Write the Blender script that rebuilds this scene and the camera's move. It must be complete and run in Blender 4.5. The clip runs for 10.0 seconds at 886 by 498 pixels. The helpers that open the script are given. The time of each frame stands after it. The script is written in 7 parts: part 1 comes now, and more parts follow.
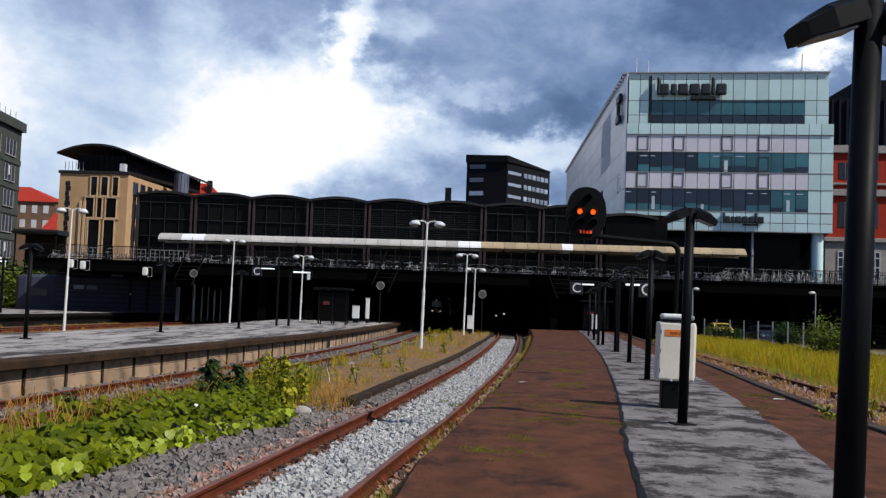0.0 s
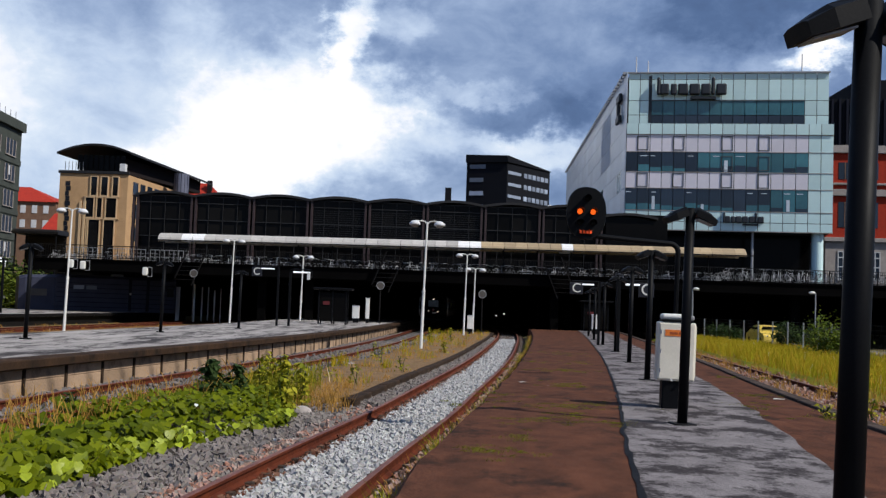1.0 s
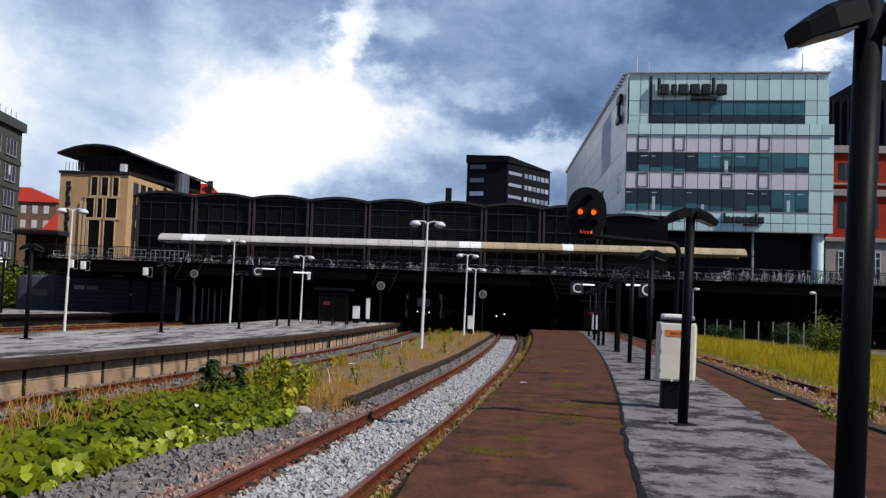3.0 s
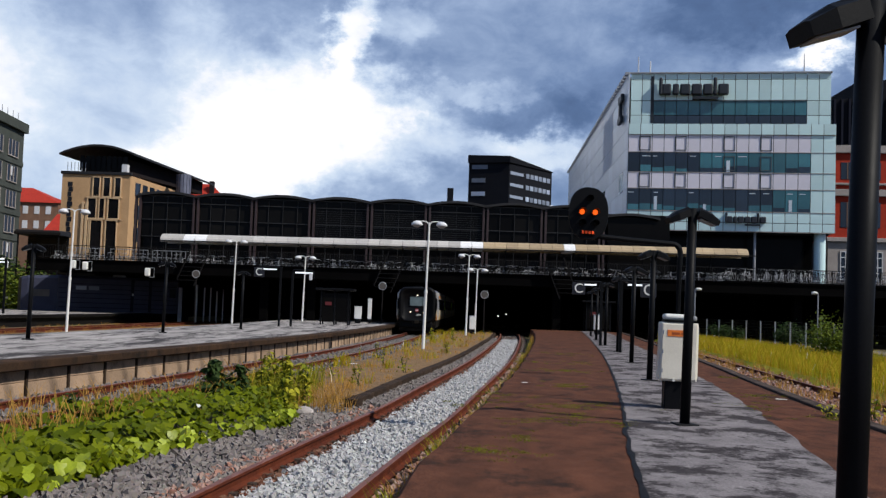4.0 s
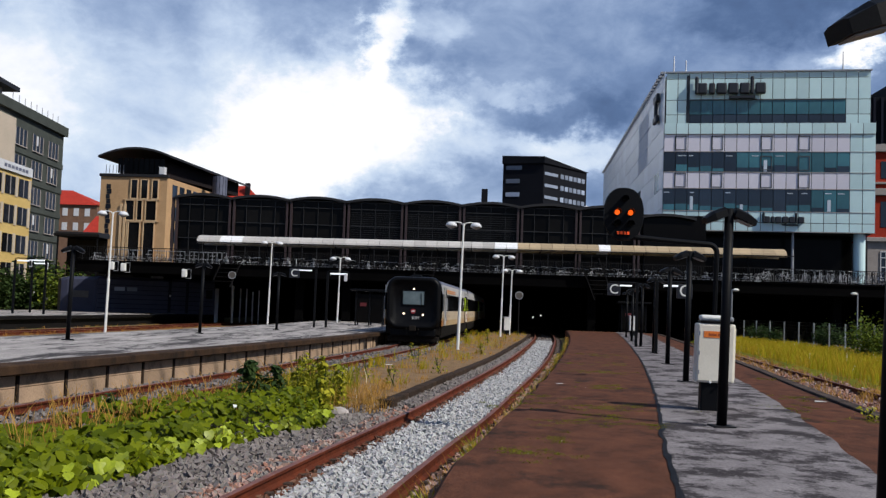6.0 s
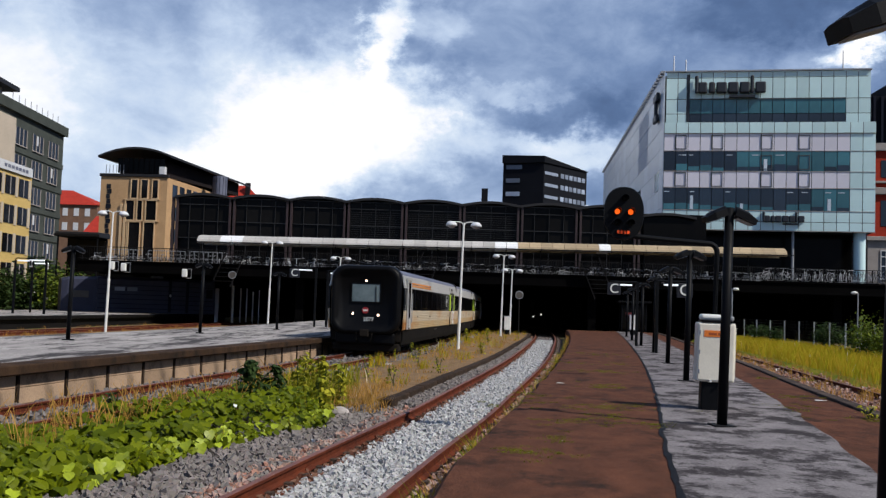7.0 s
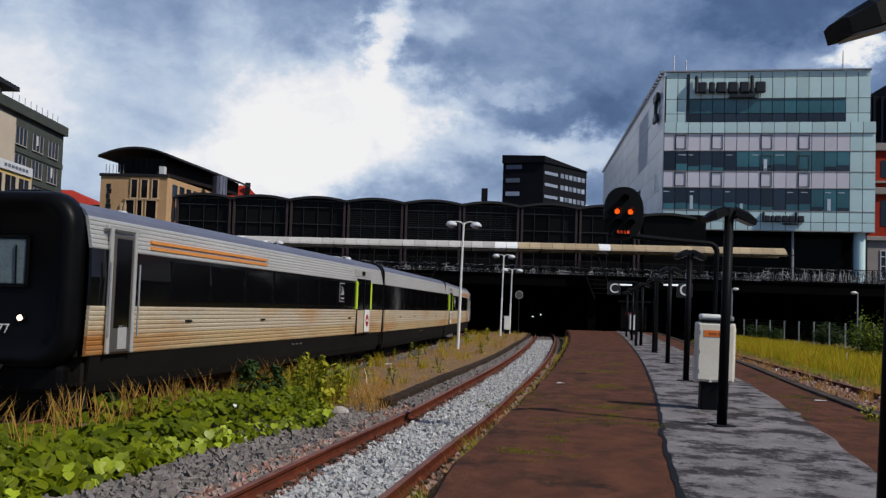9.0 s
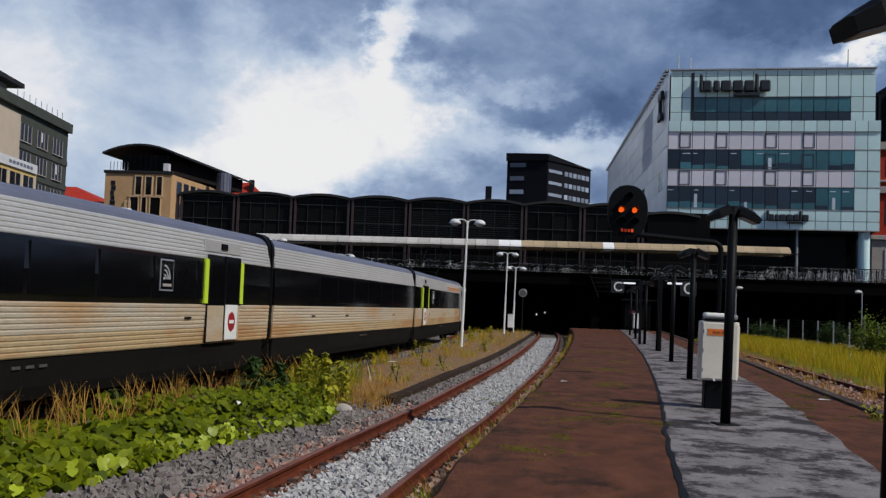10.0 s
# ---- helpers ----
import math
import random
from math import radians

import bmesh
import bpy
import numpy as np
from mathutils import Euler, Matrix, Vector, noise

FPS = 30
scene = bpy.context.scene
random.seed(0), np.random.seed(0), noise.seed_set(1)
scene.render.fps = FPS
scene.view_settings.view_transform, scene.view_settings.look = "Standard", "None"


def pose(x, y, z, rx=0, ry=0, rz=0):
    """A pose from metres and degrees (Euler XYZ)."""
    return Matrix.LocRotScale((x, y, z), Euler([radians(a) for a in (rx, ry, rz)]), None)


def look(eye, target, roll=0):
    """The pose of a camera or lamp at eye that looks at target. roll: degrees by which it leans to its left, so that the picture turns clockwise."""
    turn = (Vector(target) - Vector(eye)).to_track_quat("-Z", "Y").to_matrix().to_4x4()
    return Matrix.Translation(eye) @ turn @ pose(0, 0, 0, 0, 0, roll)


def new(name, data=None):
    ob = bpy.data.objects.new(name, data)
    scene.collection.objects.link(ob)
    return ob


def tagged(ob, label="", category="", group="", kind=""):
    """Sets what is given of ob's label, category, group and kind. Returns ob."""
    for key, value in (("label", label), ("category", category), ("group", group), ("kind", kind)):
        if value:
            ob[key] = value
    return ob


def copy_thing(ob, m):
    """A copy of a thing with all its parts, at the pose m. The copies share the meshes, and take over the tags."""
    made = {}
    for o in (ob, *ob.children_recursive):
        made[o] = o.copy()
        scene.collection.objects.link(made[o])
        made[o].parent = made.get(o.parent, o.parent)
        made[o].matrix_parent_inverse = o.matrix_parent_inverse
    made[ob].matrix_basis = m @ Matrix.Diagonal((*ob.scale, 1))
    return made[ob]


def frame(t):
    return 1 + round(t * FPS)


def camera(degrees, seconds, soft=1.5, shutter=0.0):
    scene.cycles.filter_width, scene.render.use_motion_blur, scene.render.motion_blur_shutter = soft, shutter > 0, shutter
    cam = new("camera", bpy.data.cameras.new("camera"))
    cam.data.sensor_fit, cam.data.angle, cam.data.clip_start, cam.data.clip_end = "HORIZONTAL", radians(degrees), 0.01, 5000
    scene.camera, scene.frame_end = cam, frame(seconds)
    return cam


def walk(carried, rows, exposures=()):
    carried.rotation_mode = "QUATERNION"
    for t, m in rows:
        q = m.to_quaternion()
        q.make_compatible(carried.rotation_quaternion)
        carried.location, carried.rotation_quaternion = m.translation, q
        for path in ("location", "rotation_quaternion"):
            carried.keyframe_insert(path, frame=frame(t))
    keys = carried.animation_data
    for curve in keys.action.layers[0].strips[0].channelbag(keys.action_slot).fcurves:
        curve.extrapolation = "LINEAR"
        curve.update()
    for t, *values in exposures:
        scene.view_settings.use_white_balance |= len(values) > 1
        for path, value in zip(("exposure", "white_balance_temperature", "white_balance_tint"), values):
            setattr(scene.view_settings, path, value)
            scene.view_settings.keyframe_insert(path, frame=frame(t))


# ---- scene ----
EYE = (0.0, 0.0, 1.45)


def eye_pose(pitch, lean, turn):
    """Camera pose from its upward pitch, lean to the left and turn to the left, in degrees."""
    p, a = radians(pitch), radians(turn)
    far = Vector((-math.sin(a) * math.cos(p), math.cos(a) * math.cos(p), math.sin(p)))
    return look(EYE, Vector(EYE) + far * 50, lean)


cam = camera(47.08, 10.0, soft=1.35)
walk(cam, [
    (0.0, eye_pose(3.34, 2.00, 0.00)),
    (1.5, eye_pose(3.34, 2.00, 0.00)),
    (2.0, eye_pose(3.35, 2.00, -0.04)),
    (2.5, eye_pose(3.35, 2.01, -0.02)),
    (3.7, eye_pose(3.36, 1.97, 0.06)),
    (4.0, eye_pose(3.36, 1.96, 0.12)),
    (4.2, eye_pose(3.35, 1.94, 0.40)),
    (4.4, eye_pose(3.33, 1.90, 1.20)),
    (4.5, eye_pose(3.32, 1.88, 2.00)),
    (4.7, eye_pose(3.35, 1.94, 2.05)),
    (5.0, eye_pose(3.35, 1.98, 2.06)),
    (5.7, eye_pose(3.35, 1.98, 2.06)),
    (7.0, eye_pose(3.32, 1.90, 2.07)),
    (8.0, eye_pose(3.31, 1.94, 2.05)),
    (9.0, eye_pose(3.31, 1.92, 2.06)),
    (9.7, eye_pose(3.30, 1.94, 2.07)),
    (10.0, eye_pose(3.18, 2.10, 2.27)),
], exposures=[(0.0, 0.0), (7.5, 0.0), (8.0, -0.10), (8.5, -0.20), (9.0, -0.29), (10.0, -0.35)])

# ---- light ----
SUN_EL = radians(44)
to_sun = Vector((0.87 * math.cos(SUN_EL), -0.49 * math.cos(SUN_EL), math.sin(SUN_EL))).normalized()
sun = new("sun", bpy.data.lights.new("sun", "SUN"))
sun.data.energy, sun.data.angle, sun.data.color = 4.4, radians(0.6), (1.0, 0.95, 0.87)
sun.matrix_world = look(to_sun * 100, (0, 0, 0))


def make_sky():
    w = bpy.data.worlds.new("sky")
    scene.world = w
    w.use_nodes = True
    nt = w.node_tree
    N, L = nt.nodes, nt.links
    N.clear()
    out, bg = N.new("ShaderNodeOutputWorld"), N.new("ShaderNodeBackground")
    L.new(bg.outputs[0], out.inputs[0])
    sky = N.new("ShaderNodeTexSky")
    sky.sky_type, sky.sun_disc = "NISHITA", False
    sky.sun_elevation = SUN_EL
    sky.sun_rotation = math.atan2(to_sun.x, to_sun.y)
    co = N.new("ShaderNodeTexCoord")
    sep = N.new("ShaderNodeSeparateXYZ")
    L.new(co.outputs["Generated"], sep.inputs[0])

    def math_node(op, a, b=None, c=None):
        n = N.new("ShaderNodeMath")
        n.operation = op
        for i, v in enumerate((a, b, c)):
            if v is None:
                continue
            if isinstance(v, (int, float)):
                n.inputs[i].default_value = v
            else:
                L.new(v, n.inputs[i])
        return n.outputs[0]

    # directions as slopes across and up, bent by noise so that cloud edges billow
    flat = N.new("ShaderNodeCombineXYZ")
    L.new(math_node("DIVIDE", sep.outputs["X"], sep.outputs["Y"]), flat.inputs[0])
    L.new(math_node("DIVIDE", sep.outputs["Z"], sep.outputs["Y"]), flat.inputs[1])

    def vec_node(op, a, b):
        n = N.new("ShaderNodeVectorMath")
        n.operation = op
        for i, v in enumerate((a, b)):
            if isinstance(v, tuple):
                n.inputs[i].default_value = v
            else:
                L.new(v, n.inputs[i])
        return n.outputs["Value"] if op == "DOT_PRODUCT" else n.outputs[0]

    def cloud_noise(scale, loc, detail, rough, warp=0.0, out="Fac"):
        m = N.new("ShaderNodeMapping")
        m.inputs["Scale"].default_value = (1, 1, 1.5)
        m.inputs["Location"].default_value = loc
        L.new(co.outputs["Generated"], m.inputs[0])
        n = N.new("ShaderNodeTexNoise")
        n.inputs["Scale"].default_value, n.inputs["Detail"].default_value = scale, detail
        n.inputs["Roughness"].default_value = rough
        n.inputs["Distortion"].default_value = warp
        L.new(m.outputs[0], n.inputs["Vector"])
        return n.outputs[out]

    shake = vec_node("MULTIPLY", vec_node("SUBTRACT", cloud_noise(11.0, (1.3, 2.0, 0.4), 9, 0.62, 0.0, "Color"), (0.5, 0.5, 0.5)), (0.17, 0.13, 0.0))
    bent = vec_node("ADD", flat.outputs[0], shake)
    big = cloud_noise(7.0, (3.1, 0.4, 1.7), 9, 0.58, 0.3)
    fine = cloud_noise(24.0, (0.2, 5.0, 2.0), 8, 0.6, 0.5)
    cover = math_node("MULTIPLY_ADD", big, 0.55, math_node("MULTIPLY_ADD", fine, 0.22, 0.315 - 0.385))
    for u, v, a, b, amount in CLOUDS:
        d = vec_node("MULTIPLY", vec_node("SUBTRACT", bent, (u, v, 0.0)), (1 / a, 1 / b, 0.0))
        r2 = vec_node("DOT_PRODUCT", d, d)
        cover = math_node("MULTIPLY_ADD", math_node("POWER", 2.718, math_node("MULTIPLY", math_node("POWER", r2, 1.6), -1.0)), amount, cover)
    ramp = N.new("ShaderNodeValToRGB")
    L.new(cover, ramp.inputs[0])
    e = ramp.color_ramp.elements
    e[0].position, e[0].color = 0.06, (0.05, 0.08, 0.18, 1)
    e[1].position, e[1].color = 0.90, (1.14, 1.13, 1.13, 1)
    for pos, col in ((0.22, (0.090, 0.155, 0.315, 1)), (0.36, (0.18, 0.27, 0.475, 1)), (0.50, (0.345, 0.455, 0.675, 1)), (0.62, (0.56, 0.68, 0.88, 1)), (0.73, (0.74, 0.84, 0.98, 1)), (0.80, (0.95, 0.98, 1.06, 1))):
        k = e.new(pos)
        k.color = col
    mix = N.new("ShaderNodeMix")
    mix.data_type = "RGBA"
    mix.inputs[0].default_value = 0.92
    dim = N.new("ShaderNodeVectorMath")
    dim.operation = "SCALE"
    L.new(sky.outputs[0], dim.inputs[0])
    dim.inputs["Scale"].default_value = 0.10
    L.new(dim.outputs[0], mix.inputs[6])
    L.new(ramp.outputs[0], mix.inputs[7])
    L.new(mix.outputs[2], bg.inputs[0])
    bg.inputs[1].default_value = 1.0


# cloud banks: slope across, slope up, half width, half height, cover added
CLOUDS = [
    (-0.006, 0.222, 0.639, 0.167, 0.13),
    (-0.377, 0.192, 0.167, 0.145, 0.20),
    (-0.513, 0.204, 0.111, 0.122, 0.26),
    (-0.164, 0.182, 0.092, 0.064, 0.42),
    (-0.200, 0.125, 0.133, 0.039, 0.33),
    (-0.104, 0.270, 0.023, 0.053, 0.42),
    (-0.072, 0.197, 0.055, 0.042, 0.42),
    (-0.197, 0.287, 0.058, 0.031, -0.06),
    (-0.043, 0.252, 0.039, 0.039, -0.02),
    (0.094, 0.203, 0.075, 0.023, -0.17),
    (0.154, 0.265, 0.106, 0.039, -0.07),
    (0.283, 0.304, 0.117, 0.033, -0.21),
    (0.354, 0.255, 0.033, 0.013, 0.52),
    (0.037, 0.216, 0.050, 0.012, 0.15),
    (0.078, 0.162, 0.083, 0.019, 0.27),
    (-0.039, 0.145, 0.053, 0.023, 0.14),
    (-0.053, 0.290, 0.040, 0.022, 0.17),
    (0.481, 0.239, 0.089, 0.089, -0.12),
    # unseen bank behind the camera, added to brighten the fronts facing it
    (0.0, -0.35, 0.7, 0.4, 0.16),
]
make_sky()
# ---- materials ----


def rgb(c, k=1.0):
    return (c[0] * k, c[1] * k, c[2] * k, 1)


def mat(name, a, b=None, scale=2.0, rough=0.8, metal=0.0, bump=0.25, fine=40.0, spread=0.25, stretch=(1, 1, 1), stain=None, stain_scale=0.6, stain_edge=(0.5, 0.62), vary=0.0, clear=0.0, rough_var=0.1, spec=None, stain_rough=0.65):
    """A surface of two base colours mixed by broad noise, with fine grain, relief and, where given, stains."""
    m = bpy.data.materials.new(name)
    m.use_nodes = True
    nt = m.node_tree
    N, L = nt.nodes, nt.links
    bs = N["Principled BSDF"]
    b = b or tuple(v * 0.75 for v in a)
    co = N.new("ShaderNodeTexCoord")
    mp = N.new("ShaderNodeMapping")
    mp.inputs["Scale"].default_value = stretch
    L.new(co.outputs["Object"], mp.inputs[0])

    def noise_node(s, detail=6, r=0.6):
        n = N.new("ShaderNodeTexNoise")
        n.inputs["Scale"].default_value, n.inputs["Detail"].default_value, n.inputs["Roughness"].default_value = s, detail, r
        L.new(mp.outputs[0], n.inputs["Vector"])
        return n.outputs["Fac"]

    def mix_col(fac, x, y, mode="MIX"):
        n = N.new("ShaderNodeMix")
        n.data_type, n.blend_type = "RGBA", mode
        for i, v in ((0, fac), (6, x), (7, y)):
            if hasattr(v, "links"):
                L.new(v, n.inputs[i])
            else:
                n.inputs[i].default_value = v
        return n.outputs[2]

    def ramp(v, lo, hi, c0=(0, 0, 0, 1), c1=(1, 1, 1, 1)):
        n = N.new("ShaderNodeValToRGB")
        n.color_ramp.elements[0].position, n.color_ramp.elements[1].position = lo, hi
        n.color_ramp.elements[0].color, n.color_ramp.elements[1].color = c0, c1
        L.new(v, n.inputs[0])
        return n.outputs[0]

    broad = ramp(noise_node(scale), 0.32, 0.68)
    col = mix_col(broad, rgb(a), rgb(b))
    grain = noise_node(fine, 3, 0.7)
    col = mix_col(1.0, col, ramp(grain, 0.25, 0.75, rgb((1 - spread,) * 3), rgb((1 + spread,) * 3)), "MULTIPLY")
    if stain:
        col = mix_col(ramp(noise_node(stain_scale, 9, stain_rough), *stain_edge), col, rgb(stain))
    if vary:
        info = N.new("ShaderNodeObjectInfo")
        col = mix_col(1.0, col, ramp(info.outputs["Random"], 0, 1, rgb((1 - vary,) * 3), rgb((1 + vary,) * 3)), "MULTIPLY")
    L.new(col, bs.inputs["Base Color"])
    bs.inputs["Metallic"].default_value = metal
    bs.inputs["Specular IOR Level"].default_value = spec if spec is not None else (0.12 if rough > 0.75 else 0.5)
    rr = N.new("ShaderNodeMapRange")
    rr.inputs[3].default_value, rr.inputs[4].default_value = max(0.02, rough - rough_var), min(1, rough + rough_var)
    L.new(noise_node(scale * 3), rr.inputs[0])
    L.new(rr.outputs[0], bs.inputs["Roughness"])
    if clear:
        bs.inputs["Coat Weight"].default_value = clear
    if bump:
        bp = N.new("ShaderNodeBump")
        bp.inputs["Strength"].default_value, bp.inputs["Distance"].default_value = bump, 0.02
        L.new(grain, bp.inputs["Height"])
        L.new(bp.outputs[0], bs.inputs["Normal"])
    return m


def island_mat(name, cols, rough=0.85, leafy=0.0):
    """Colour picked for each separate piece of a mesh; leafy: the share of light that passes through."""
    m = bpy.data.materials.new(name)
    m.use_nodes = True
    N, L = m.node_tree.nodes, m.node_tree.links
    bs = N["Principled BSDF"]
    g = N.new("ShaderNodeNewGeometry")
    r = N.new("ShaderNodeValToRGB")
    e = r.color_ramp.elements
    for i, c in enumerate(cols):
        pos = i / (len(cols) - 1)
        k = e[0] if i == 0 else e[1] if i == len(cols) - 1 else e.new(pos)
        k.position = pos
        k.color = rgb(c)
    L.new(g.outputs["Random Per Island"], r.inputs[0])
    co = N.new("ShaderNodeTexCoord")
    n = N.new("ShaderNodeTexNoise")
    n.inputs["Scale"].default_value = 30
    L.new(co.outputs["Object"], n.inputs["Vector"])
    mx = N.new("ShaderNodeMix")
    mx.data_type, mx.blend_type = "RGBA", "MULTIPLY"
    mx.inputs[0].default_value = 0.3
    L.new(r.outputs[0], mx.inputs[6])
    L.new(n.outputs["Color"], mx.inputs[7])
    L.new(r.outputs[0] if leafy else mx.outputs[2], bs.inputs["Base Color"])
    bs.inputs["Roughness"].default_value = rough
    bs.inputs["Specular IOR Level"].default_value = 0.12
    if leafy:
        t = N.new("ShaderNodeBsdfTranslucent")
        L.new(r.outputs[0], t.inputs[0])
        mix = N.new("ShaderNodeMixShader")
        mix.inputs[0].default_value = leafy
        L.new(bs.outputs[0], mix.inputs[1])
        L.new(t.outputs[0], mix.inputs[2])
        L.new(mix.outputs[0], N["Material Output"].inputs[0])
    return m


def glow(name, c, strength):
    m = bpy.data.materials.new(name)
    m.use_nodes = True
    bs = m.node_tree.nodes["Principled BSDF"]
    bs.inputs["Base Color"].default_value = rgb(c)
    bs.inputs["Emission Color"].default_value = rgb(c)
    bs.inputs["Emission Strength"].default_value = strength
    return m


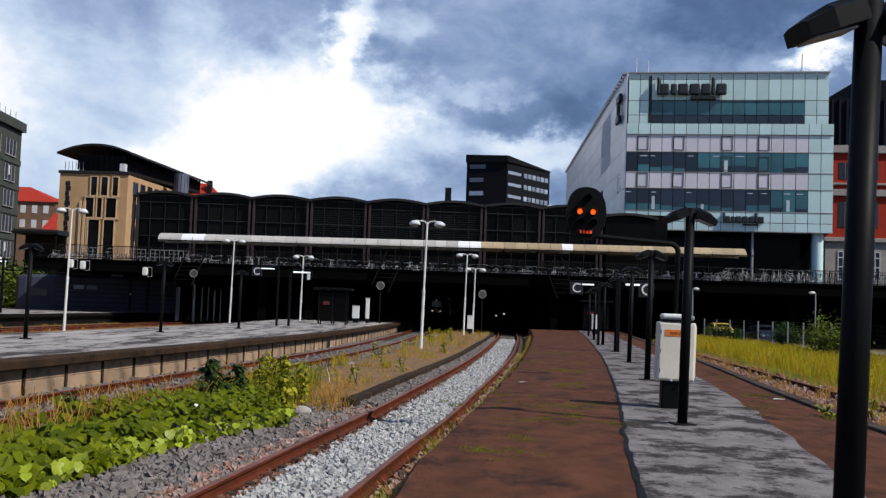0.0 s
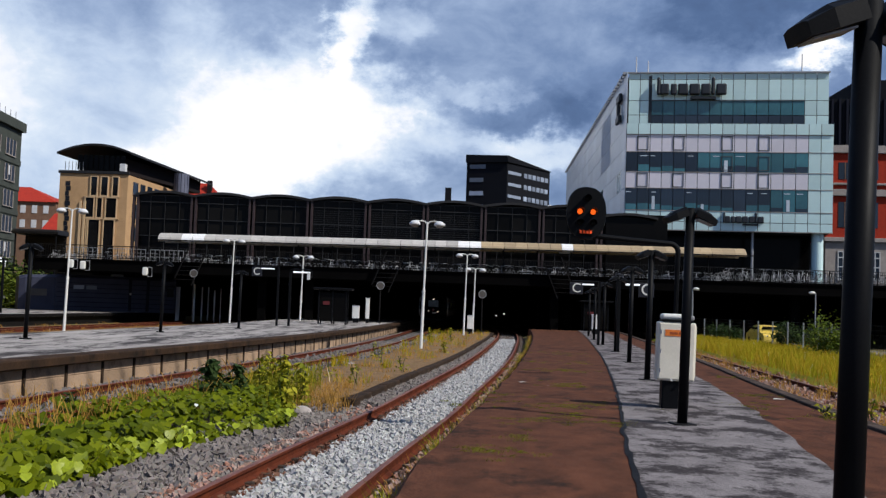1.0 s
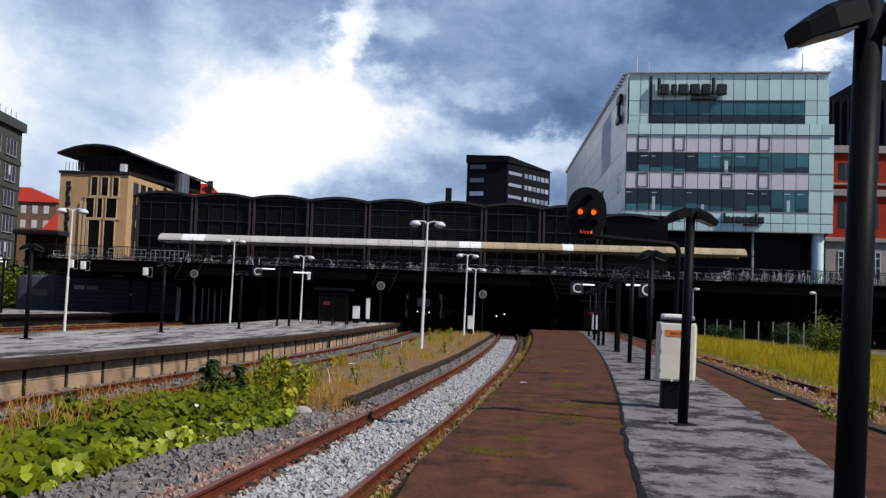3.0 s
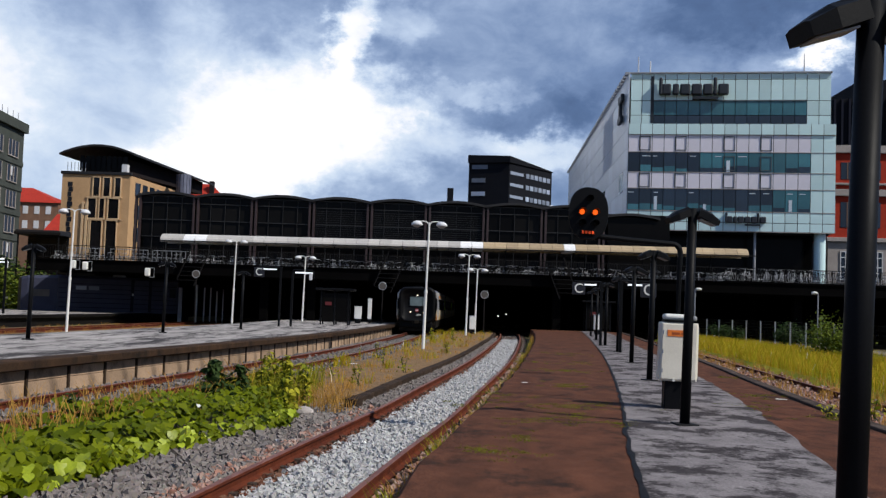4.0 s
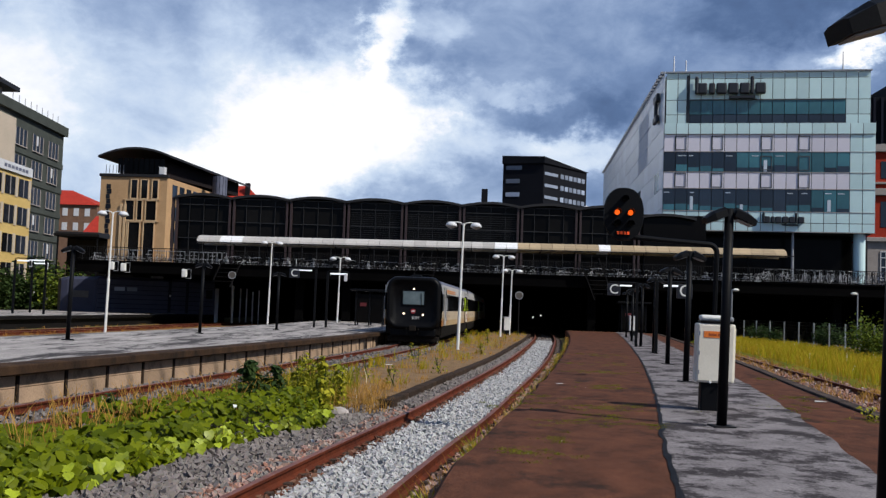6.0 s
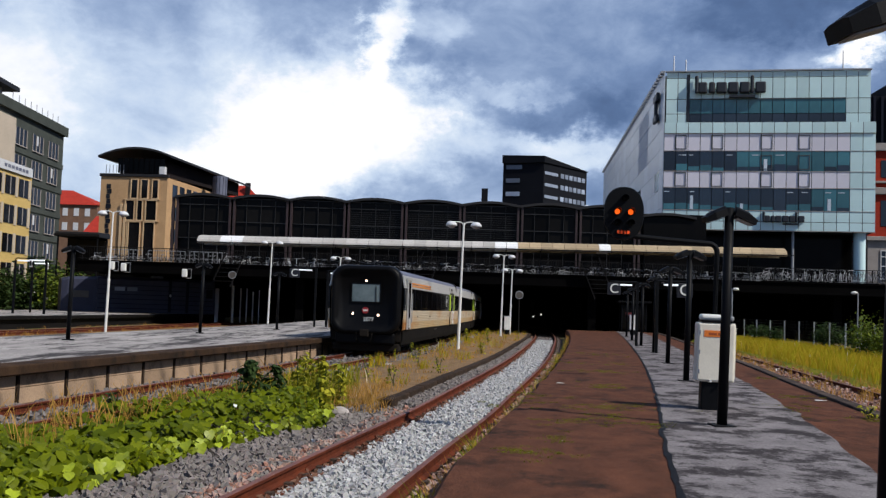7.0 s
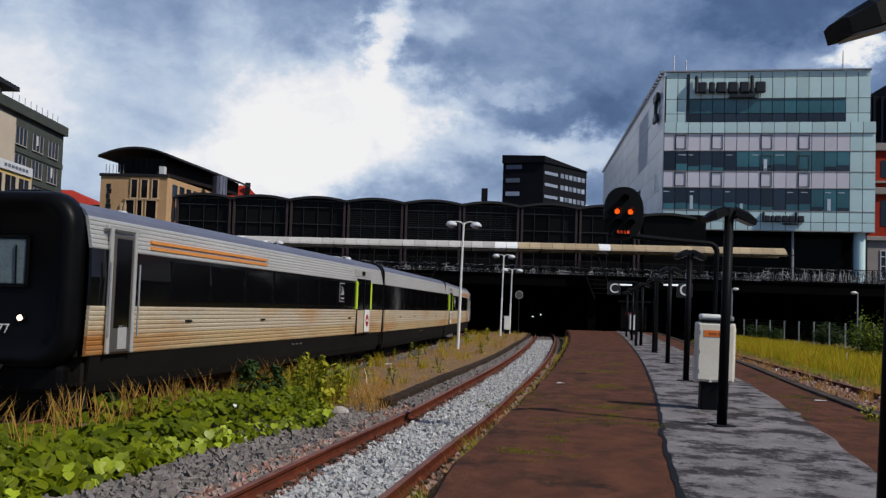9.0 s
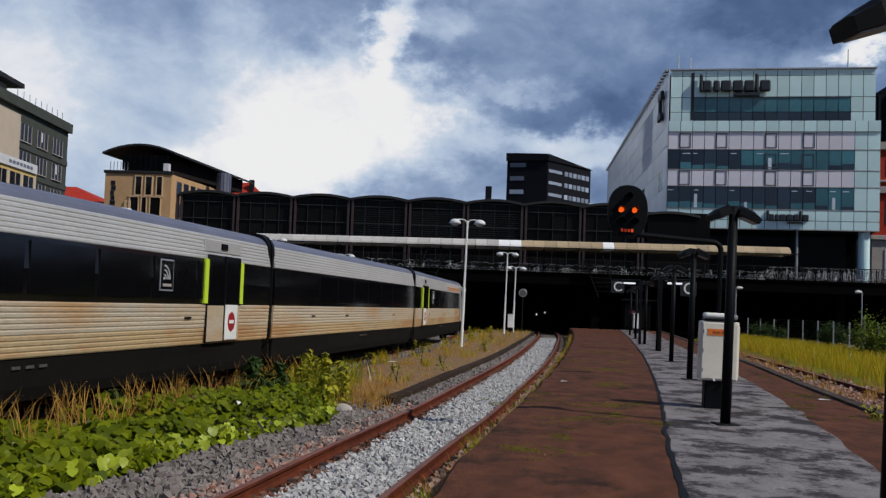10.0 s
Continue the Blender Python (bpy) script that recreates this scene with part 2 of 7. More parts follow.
M = dict(
    dwin=mat("black_brown_window_glass", (0.009, 0.008, 0.008), (0.005, 0.005, 0.006), 0.6, 0.12, bump=0, vary=0.3, spec=0.3),
    earth=mat("earth", (0.16, 0.12, 0.075), (0.10, 0.075, 0.045), 0.5, 0.95, bump=0.6, fine=25, stain=(0.12, 0.13, 0.03), stain_scale=0.35),
    field=mat("field", (0.22, 0.21, 0.016), (0.13, 0.15, 0.012), 0.4, 0.95, bump=0.6, fine=20),
    dry=mat("dry_soil", (0.25, 0.155, 0.078), (0.14, 0.088, 0.047), 2.2, 0.95, bump=0.8, fine=18, spread=0.5, stain=(0.13, 0.11, 0.028), stain_scale=1.6, stain_edge=(0.55, 0.7), stain_rough=0.75),
    bed=mat("ballast_bed", (0.22, 0.20, 0.19), (0.12, 0.11, 0.105), 6, 0.95, bump=1.0, fine=22, spread=0.6),
    bed_white=mat("pale_bed", (0.42, 0.42, 0.43), (0.27, 0.27, 0.28), 8, 0.95, bump=1.0, fine=22, spread=0.5),
    bed_red=mat("rusty_bed", (0.20, 0.115, 0.085), (0.12, 0.07, 0.05), 6, 0.95, bump=1.0, fine=22, spread=0.5),
    slab=mat("worn_red_asphalt", (0.125, 0.048, 0.026), (0.054, 0.0225, 0.0125), 2.0, 0.9, bump=0.35, fine=60, spread=0.8, stain=(0.021, 0.013, 0.009), stain_scale=0.8, stain_edge=(0.52, 0.64), stain_rough=0.78, stretch=(1.3, 0.8, 1)),
    asphalt=mat("patched_asphalt", (0.235, 0.215, 0.215), (0.15, 0.135, 0.137), 2.2, 0.9, bump=0.6, fine=35, spread=0.4, stain=(0.040, 0.034, 0.035), stain_scale=1.0, stain_edge=(0.475, 0.55), stain_rough=0.78, stretch=(1.25, 0.95, 1)),
    pave=mat("grey_paving", (0.42, 0.39, 0.365), (0.24, 0.22, 0.21), 0.9, 0.9, bump=0.3, fine=30, spread=0.4, stain=(0.05, 0.045, 0.045), stain_scale=0.6, stain_edge=(0.49, 0.56), stain_rough=0.82, stretch=(1.5, 0.3, 1)),
    # brown wear, darkened further to hold the shadow line below the nosing
    edge=mat("worn_coping_with_shadow", (0.062, 0.034, 0.018), (0.016, 0.011, 0.008), 1.6, 0.9, bump=0.5, fine=30),
    concrete=mat("tan_concrete", (0.36, 0.25, 0.165), (0.26, 0.185, 0.13), 1.5, 0.9, bump=0.3, fine=30, vary=0.2, stain=(0.12, 0.085, 0.06), stain_scale=1.1, stain_edge=(0.52, 0.7)),
    kerb=mat("dark_kerb", (0.042, 0.026, 0.017), (0.020, 0.014, 0.010), 1.5, 0.9, bump=0.5, fine=20, spread=0.4, vary=0.25),
    kerb_pale=mat("worn_kerb", (0.085, 0.062, 0.050), (0.040, 0.030, 0.025), 1.5, 0.9, bump=0.4, fine=30, vary=0.25),
    rail=mat("rusty_rail", (0.13, 0.031, 0.0125), (0.055, 0.0145, 0.008), 3, 0.8, 0.0, bump=0.3, fine=60),
    railtop=mat("rail_head", (0.20, 0.075, 0.048), (0.11, 0.036, 0.022), 3, 0.55, 0.1, bump=0.1, fine=60),
    sleeper=mat("dark_sleeper", (0.075, 0.05, 0.038), (0.045, 0.032, 0.026), 4, 0.9, bump=0.5, fine=30, stretch=(1, 6, 1)),
    black=mat("black_painted_steel", (0.0040, 0.0044, 0.0055), (0.006, 0.0064, 0.0075), 1.5, 0.5, bump=0.05, fine=60, spec=0.08),
    steel=mat("galvanised_steel", (0.36, 0.37, 0.39), (0.28, 0.29, 0.31), 4, 0.5, 0.4, bump=0.05, fine=60),
    white=mat("white_paint", (0.74, 0.74, 0.71), (0.66, 0.66, 0.62), 2, 0.5, bump=0.05, fine=50, spread=0.06, stain=(0.5, 0.47, 0.4), stain_scale=1.5, stain_edge=(0.6, 0.8)),
    beige=mat("cream_enamel", (0.72, 0.68, 0.58), (0.62, 0.58, 0.49), 2, 0.5, bump=0.05, fine=50, spread=0.08),
    orange=mat("orange_label", (0.75, 0.20, 0.025), (0.65, 0.16, 0.02), 4, 0.5, bump=0),
    darkred=mat("orange_print", (0.35, 0.07, 0.01), rough=0.6, bump=0),
    # concrete base far below its own tone: the underside's shade is in the colour
    bridge=mat("shade_black_concrete", (0.0032, 0.003, 0.0032), (0.002, 0.002, 0.002), 0.4, 0.9, bump=0.3, fine=12, spec=0.02),
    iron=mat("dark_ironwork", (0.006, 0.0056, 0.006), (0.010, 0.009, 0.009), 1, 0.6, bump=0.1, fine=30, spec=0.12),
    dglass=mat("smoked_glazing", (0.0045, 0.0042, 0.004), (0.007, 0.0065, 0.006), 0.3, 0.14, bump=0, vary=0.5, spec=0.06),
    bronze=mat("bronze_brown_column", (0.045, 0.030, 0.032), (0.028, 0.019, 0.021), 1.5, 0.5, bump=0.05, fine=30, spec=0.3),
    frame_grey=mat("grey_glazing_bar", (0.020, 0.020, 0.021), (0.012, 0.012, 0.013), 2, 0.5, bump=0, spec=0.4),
    canopy=mat("ribbed_canopy_sheet", (0.50, 0.48, 0.45), (0.40, 0.38, 0.355), 0.8, 0.7, bump=0.1, fine=20, vary=0.14),
    canopy_pale=mat("pale_canopy_sheet", (0.80, 0.80, 0.80), (0.74, 0.74, 0.74), 0.8, 0.7, bump=0.1, fine=20),
    canopy_tan=mat("tan_canopy_sheet", (0.42, 0.32, 0.19), (0.32, 0.24, 0.145), 0.8, 0.7, bump=0.1, fine=20, vary=0.2),
    gpanel=mat("lilac_grey_panel", (0.70, 0.67, 0.74), (0.62, 0.60, 0.67), 0.2, 0.35, bump=0, fine=8, spread=0.05, vary=0.06),
    gturq=mat("pale_green_glass", (0.58, 0.76, 0.76), (0.50, 0.68, 0.69), 0.25, 0.15, bump=0, fine=8, spread=0.04, vary=0.1),
    gteal=mat("teal_window_glass", (0.05, 0.16, 0.19), (0.03, 0.11, 0.14), 0.3, 0.06, bump=0, vary=0.3),
    gnavy=mat("dark_window_glass", (0.018, 0.03, 0.05), (0.012, 0.02, 0.03), 0.3, 0.06, bump=0, vary=0.4),
    gside=mat("blue_grey_side_glass", (0.56, 0.63, 0.70), (0.50, 0.57, 0.65), 0.1, 0.35, bump=0, vary=0.1),
    joint=mat("facade_joint", (0.06, 0.075, 0.08), rough=0.6, bump=0),
    sign=mat("dark_sign_letters", (0.010, 0.014, 0.022), rough=0.5, bump=0),
    tan=mat("tan_stone_cladding", (0.52, 0.33, 0.175), (0.44, 0.275, 0.145), 0.5, 0.85, bump=0.15, fine=6, spread=0.12, vary=0.06),
    tan_light=mat("pale_tan_cladding", (0.58, 0.41, 0.25), (0.51, 0.36, 0.215), 0.5, 0.85, bump=0.15, fine=6, spread=0.1),
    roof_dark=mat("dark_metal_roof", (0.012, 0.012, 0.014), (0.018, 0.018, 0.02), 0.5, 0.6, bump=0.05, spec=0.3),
    wood_dark=mat("dark_cladding", (0.018, 0.013, 0.013), (0.011, 0.009, 0.010), 0.8, 0.8, bump=0.1, stretch=(1, 1, 6)),
    tiles=mat("red_roof_tiles", (0.40, 0.038, 0.022), (0.30, 0.028, 0.018), 1.2, 0.8, bump=0.4, fine=5),
    brick=mat("brown_brick", (0.22, 0.13, 0.085), (0.16, 0.095, 0.065), 1, 0.9, bump=0.2, fine=8),
    brick_red=mat("red_brick", (0.40, 0.042, 0.022), (0.31, 0.034, 0.019), 1, 0.9, bump=0.2, fine=8),
    stone=mat("grey_stone_trim", (0.38, 0.34, 0.32), (0.30, 0.27, 0.25), 1, 0.9, bump=0.2, fine=8),
    olive=mat("grey_green_cladding", (0.070, 0.080, 0.070), (0.052, 0.058, 0.052), 0.5, 0.8, bump=0.1, fine=8),
    cream=mat("cream_render", (0.52, 0.44, 0.35), (0.46, 0.39, 0.31), 0.5, 0.85, bump=0.1, fine=8),
    yellow=mat("yellow_render", (0.60, 0.43, 0.16), (0.53, 0.37, 0.13), 0.5, 0.85, bump=0.1, fine=8),
    towerdark=mat("black_tower_cladding", (0.006, 0.007, 0.010), (0.009, 0.010, 0.014), 0.1, 0.8, bump=0, spec=0.1),
    towerwin=mat("tower_window_band", (0.30, 0.34, 0.42), (0.20, 0.24, 0.32), 0.2, 0.2, bump=0, vary=0.6),
    whiteish=mat("off_white", (0.62, 0.63, 0.65), (0.55, 0.56, 0.58), 1, 0.6, bump=0),
    bluewagon=mat("dark_blue_wagon_paint", (0.007, 0.009, 0.020), (0.005, 0.006, 0.013), 0.8, 0.6, bump=0.05, fine=20, spec=0.15),
    silver=mat("ribbed_stainless_steel", (0.58, 0.57, 0.55), (0.48, 0.47, 0.45), 0.8, 0.42, 0.4, bump=0.03, fine=20, spread=0.1, stretch=(1, 0.3, 1)),
    door_grey=mat("grey_cab_door", (0.085, 0.075, 0.065), (0.06, 0.052, 0.045), 1, 0.6, bump=0.05, fine=20),
    lowgrime=mat("rust_brown_lower_steel", (0.47, 0.32, 0.15), (0.42, 0.33, 0.20), 0.5, 0.55, 0.15, bump=0.05, fine=15, spread=0.2, stain=(0.36, 0.145, 0.032), stain_scale=0.4, stain_edge=(0.46, 0.64), stretch=(1, 0.4, 2.2)),
    grime=mat("rust_stained_steel", (0.55, 0.45, 0.30), (0.47, 0.41, 0.32), 0.5, 0.5, 0.2, bump=0.05, fine=15, spread=0.18, stain=(0.44, 0.22, 0.06), stain_scale=0.4, stain_edge=(0.48, 0.68), stretch=(1, 0.4, 2.2)),
    roofedge=mat("blue_grey_roof_edge", (0.16, 0.17, 0.23), (0.12, 0.13, 0.18), 0.8, 0.5, 0.3, bump=0),
    band=mat("train_window_glass", (0.003, 0.003, 0.0035), (0.004, 0.004, 0.005), 0.5, 0.06, bump=0, spec=0.35),
    rubber=mat("black_rubber", (0.003, 0.003, 0.0035), (0.0045, 0.0045, 0.005), 2, 0.42, bump=0.05, fine=30, spec=0.10),
    under=mat("dirty_underframe", (0.010, 0.008, 0.007), (0.015, 0.012, 0.009), 1.5, 0.9, bump=0.3, fine=20),
    skirt=mat("dirty_skirt", (0.008, 0.0065, 0.005), (0.004, 0.0035, 0.003), 0.8, 0.85, bump=0.1, fine=20, stretch=(1, 0.3, 1)),
    # grey-teal reflection painted into the two base colours of the glass
    windscreen=mat("windscreen_reflection", (0.16, 0.20, 0.205), (0.07, 0.10, 0.105), 1.2, 0.08, bump=0),
    lime=mat("lime_door_edge", (0.50, 0.68, 0.03), (0.46, 0.63, 0.03), 3, 0.5, bump=0),
    stripe=mat("orange_stripe", (0.66, 0.26, 0.06), (0.58, 0.22, 0.05), 3, 0.5, bump=0),
    red=mat("red_plate", (0.30, 0.008, 0.012), rough=0.5, bump=0),
    darkred_sign=mat("dark_red_band", (0.10, 0.004, 0.006), rough=0.6, bump=0),
    # navy raised above its own tone to stand in for missing daylight
    shedblue=mat("lifted_navy_sheet_metal", (0.030, 0.034, 0.062), (0.020, 0.023, 0.045), 0.8, 0.55, bump=0.05, fine=20, spec=0.3),
    navy=mat("dark_sign_blue", (0.004, 0.005, 0.012), rough=0.5, bump=0),
    bulb=glow("lit_headlamp", (1.0, 0.72, 0.52), 3),
    amber=glow("lit_amber_lamp", (1.0, 0.12, 0.01), 1.15),
    amber_dim=glow("amber_digits", (1.0, 0.09, 0.006), 0.12),
    farlamp=glow("distant_train_lamp", (1.0, 0.9, 0.8), 3),
    tube=glow("lit_tube_lamp", (0.9, 0.95, 1.0), 0.55),
    moss=island_mat("olive_moss", ((0.12, 0.135, 0.010), (0.27, 0.26, 0.018), (0.19, 0.195, 0.014)), 0.8, 0.3),
    leaf=island_mat("broad_leaves", ((0.06, 0.085, 0.002), (0.28, 0.31, 0.005), (0.41, 0.42, 0.008), (0.17, 0.20, 0.004)), 0.5, 0.28),
    weed=island_mat("weed_leaves", ((0.12, 0.15, 0.008), (0.25, 0.28, 0.012), (0.42, 0.38, 0.03)), 0.7, 0.3),
    darkleaf=island_mat("dark_leaves", ((0.03, 0.055, 0.015), (0.06, 0.10, 0.02), (0.045, 0.075, 0.02)), 0.6, 0.25),
    straw=island_mat("dry_grass", ((0.44, 0.26, 0.06), (0.58, 0.40, 0.14), (0.36, 0.28, 0.05), (0.50, 0.26, 0.06)), 0.8, 0.3),
    grass=island_mat("meadow_grass", ((0.30, 0.33, 0.008), (0.58, 0.50, 0.013), (0.36, 0.40, 0.009), (0.52, 0.30, 0.028)), 0.8, 0.3),
    stones=island_mat("grey_ballast_stones", ((0.17, 0.15, 0.14), (0.50, 0.47, 0.45), (0.27, 0.225, 0.205), (0.74, 0.71, 0.69), (0.09, 0.078, 0.072), (0.38, 0.345, 0.325), (0.24, 0.21, 0.195)), 0.9),
    stones_white=island_mat("pale_ballast_stones", ((0.50, 0.50, 0.50), (0.74, 0.74, 0.73), (0.62, 0.62, 0.62), (0.36, 0.355, 0.35)), 0.9),
    stones_red=island_mat("rusty_ballast_stones", ((0.34, 0.16, 0.11), (0.46, 0.26, 0.20), (0.22, 0.10, 0.07), (0.40, 0.31, 0.27)), 0.9),
    # rust stains plus the gap shade beside the rail, painted into the stones
    stones_rust_shade=island_mat("rust_and_shade_stones", ((0.10, 0.035, 0.02), (0.17, 0.06, 0.035), (0.055, 0.024, 0.016), (0.24, 0.13, 0.09)), 0.9),
)
# ---- building blocks ----


def box(bm, x0, x1, y0, y1, z0, z1, m=None, bevel=0.0):
    r = bmesh.ops.create_cube(bm, size=1, matrix=Matrix.Translation(((x0 + x1) / 2, (y0 + y1) / 2, (z0 + z1) / 2)) @ Matrix.Diagonal((x1 - x0, y1 - y0, z1 - z0, 1)))
    vs = r["verts"]
    if bevel:
        es = list({e for v in vs for e in v.link_edges})
        r2 = bmesh.ops.bevel(bm, geom=es, offset=bevel, segments=2, affect="EDGES", profile=0.5)
        vs = list({v for f in r2["faces"] for v in f.verts} | {v for v in vs if v.is_valid})
    if m:
        bmesh.ops.transform(bm, matrix=m, verts=vs)
    return bm


def rod(bm, a, b, r, r2=None, n=8):
    a, b = Vector(a), Vector(b)
    d = b - a
    q = d.to_track_quat("Z", "Y").to_matrix().to_4x4()
    bmesh.ops.create_cone(bm, cap_ends=True, segments=n, radius1=r, radius2=r if r2 is None else r2, depth=d.length, matrix=Matrix.Translation((a + b) / 2) @ q)
    return bm


def pipe(bm, pts, r, n=8):
    """A round pipe along a bent line, with one unbroken skin."""
    pts = [Vector(p) for p in pts]
    rings = []
    for i, p in enumerate(pts):
        d = (pts[min(i + 1, len(pts) - 1)] - pts[max(i - 1, 0)]).normalized()
        q = d.to_track_quat("Z", "Y")
        rings.append([bm.verts.new(p + q @ Vector((r * math.cos(k * math.tau / n), r * math.sin(k * math.tau / n), 0))) for k in range(n)])
    for u, v in zip(rings, rings[1:]):
        for k in range(n):
            bm.faces.new((u[k], u[(k + 1) % n], v[(k + 1) % n], v[k]))
    bm.faces.new(rings[0][::-1])
    bm.faces.new(rings[-1])
    return bm


def ball(bm, c, r, squash=(1, 1, 1), sub=2):
    bmesh.ops.create_icosphere(bm, subdivisions=sub, radius=r, matrix=Matrix.Translation(c) @ Matrix.Diagonal((*squash, 1)))
    return bm


def prism(bm, pts, z0, z1):
    lo = [bm.verts.new((x, y, z0)) for x, y in pts]
    hi = [bm.verts.new((x, y, z1)) for x, y in pts]
    n = len(pts)
    bm.faces.new(lo[::-1])
    bm.faces.new(hi)
    for i in range(n):
        bm.faces.new((lo[i], lo[(i + 1) % n], hi[(i + 1) % n], hi[i]))
    return bm


def profile_x(bm, pts, x0, x1):
    """Solid with the outline pts in (y, z), drawn out along x."""
    a = [bm.verts.new((x0, y, z)) for y, z in pts]
    b = [bm.verts.new((x1, y, z)) for y, z in pts]
    n = len(pts)
    bm.faces.new(a)
    bm.faces.new(b[::-1])
    for i in range(n):
        bm.faces.new((a[i], b[i], b[(i + 1) % n], a[(i + 1) % n]))
    bmesh.ops.recalc_face_normals(bm, faces=bm.faces)
    return bm


def mesh_of(name, bm, material, smooth=False):
    bmesh.ops.recalc_face_normals(bm, faces=bm.faces)
    me = bpy.data.meshes.new(name)
    bm.to_mesh(me)
    bm.free()
    for mt in material if isinstance(material, (list, tuple)) else [material]:
        me.materials.append(mt)
    if smooth:
        me.shade_smooth()
    return me


def part(name, bm, material, parent=None, label="", smooth=False, m=None):
    ob = new(name, bm if isinstance(bm, bpy.types.Mesh) else mesh_of(name, bm, material, smooth))
    if parent is not None:
        ob.parent = parent
    if m is not None:
        ob.matrix_basis = m
    return tagged(ob, label)


def thing(name, label, category, m=None, group="", kind=""):
    ob = new(name)
    ob.empty_display_size = 0.2
    if m is not None:
        ob.matrix_basis = m
    return tagged(ob, label, category, group, kind)


def B():
    return bmesh.new()


def lettering(text, size, depth, material, parent, m, name="lettering", label=""):
    c = bpy.data.curves.new("letters", "FONT")
    c.body, c.size, c.extrude, c.align_x, c.align_y = text, size, depth, "CENTER", "CENTER"
    o = bpy.data.objects.new("letters", c)
    scene.collection.objects.link(o)
    bpy.context.view_layer.update()
    me = bpy.data.meshes.new_from_object(o.evaluated_get(bpy.context.evaluated_depsgraph_get()))
    bpy.data.objects.remove(o)
    me.materials.clear()
    me.materials.append(material)
    return part(name, me, material, parent, label, m=m)


class Line:
    """A smooth line over the ground through points (x, y), measured by its length."""

    def __init__(self, pts, step=0.25):
        P = np.array(pts, float)
        t = np.concatenate([[0], np.cumsum(np.hypot(*np.diff(P, axis=0).T))])
        tan = np.gradient(P, t, axis=0)
        s = np.arange(0, t[-1], step)
        i = np.clip(np.searchsorted(t, s, side="right") - 1, 0, len(t) - 2)
        h = (t[i + 1] - t[i])[:, None]
        u = ((s - t[i]) / h[:, 0])[:, None]
        Q = (2 * u ** 3 - 3 * u ** 2 + 1) * P[i] + (u ** 3 - 2 * u ** 2 + u) * h * tan[i] + (3 * u ** 2 - 2 * u ** 3) * P[i + 1] + (u ** 3 - u ** 2) * h * tan[i + 1]
        self.p = Q
        self.s = np.concatenate([[0], np.cumsum(np.hypot(*np.diff(Q, axis=0).T))])
        d = np.gradient(Q, self.s, axis=0)
        self.d = d / np.linalg.norm(d, axis=1)[:, None]

    def at(self, s, off=0.0):
        x, y = np.interp(s, self.s, self.p[:, 0]), np.interp(s, self.s, self.p[:, 1])
        dx, dy = np.interp(s, self.s, self.d[:, 0]), np.interp(s, self.s, self.d[:, 1])
        n = math.hypot(dx, dy)
        dx, dy = dx / n, dy / n
        return x + dy * off, y - dx * off, dx, dy

    def s_at_y(self, y):
        return float(np.interp(y, self.p[:, 1], self.s)) if self.p[-1, 1] > self.p[0, 1] else 0.0

    def x_at(self, y, off=0.0):
        return float(np.interp(y, self.p[:, 1], self.p[:, 0])) + off


def sweep(bm, line, profile, s0, s1, step=1.0, closed=True):
    """Draw a profile of (offset to the line's right, height) along a Line."""
    n = max(2, int((s1 - s0) / step) + 1)
    rings = []
    for s in np.linspace(s0, s1, n):
        ring = []
        for o, z in profile:
            x, y, _, _ = line.at(s, o)
            ring.append(bm.verts.new((x, y, z)))
        rings.append(ring)
    k = len(profile)
    for a, b in zip(rings, rings[1:]):
        for i in range(k if closed else k - 1):
            bm.faces.new((a[i], a[(i + 1) % k], b[(i + 1) % k], b[i]))
    if closed:
        bm.faces.new(rings[0][::-1])
        bm.faces.new(rings[-1])
    return bm


def band(bm, left, right, z, y0, y1, step=1.0):
    """A flat strip between two Lines, from y0 to y1."""
    ys = np.arange(y0, y1 + step / 2, step)
    a = [bm.verts.new((left.x_at(y), y, z)) for y in ys]
    b = [bm.verts.new((right.x_at(y), y, z)) for y in ys]
    for i in range(len(ys) - 1):
        bm.faces.new((a[i], b[i], b[i + 1], a[i + 1]))
    return bm
# ---- lines of the plan ----
T1 = Line([(-6.9, -30), (-3.05, 0), (-1.72, 10.2), (-1.30, 13.4), (-0.53, 18.8), (0.25, 25.35), (1.3, 34.2), (1.85, 39.3), (3.55, 57.6), (5.5, 83), (6.3, 100), (6.8, 130)])
T2 = Line([(-17.4, -57), (-12.1, -19), (-9.45, 0), (-7.2, 18.3), (-6.55, 23.7), (-5.7, 30.3), (-4.9, 36.9), (-3.85, 47.3), (-2.35, 72), (-1.4, 97), (-0.98, 109), (-0.36, 128), (0.6, 160), (1.6, 200)])
T3 = Line([(5.0, -20), (6.9, 8), (8.2, 16), (9.5, 22.2), (10.05, 27), (10.87, 35), (11.9, 45), (14.5, 70), (17.0, 95)])
T4 = Line([(-30, -20), (-21.5, 36), (-19.3, 60), (-18.0, 100), (-17.5, 130)])
T5 = Line([(-34, -20), (-26.0, 36), (-23.8, 60), (-22.5, 100), (-22, 130)])
EDGE = Line([(-5.2, -30), (-1.42, 0), (-0.40, 7.8), (-0.11, 10.4), (0.65, 16.1), (1.66, 23.9), (3.27, 38.2), (4.9, 54.1), (6.9, 78), (8.6, 110)])
ASPH_L = Line([(-2.3, -20), (0.55, 0), (1.67, 8.2), (2.05, 10.9), (2.9, 16.2), (4.62, 28), (7.2, 48), (9.9, 70.6), (12, 90)])
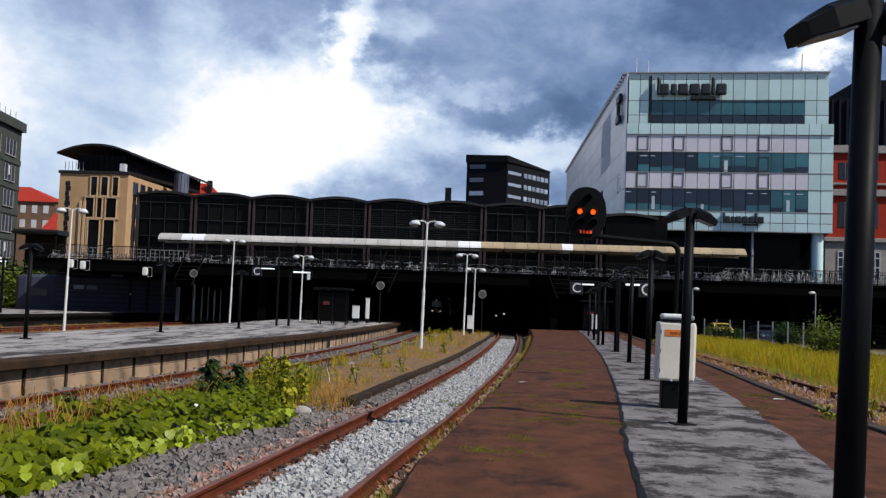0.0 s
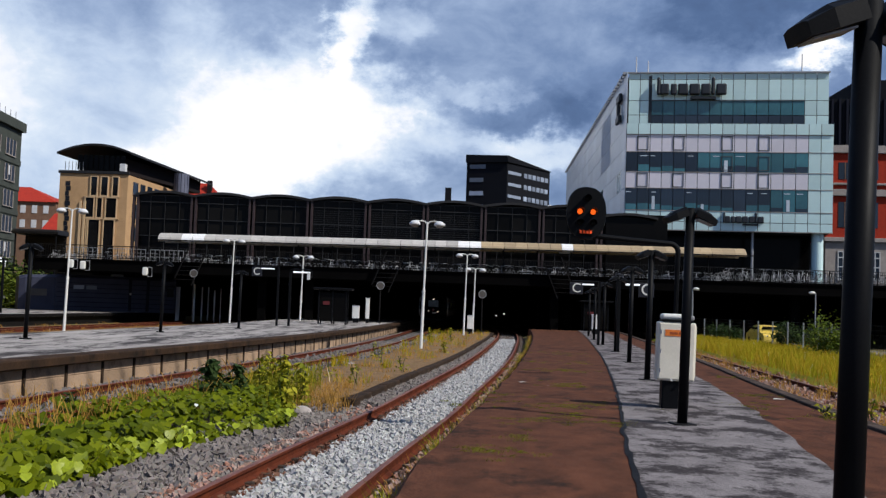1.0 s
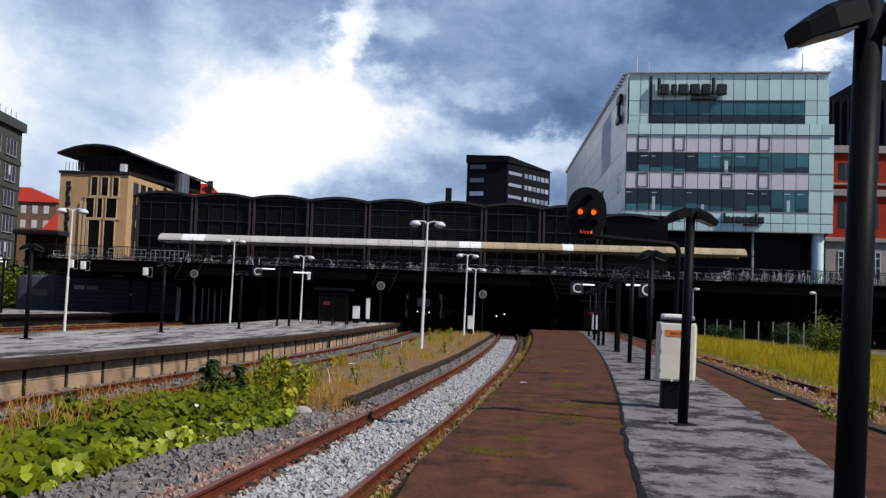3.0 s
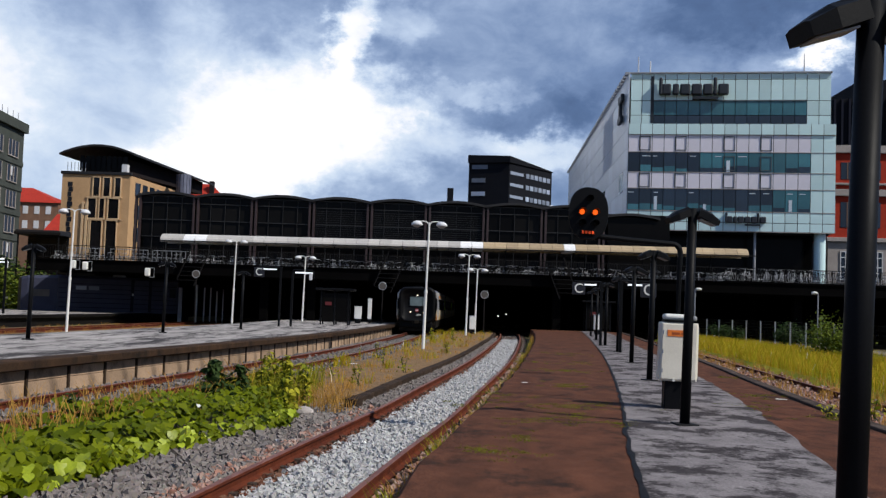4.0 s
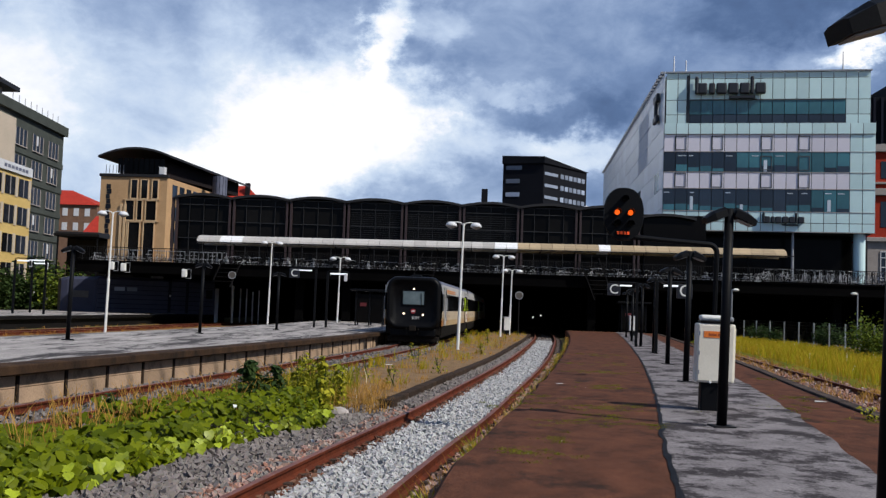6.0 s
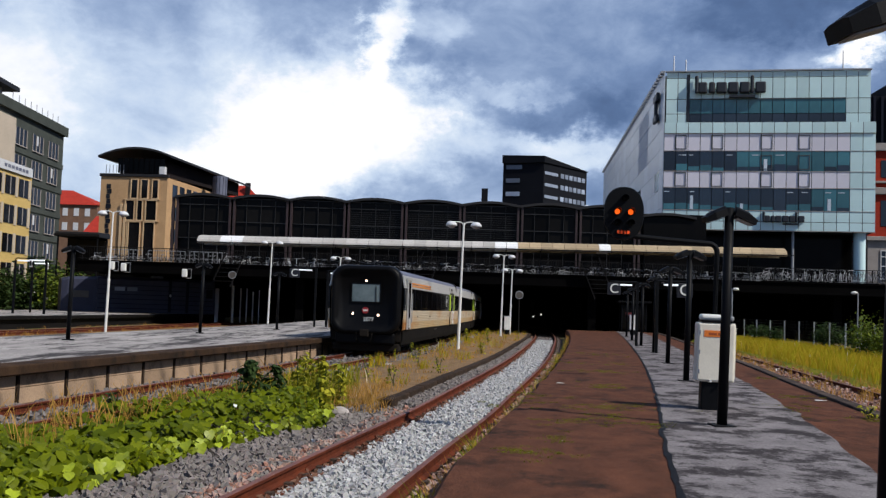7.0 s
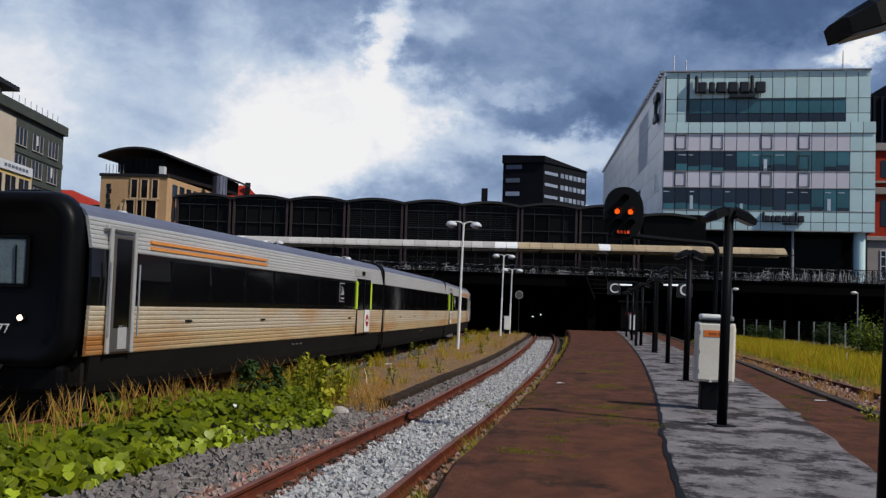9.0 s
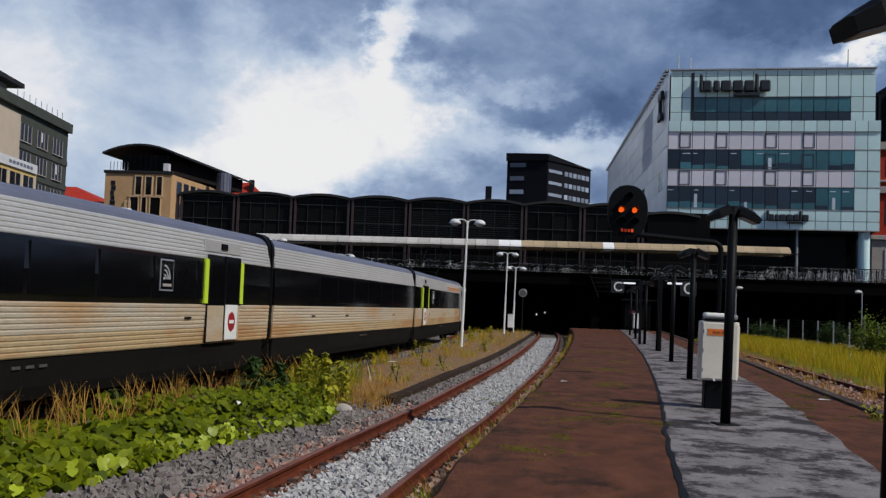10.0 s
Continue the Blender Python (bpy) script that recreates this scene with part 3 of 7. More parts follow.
ASPH_R = Line([(-1.2, -20), (2.0, 0), (3.91, 10.2), (4.57, 13.7), (5.41, 18.7), (6.53, 26.6), (9.2, 48), (12, 71), (14, 90)])
KERB_R = Line([(2.8, -20), (4.9, 5), (5.85, 12.5), (6.15, 15.6), (6.65, 19.8), (8.3, 31.8), (10.3, 48), (13.2, 72), (15.2, 90)])
PL_NEAR = Line([T2.at(s, -1.72)[:2] for s in range(4, 200, 8)])
PL_FAR = Line([(-26, -40), (-17.4, 10), (-15.0, 35), (-14.1, 45), (-13.5, 57), (-13.3, 81), (-13.2, 110)])
PL2_NEAR = Line([(-37, -10), (-29.5, 45), (-28.2, 70), (-27.4, 100), (-26.8, 130)])
PL2_FAR = Line([(-46, -10), (-40, 45), (-39.2, 70), (-38.6, 100), (-34.8, 130)])
ISLAND_R = Line([T1.at(s, -1.45 + 0.0035 * max(0, s - 60))[:2] for s in range(36, 128, 4)])
RAIL_Z = -0.5


def line_after(line, y0, y1):
    return line.s_at_y(y0), line.s_at_y(y1)


def make_ground():
    bm = B()
    r = 2600
    n = 24
    ring = [bm.verts.new((r * math.cos(k * math.tau / n), r * math.sin(k * math.tau / n), -0.76)) for k in range(n)]
    bm.faces.new(ring)
    g = part("ground", bm, M["earth"])
    tagged(g, "bare brown railway ground with sparse weeds", "ground", kind="structure")

    # the overgrown field beyond the platform on the east, slightly rolling
    bm = B()
    rows = []
    for y in np.arange(-6, 84.1, 1.5):
        x0 = T3.x_at(y) + 1.5
        rows.append([bm.verts.new((x0 + (21.9 - x0) * u, y, -0.62 + min(1, u * 12) * (0.22 + 0.10 * noise.noise((x0 + 9 * u, y * 0.4, 3)) + 0.10 * u))) for u in np.linspace(0, 1, 22)])
    for a, b in zip(rows, rows[1:]):
        for i in range(21):
            bm.faces.new((a[i], a[i + 1], b[i + 1], b[i]))
    part("field", bm, M["field"], smooth=True)
    tagged(bpy.data.objects["field"], "overgrown yellow-green meadow beside the old siding", "field", kind="structure")

    bm = box(B(), 22.2, 29.5, -60, 216, -0.78, -0.42)
    tagged(part("road", bm, M["asphalt"]), "dark asphalt service road beyond the fence", "road", kind="structure")

    # the raised strip of dry ground between the two main tracks
    bm = B()
    rows = []
    for y in np.arange(20.2, 100, 1.0):
        x0, x1 = T2.x_at(y) + 1.9, ISLAND_R.x_at(y) - 0.12
        taper = max(0.0, 1 - (y - 20.2) / 2.5)
        x1 -= taper * 0.9
        z = -0.46 - 0.2 * taper
        rows.append([bm.verts.new((x0 + (x1 - x0) * u, y, z - (0.24 if u == 0 else 0) + 0.05 * noise.noise((u * 6, y * 0.8, 1)))) for u in np.linspace(0, 1, 9)])
    for a, b in zip(rows, rows[1:]):
        for i in range(8):
            bm.faces.new((a[i], a[i + 1], b[i + 1], b[i]))
    part("verge", bm, M["dry"], smooth=True)
    tagged(bpy.data.objects["verge"], "dry weedy strip of ground between two tracks", "verge", kind="structure")


def make_ballast():
    for nm, line, off0, off1, y0, y1, mt, z, lab in (
        ("ballast_bed", T1, -3.4, 1.2, -12, 21, "bed", -0.71, "grey stone ballast shoulder of the track"),
        ("ballast_bed", T1, -1.4, 1.2, 21, 125, "bed", -0.71, "grey stone ballast under the track"),
        ("ballast_bed", T1, -0.72, 0.72, -12, 125, "bed_white", -0.708, "pale fresh ballast between the rails"),
        ("ballast_bed", T1, -1.28, -0.78, -12, 125, "bed_red", -0.69, "rust-stained ballast beside the rail"),
        ("ballast_bed", T2, -1.55, 1.9, -20, 190, "bed", -0.70, "grey ballast of the platform track"),
        ("ballast_bed", T3, -2.2, 1.6, -10, 90, "bed_red", -0.62, "rusty overgrown ballast of the disused siding"),
        ("ballast_bed", T4, -2.0, 2.2, 0, 120, "dry", -0.68, "brown weedy bed of a side track"),
        ("ballast_bed", T5, -2.2, 2.0, 0, 120, "dry", -0.684, "brown weedy bed of a side track"),
    ):
        s0, s1 = line_after(line, y0, y1)
        bm = sweep(B(), line, [(off0, z), (off1, z), (off1 + 0.08, -0.78), (off0 - 0.08, -0.78)], s0, s1, 1.0)
        tagged(part(nm, bm, M[mt]), lab, "ballast", kind="structure")


RAIL_PROFILE = [(-0.07, -0.16), (0.07, -0.16), (0.07, -0.145), (0.012, -0.12), (0.012, -0.045), (0.040, -0.040), (0.040, -0.006), (0.032, 0.0), (-0.032, 0.0), (-0.040, -0.006), (-0.040, -0.040), (-0.012, -0.045), (-0.012, -0.12), (-0.07, -0.145)]


def make_track(line, y0, y1, label, z=RAIL_Z, sleepers=True, lone=0):
    t = thing("railway_track", label, "railway track", kind="structure")
    s0, s1 = line_after(line, y0, y1)
    for side in (-1, 1):
        if lone and side != lone:
            continue
        bm = sweep(B(), line, [(o + side * 0.753, z + h) for o, h in RAIL_PROFILE], s0, s1, 0.8)
        me = mesh_of("rail", bm, [M["rail"], M["railtop"]])
        for p in me.polygons:
            if p.normal.z > 0.6 and p.center.z > z - 0.02:
                p.material_index = 1
        part("rail", me, None, t, "rust-brown steel rail")
    if sleepers:
        bm = box(B(), -1.25, 1.25, -0.12, 0.12, -0.12, 0.0, bevel=0.015)
        for side in (-1, 1):
            box(bm, side * 0.753 - 0.11, side * 0.753 + 0.11, -0.09, 0.09, 0.0, 0.038)
            box(bm, side * 0.753 - 0.15, side * 0.753 - 0.06, -0.06, 0.06, 0.0, 0.062)
            box(bm, side * 0.753 + 0.06, side * 0.753 + 0.15, -0.06, 0.06, 0.0, 0.062)
        me = mesh_of("sleeper", bm, M["sleeper"])
        for s in np.arange(s0, min(s1, s0 + 175), 0.65):
            x, y, dx, dy = line.at(s)
            part("sleeper", me, None, t, m=pose(x, y, z - 0.163 - 0.037, 0, 0, math.degrees(math.atan2(dy, dx)) - 90))
    return t


def make_platforms():
    # the platform under the camera: one slab of red worn asphalt with a grey strip
    bm = B()
    ys = np.arange(-14, 84.5, 1.0)
    a = [(EDGE.x_at(y) + 0.03 * math.sin(y * 1.7) + 0.02 * math.sin(y * 4.1), y) for y in ys]
    b = [(KERB_R.x_at(y), y) for y in ys]
    rows = []
    for (x0, y), (x1, _) in zip(a, b):
        rows.append([bm.verts.new(p) for p in ((x0 - 0.05, y, -0.78), (x0, y, -0.06), (x0 + 0.05, y, -0.01), (x0 + 0.5, y, 0.0), (x1 - 0.3, y, 0.0), (x1, y, -0.02), (x1, y, -0.78))])
    for p, q in zip(rows, rows[1:]):
        for i in range(6):
            bm.faces.new((p[i], p[i + 1], q[i + 1], q[i]))
    bm.faces.new(rows[-1])
    ob = part("platform_1", bm, M["slab"])
    tagged(ob, "old station platform of worn red-brown asphalt with moss", "platform", kind="structure")
    bm = B()
    ys = np.arange(-14, 84.5, 0.5)
    L = [bm.verts.new((ASPH_L.x_at(y) + 0.05 * noise.noise((0, y * 1.3, 0)), y, 0.005)) for y in ys]
    R = [bm.verts.new((ASPH_R.x_at(y) + 0.10 * noise.noise((5, y * 0.9, 0)), y, 0.005)) for y in ys]
    for i in range(len(ys) - 1):
        bm.faces.new((L[i], R[i], R[i + 1], L[i + 1]))
    tagged(part("platform_strip", bm, M["asphalt"], ob), "grey asphalt walkway with dark damp patches")
    bm = B()
    a, b = [], []
    for y in np.arange(-5, 80, 0.25):
        x = ASPH_L.x_at(y) + 0.05 * noise.noise((0, y * 1.3, 0))
        w = 0.016 + 0.03 * noise.noise((3, y * 2.1, 0))
        a.append(bm.verts.new((x - 0.02 - max(0.01, w), y, 0.009)))
        b.append(bm.verts.new((x + max(0.01, w), y, 0.009)))
    for i in range(len(a) - 1):
        bm.faces.new((a[i], b[i], b[i + 1], a[i + 1]))
    part("seam", bm, M["iron"], ob, "black tar seam along the walkway")
    # pale kerbstones along the disused siding
    me = mesh_of("kerbstone", box(B(), -0.12, 0.12, -0.48, 0.48, -0.7, 0.03, bevel=0.02), M["kerb_pale"])
    for y in np.arange(4, 84, 1.0):
        d = KERB_R.at(KERB_R.s_at_y(y))
        part("kerbstone", me, None, ob, m=pose(d[0] + 0.12, y, 0.004 * math.sin(y * 7), 0, 0, math.degrees(math.atan2(d[3], d[2])) - 90))

    # platform across the tracks
    bm = B()
    ys = np.arange(-20, 112.5, 1.0)
    rows = []
    for y in ys:
        x0, x1 = PL_FAR.x_at(y), PL_NEAR.x_at(y)
        rows.append([bm.verts.new(p) for p in ((x0, y, -0.78), (x0, y, 0.06), (x1 - 0.9, y, 0.08), (x1 - 0.36, y, 0.08), (x1 - 0.36, y, -0.78))])
    for p, q in zip(rows, rows[1:]):
        for i in range(4):
            bm.faces.new((p[i], p[i + 1], q[i + 1], q[i]))
    pl = part("platform_2", bm, M["pave"])
    tagged(pl, "station platform with worn grey paving and stained surface", "platform", kind="structure")
    s0, s1 = line_after(PL_NEAR, -15, 108)
    # the tall dark face takes in the shadow line under the nosing
    bm = sweep(B(), PL_NEAR, [(-0.55, 0.086), (0.0, 0.086), (0.03, 0.06), (0.03, -0.09), (0.0, -0.12), (-0.33, -0.14), (-0.55, 0.07)], s0, s1, 1.0)
    part("coping", bm, M["edge"], pl, "rust-brown weathered platform edge with its shadow line painted in")
    slab = mesh_of("panel", box(B(), -0.05, 0.05, -0.86, 0.86, -0.72, -0.40, bevel=0.012), M["concrete"])
    slab2 = mesh_of("panel", box(B(), -0.05, 0.05, -0.86, 0.86, -0.39, -0.06, bevel=0.012), M["concrete"])
    rib = mesh_of("rib", box(B(), -0.07, 0.08, -0.045, 0.045, -0.76, -0.04, bevel=0.01), M["kerb"])
    for s in np.arange(s0 + 1, s1 - 1, 1.84):
        x, y, dx, dy = PL_NEAR.at(s, -0.27)
        a = math.degrees(math.atan2(dy, dx)) - 90
        for me in (slab, slab2):
            part("panel", me, None, pl, m=pose(x, y, 0, 0, 0, a))
        x, y, dx, dy = PL_NEAR.at(s + 0.92, -0.27)
        part("rib", rib, None, pl, m=pose(x, y, 0, 0, 0, a))

    # the far platform with its dark edge
    bm = B()
    rows = []
    for y in np.arange(10, 112, 2.0):
        x0, x1 = PL2_FAR.x_at(y), PL2_NEAR.x_at(y)
        rows.append([bm.verts.new(p) for p in ((x0, y, -0.78), (x0, y, 0.1), (x1 - 0.5, y, 0.1), (x1, y, 0.1), (x1, y, -0.12), (x1 - 0.3, y, -0.14), (x1 - 0.3, y, -0.78))])
    for p, q in zip(rows, rows[1:]):
        for i in range(6):
            bm.faces.new((p[i], p[i + 1], q[i + 1], q[i]))
    me = mesh_of("platform_3", bm, [M["pave"], M["iron"]])
    for p in me.polygons:
        if abs(p.normal.z) < 0.5:
            p.material_index = 1
    tagged(part("platform_3", me, None), "far station platform with pale paving and dark edge", "platform", kind="structure")

    # old low kerb of the weedy strip
    k = thing("kerb", "low dark weathered kerb along the weedy strip", "kerb", kind="structure")
    me = mesh_of("kerbstone", box(B(), -0.13, 0.11, -0.96, 0.96, -0.72, -0.42, bevel=0.02), M["kerb"])
    s0, s1 = line_after(ISLAND_R, 21.5, 84)
    for s in np.arange(s0, s1, 1.95):
        x, y, dx, dy = ISLAND_R.at(s)
        part("kerbstone", me, None, k, m=pose(x, y, 0.012 * math.sin(s * 3), 0.4 * math.sin(s * 5), 0, math.degrees(math.atan2(dy, dx)) - 90))


make_ground()
make_ballast()
make_platforms()
make_track(T1, -12, 125, "curving railway track with rusty rails on pale ballast")
make_track(T2, -20, 190, "rusty railway track along the grey platform")
make_track(T3, -8, 80, "disused rusty track half buried in weeds", z=-0.47, sleepers=False)
make_track(T4, 10, 110, "weedy side track with rusty rails", sleepers=False)
make_track(T5, 10, 110, "weedy side track with rusty rails", sleepers=False)
# ---- bridge over the tracks, with what stands on it ----
DECK = 4.2


def make_bridge():
    b = thing("bridge", "dark wide road bridge spanning the tracks", "bridge", kind="structure")
    part("deck", box(B(), -34, 84, 85.0, 216, 3.75, DECK), M["bridge"], b, "concrete deck with its shade put into the colour")
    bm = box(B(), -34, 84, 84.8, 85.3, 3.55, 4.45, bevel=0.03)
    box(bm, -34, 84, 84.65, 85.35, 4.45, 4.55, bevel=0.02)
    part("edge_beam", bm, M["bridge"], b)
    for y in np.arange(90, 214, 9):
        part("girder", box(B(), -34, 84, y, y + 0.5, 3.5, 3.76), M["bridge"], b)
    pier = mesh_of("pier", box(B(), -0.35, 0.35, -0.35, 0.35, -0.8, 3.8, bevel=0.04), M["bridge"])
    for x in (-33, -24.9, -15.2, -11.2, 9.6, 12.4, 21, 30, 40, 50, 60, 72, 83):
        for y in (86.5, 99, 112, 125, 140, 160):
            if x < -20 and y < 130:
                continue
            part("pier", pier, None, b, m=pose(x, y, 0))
    # end and side walls are made up, closing the underside so it stays dark
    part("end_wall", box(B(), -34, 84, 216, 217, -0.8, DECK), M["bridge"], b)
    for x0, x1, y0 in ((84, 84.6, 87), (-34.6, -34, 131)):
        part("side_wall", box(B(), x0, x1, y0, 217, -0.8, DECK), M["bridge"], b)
    # unseen wall added to shut out the daylight behind the deck
    part("abutment", box(B(), -64, -34.6, 131, 132, -0.8, DECK + 0.6), M["bridge"], b, "dark wall added to close the view under the bridge")
    # railing: posts, top and bottom bars and close uprights
    r = thing("bridge_railing", "black steel railing with close upright bars on the bridge", "railing", kind="structure")
    post = mesh_of("post", box(B(), -0.04, 0.04, -0.04, 0.04, 4.5, 5.72, bevel=0.008), M["iron"])
    for x in np.arange(-33.6, 84, 2.0):
        part("post", post, None, r, m=pose(x, 84.95, 0))
    for z in (4.66, 5.66):
        part("bar", box(B(), -34, 84, 84.92, 84.98, z, z + 0.06), M["iron"], r)
    bm = B()
    for x in np.arange(-33.8, 84, 0.2):
        box(bm, x - 0.012, x + 0.012, 84.938, 84.962, 4.7, 5.67)
    tagged(part("upright", bm, M["iron"], r), "close upright bars", kind="stuff")
    # steep stairs hanging from the bridge
    for x in (-5.2, 9.4, -21.5):
        st = thing("stair", "steep open steel stair under the bridge", "stair", pose(x, 84.2, 0), group="bridge stairs", kind="structure")
        for dx in (-0.75, 0.75):
            part("stringer", box(B(), dx - 0.04, dx + 0.04, -0.1, 0.1, -1.1, 2.0, m=pose(0.5, 0, 3.9, 0, 22 if x < 9 else -22, 0)), M["iron"], st)
        for i in range(8):
            k = -0.9 + i * 0.4
            sx = 0.5 + (0.37 if x < 9 else -0.37) * k
            part("tread", box(B(), sx - 0.72, sx + 0.72, -0.14, 0.14, 3.9 + k * 0.92, 3.94 + k * 0.92), M["iron"], st)


def make_canopy():
    """Arched bicycle-shelter roof along the bridge, in bent sheets."""
    c = thing("bicycle_shelter", "long arched grey sheet roof over bicycle stands on the bridge", "bicycle shelter", kind="structure")
    x0, x1, w = -24.2, 26.4, 0.98
    arc = [(86.0 + 1.25 * (1 - math.cos(a)), 6.36 + 0.72 * math.sin(a)) for a in np.linspace(0.0, math.pi, 9)]

    def sheet():
        bm = B()
        o = [[bm.verts.new((sx, y, z)) for y, z in arc] for sx in (-w / 2 + 0.014, w / 2 - 0.014)]
        i_ = [[bm.verts.new((sx, 87.25 + (y - 87.25) * 0.96, z - 0.05)) for y, z in arc] for sx in (-w / 2 + 0.014, w / 2 - 0.014)]
        for k in range(8):
            bm.faces.new((o[0][k], o[1][k], o[1][k + 1], o[0][k + 1]))
            bm.faces.new((i_[0][k], i_[0][k + 1], i_[1][k + 1], i_[1][k]))
        for q in (0, 1):
            for k in range(8):
                bm.faces.new((o[q][k], o[q][k + 1], i_[q][k + 1], i_[q][k]))
        for k in (0, 8):
            bm.faces.new((o[0][k], o[1][k], i_[1][k], i_[0][k]))
        return bm

    kinds = [mesh_of("roof_sheet", sheet(), M[k], False) for k in ("canopy", "canopy_pale", "canopy_tan")]
    n = int((x1 - x0) / w)
    for i in range(n):
        x = x0 + w * (i + 0.5)
        pale = i in (2, 3, 26, 27, 35)
        tan = i > 27 and not pale
        part("roof_sheet", kinds[1 if pale else 2 if tan else 0], None, c, m=pose(x, 0, 0))
        if i % 3 == 0:
            bm = rod(B(), (x - w / 2, 87.3, DECK - 0.42), (x - w / 2, 87.3, 6.9), 0.05)
            part("post", bm, M["iron"], c)
            part("rib", pipe(B(), [(x - w / 2, y, z - 0.08) for y, z in arc], 0.04, 6), M["iron"], c)
    part("rail", box(B(), x0, x1, 85.95, 86.03, 6.36, 6.46), M["iron"], c)
    c.matrix_basis = pose(x0, 0, 6.4, 0, -0.44, 0) @ pose(-x0, 0, -6.4)


def bicycle_at(frame_mat, label):
    b = thing("bicycle", label, "bicycle", group="bicycles on the bridge")
    for x in (-0.52, 0.52):
        bm = B()
        pipe(bm, [(x + 0.33 * math.cos(a), 0, 0.34 + 0.33 * math.sin(a)) for a in np.linspace(0, math.tau, 17)], 0.018, 5)
        part("wheel", bm, M["steel"], b)
    bm = B()
    for p, q in (((-0.52, 0, 0.34), (-0.12, 0, 0.30)), ((-0.12, 0, 0.30), (-0.25, 0, 0.85)), ((-0.52, 0, 0.34), (-0.22, 0, 0.72)), ((-0.12, 0, 0.3), (0.36, 0, 0.78)), ((-0.22, 0, 0.72), (0.36, 0, 0.82)), ((0.52, 0, 0.34), (0.33, 0, 1.0))):
        rod(bm, p, q, 0.02, n=5)
    part("frame", bm, M[frame_mat], b)
    part("saddle", ball(B(), (-0.27, 0, 0.9), 0.1, (1.3, 0.8, 0.4), 1), M["black"], b)
    part("handlebar", pipe(B(), [(0.2, -0.28, 1.0), (0.34, -0.2, 1.05), (0.34, 0.2, 1.05), (0.2, 0.28, 1.0)], 0.016, 5), M["steel"], b)
    return b


def make_bicycles():
    rnd = random.Random(5)
    kinds = [bicycle_at("iron", "parked black city bicycle on the bridge"), bicycle_at("whiteish", "parked pale grey city bicycle on the bridge")]
    used = set()
    part("bicycle_plinth", box(B(), 23.5, 41.6, 85.5, 87.0, DECK - 0.01, DECK + 0.45, bevel=0.02), M["bridge"], bpy.data.objects["bridge"], "low dark plinth")
    spots = [(x, 85.9 + rnd.uniform(-0.1, 0.5)) for x in np.arange(24.0, 41, 0.42)] + [(x, 86.3 + rnd.uniform(-0.6, 0.6)) for x in np.arange(-23, 24, 0.5)] + [(x, 86.0 + rnd.uniform(0, 1)) for x in np.arange(-33, -24, 0.5)] + [(x, 88.2 + rnd.uniform(-0.3, 0.5)) for x in np.arange(-22, 41, 0.9)]
    for i, (x, y) in enumerate(spots):
        m = pose(x + rnd.uniform(-0.1, 0.1), y, DECK + (0.45 if x > 23.8 and y < 87 else 0.0), rnd.uniform(-8, 8), 0, rnd.uniform(20, 160) * rnd.choice((-1, 1)))
        k = 1 if rnd.random() < (0.45 if x > 24 else 0.25) else 0
        if k in used:
            copy_thing(kinds[k], m)
        else:
            kinds[k].matrix_basis = m
            used.add(k)
    # tubular racks at the west end
    rack = thing("bicycle_rack", "light galvanised tubular bicycle rack", "bicycle rack", pose(-30.5, 86.2, DECK), group="bicycle racks")
    for z in (0.1, 0.75, 1.35):
        part("rail", rod(B(), (-1.6, 0, z), (1.6, 0, z), 0.03), M["steel"], rack)
    for x in np.arange(-1.6, 1.7, 0.4):
        part("upright", rod(B(), (x, 0, 0), (x, 0, 1.35), 0.025), M["steel"], rack)
    for x in (-26.8, -23.2):
        copy_thing(rack, pose(x, 86.2, DECK))


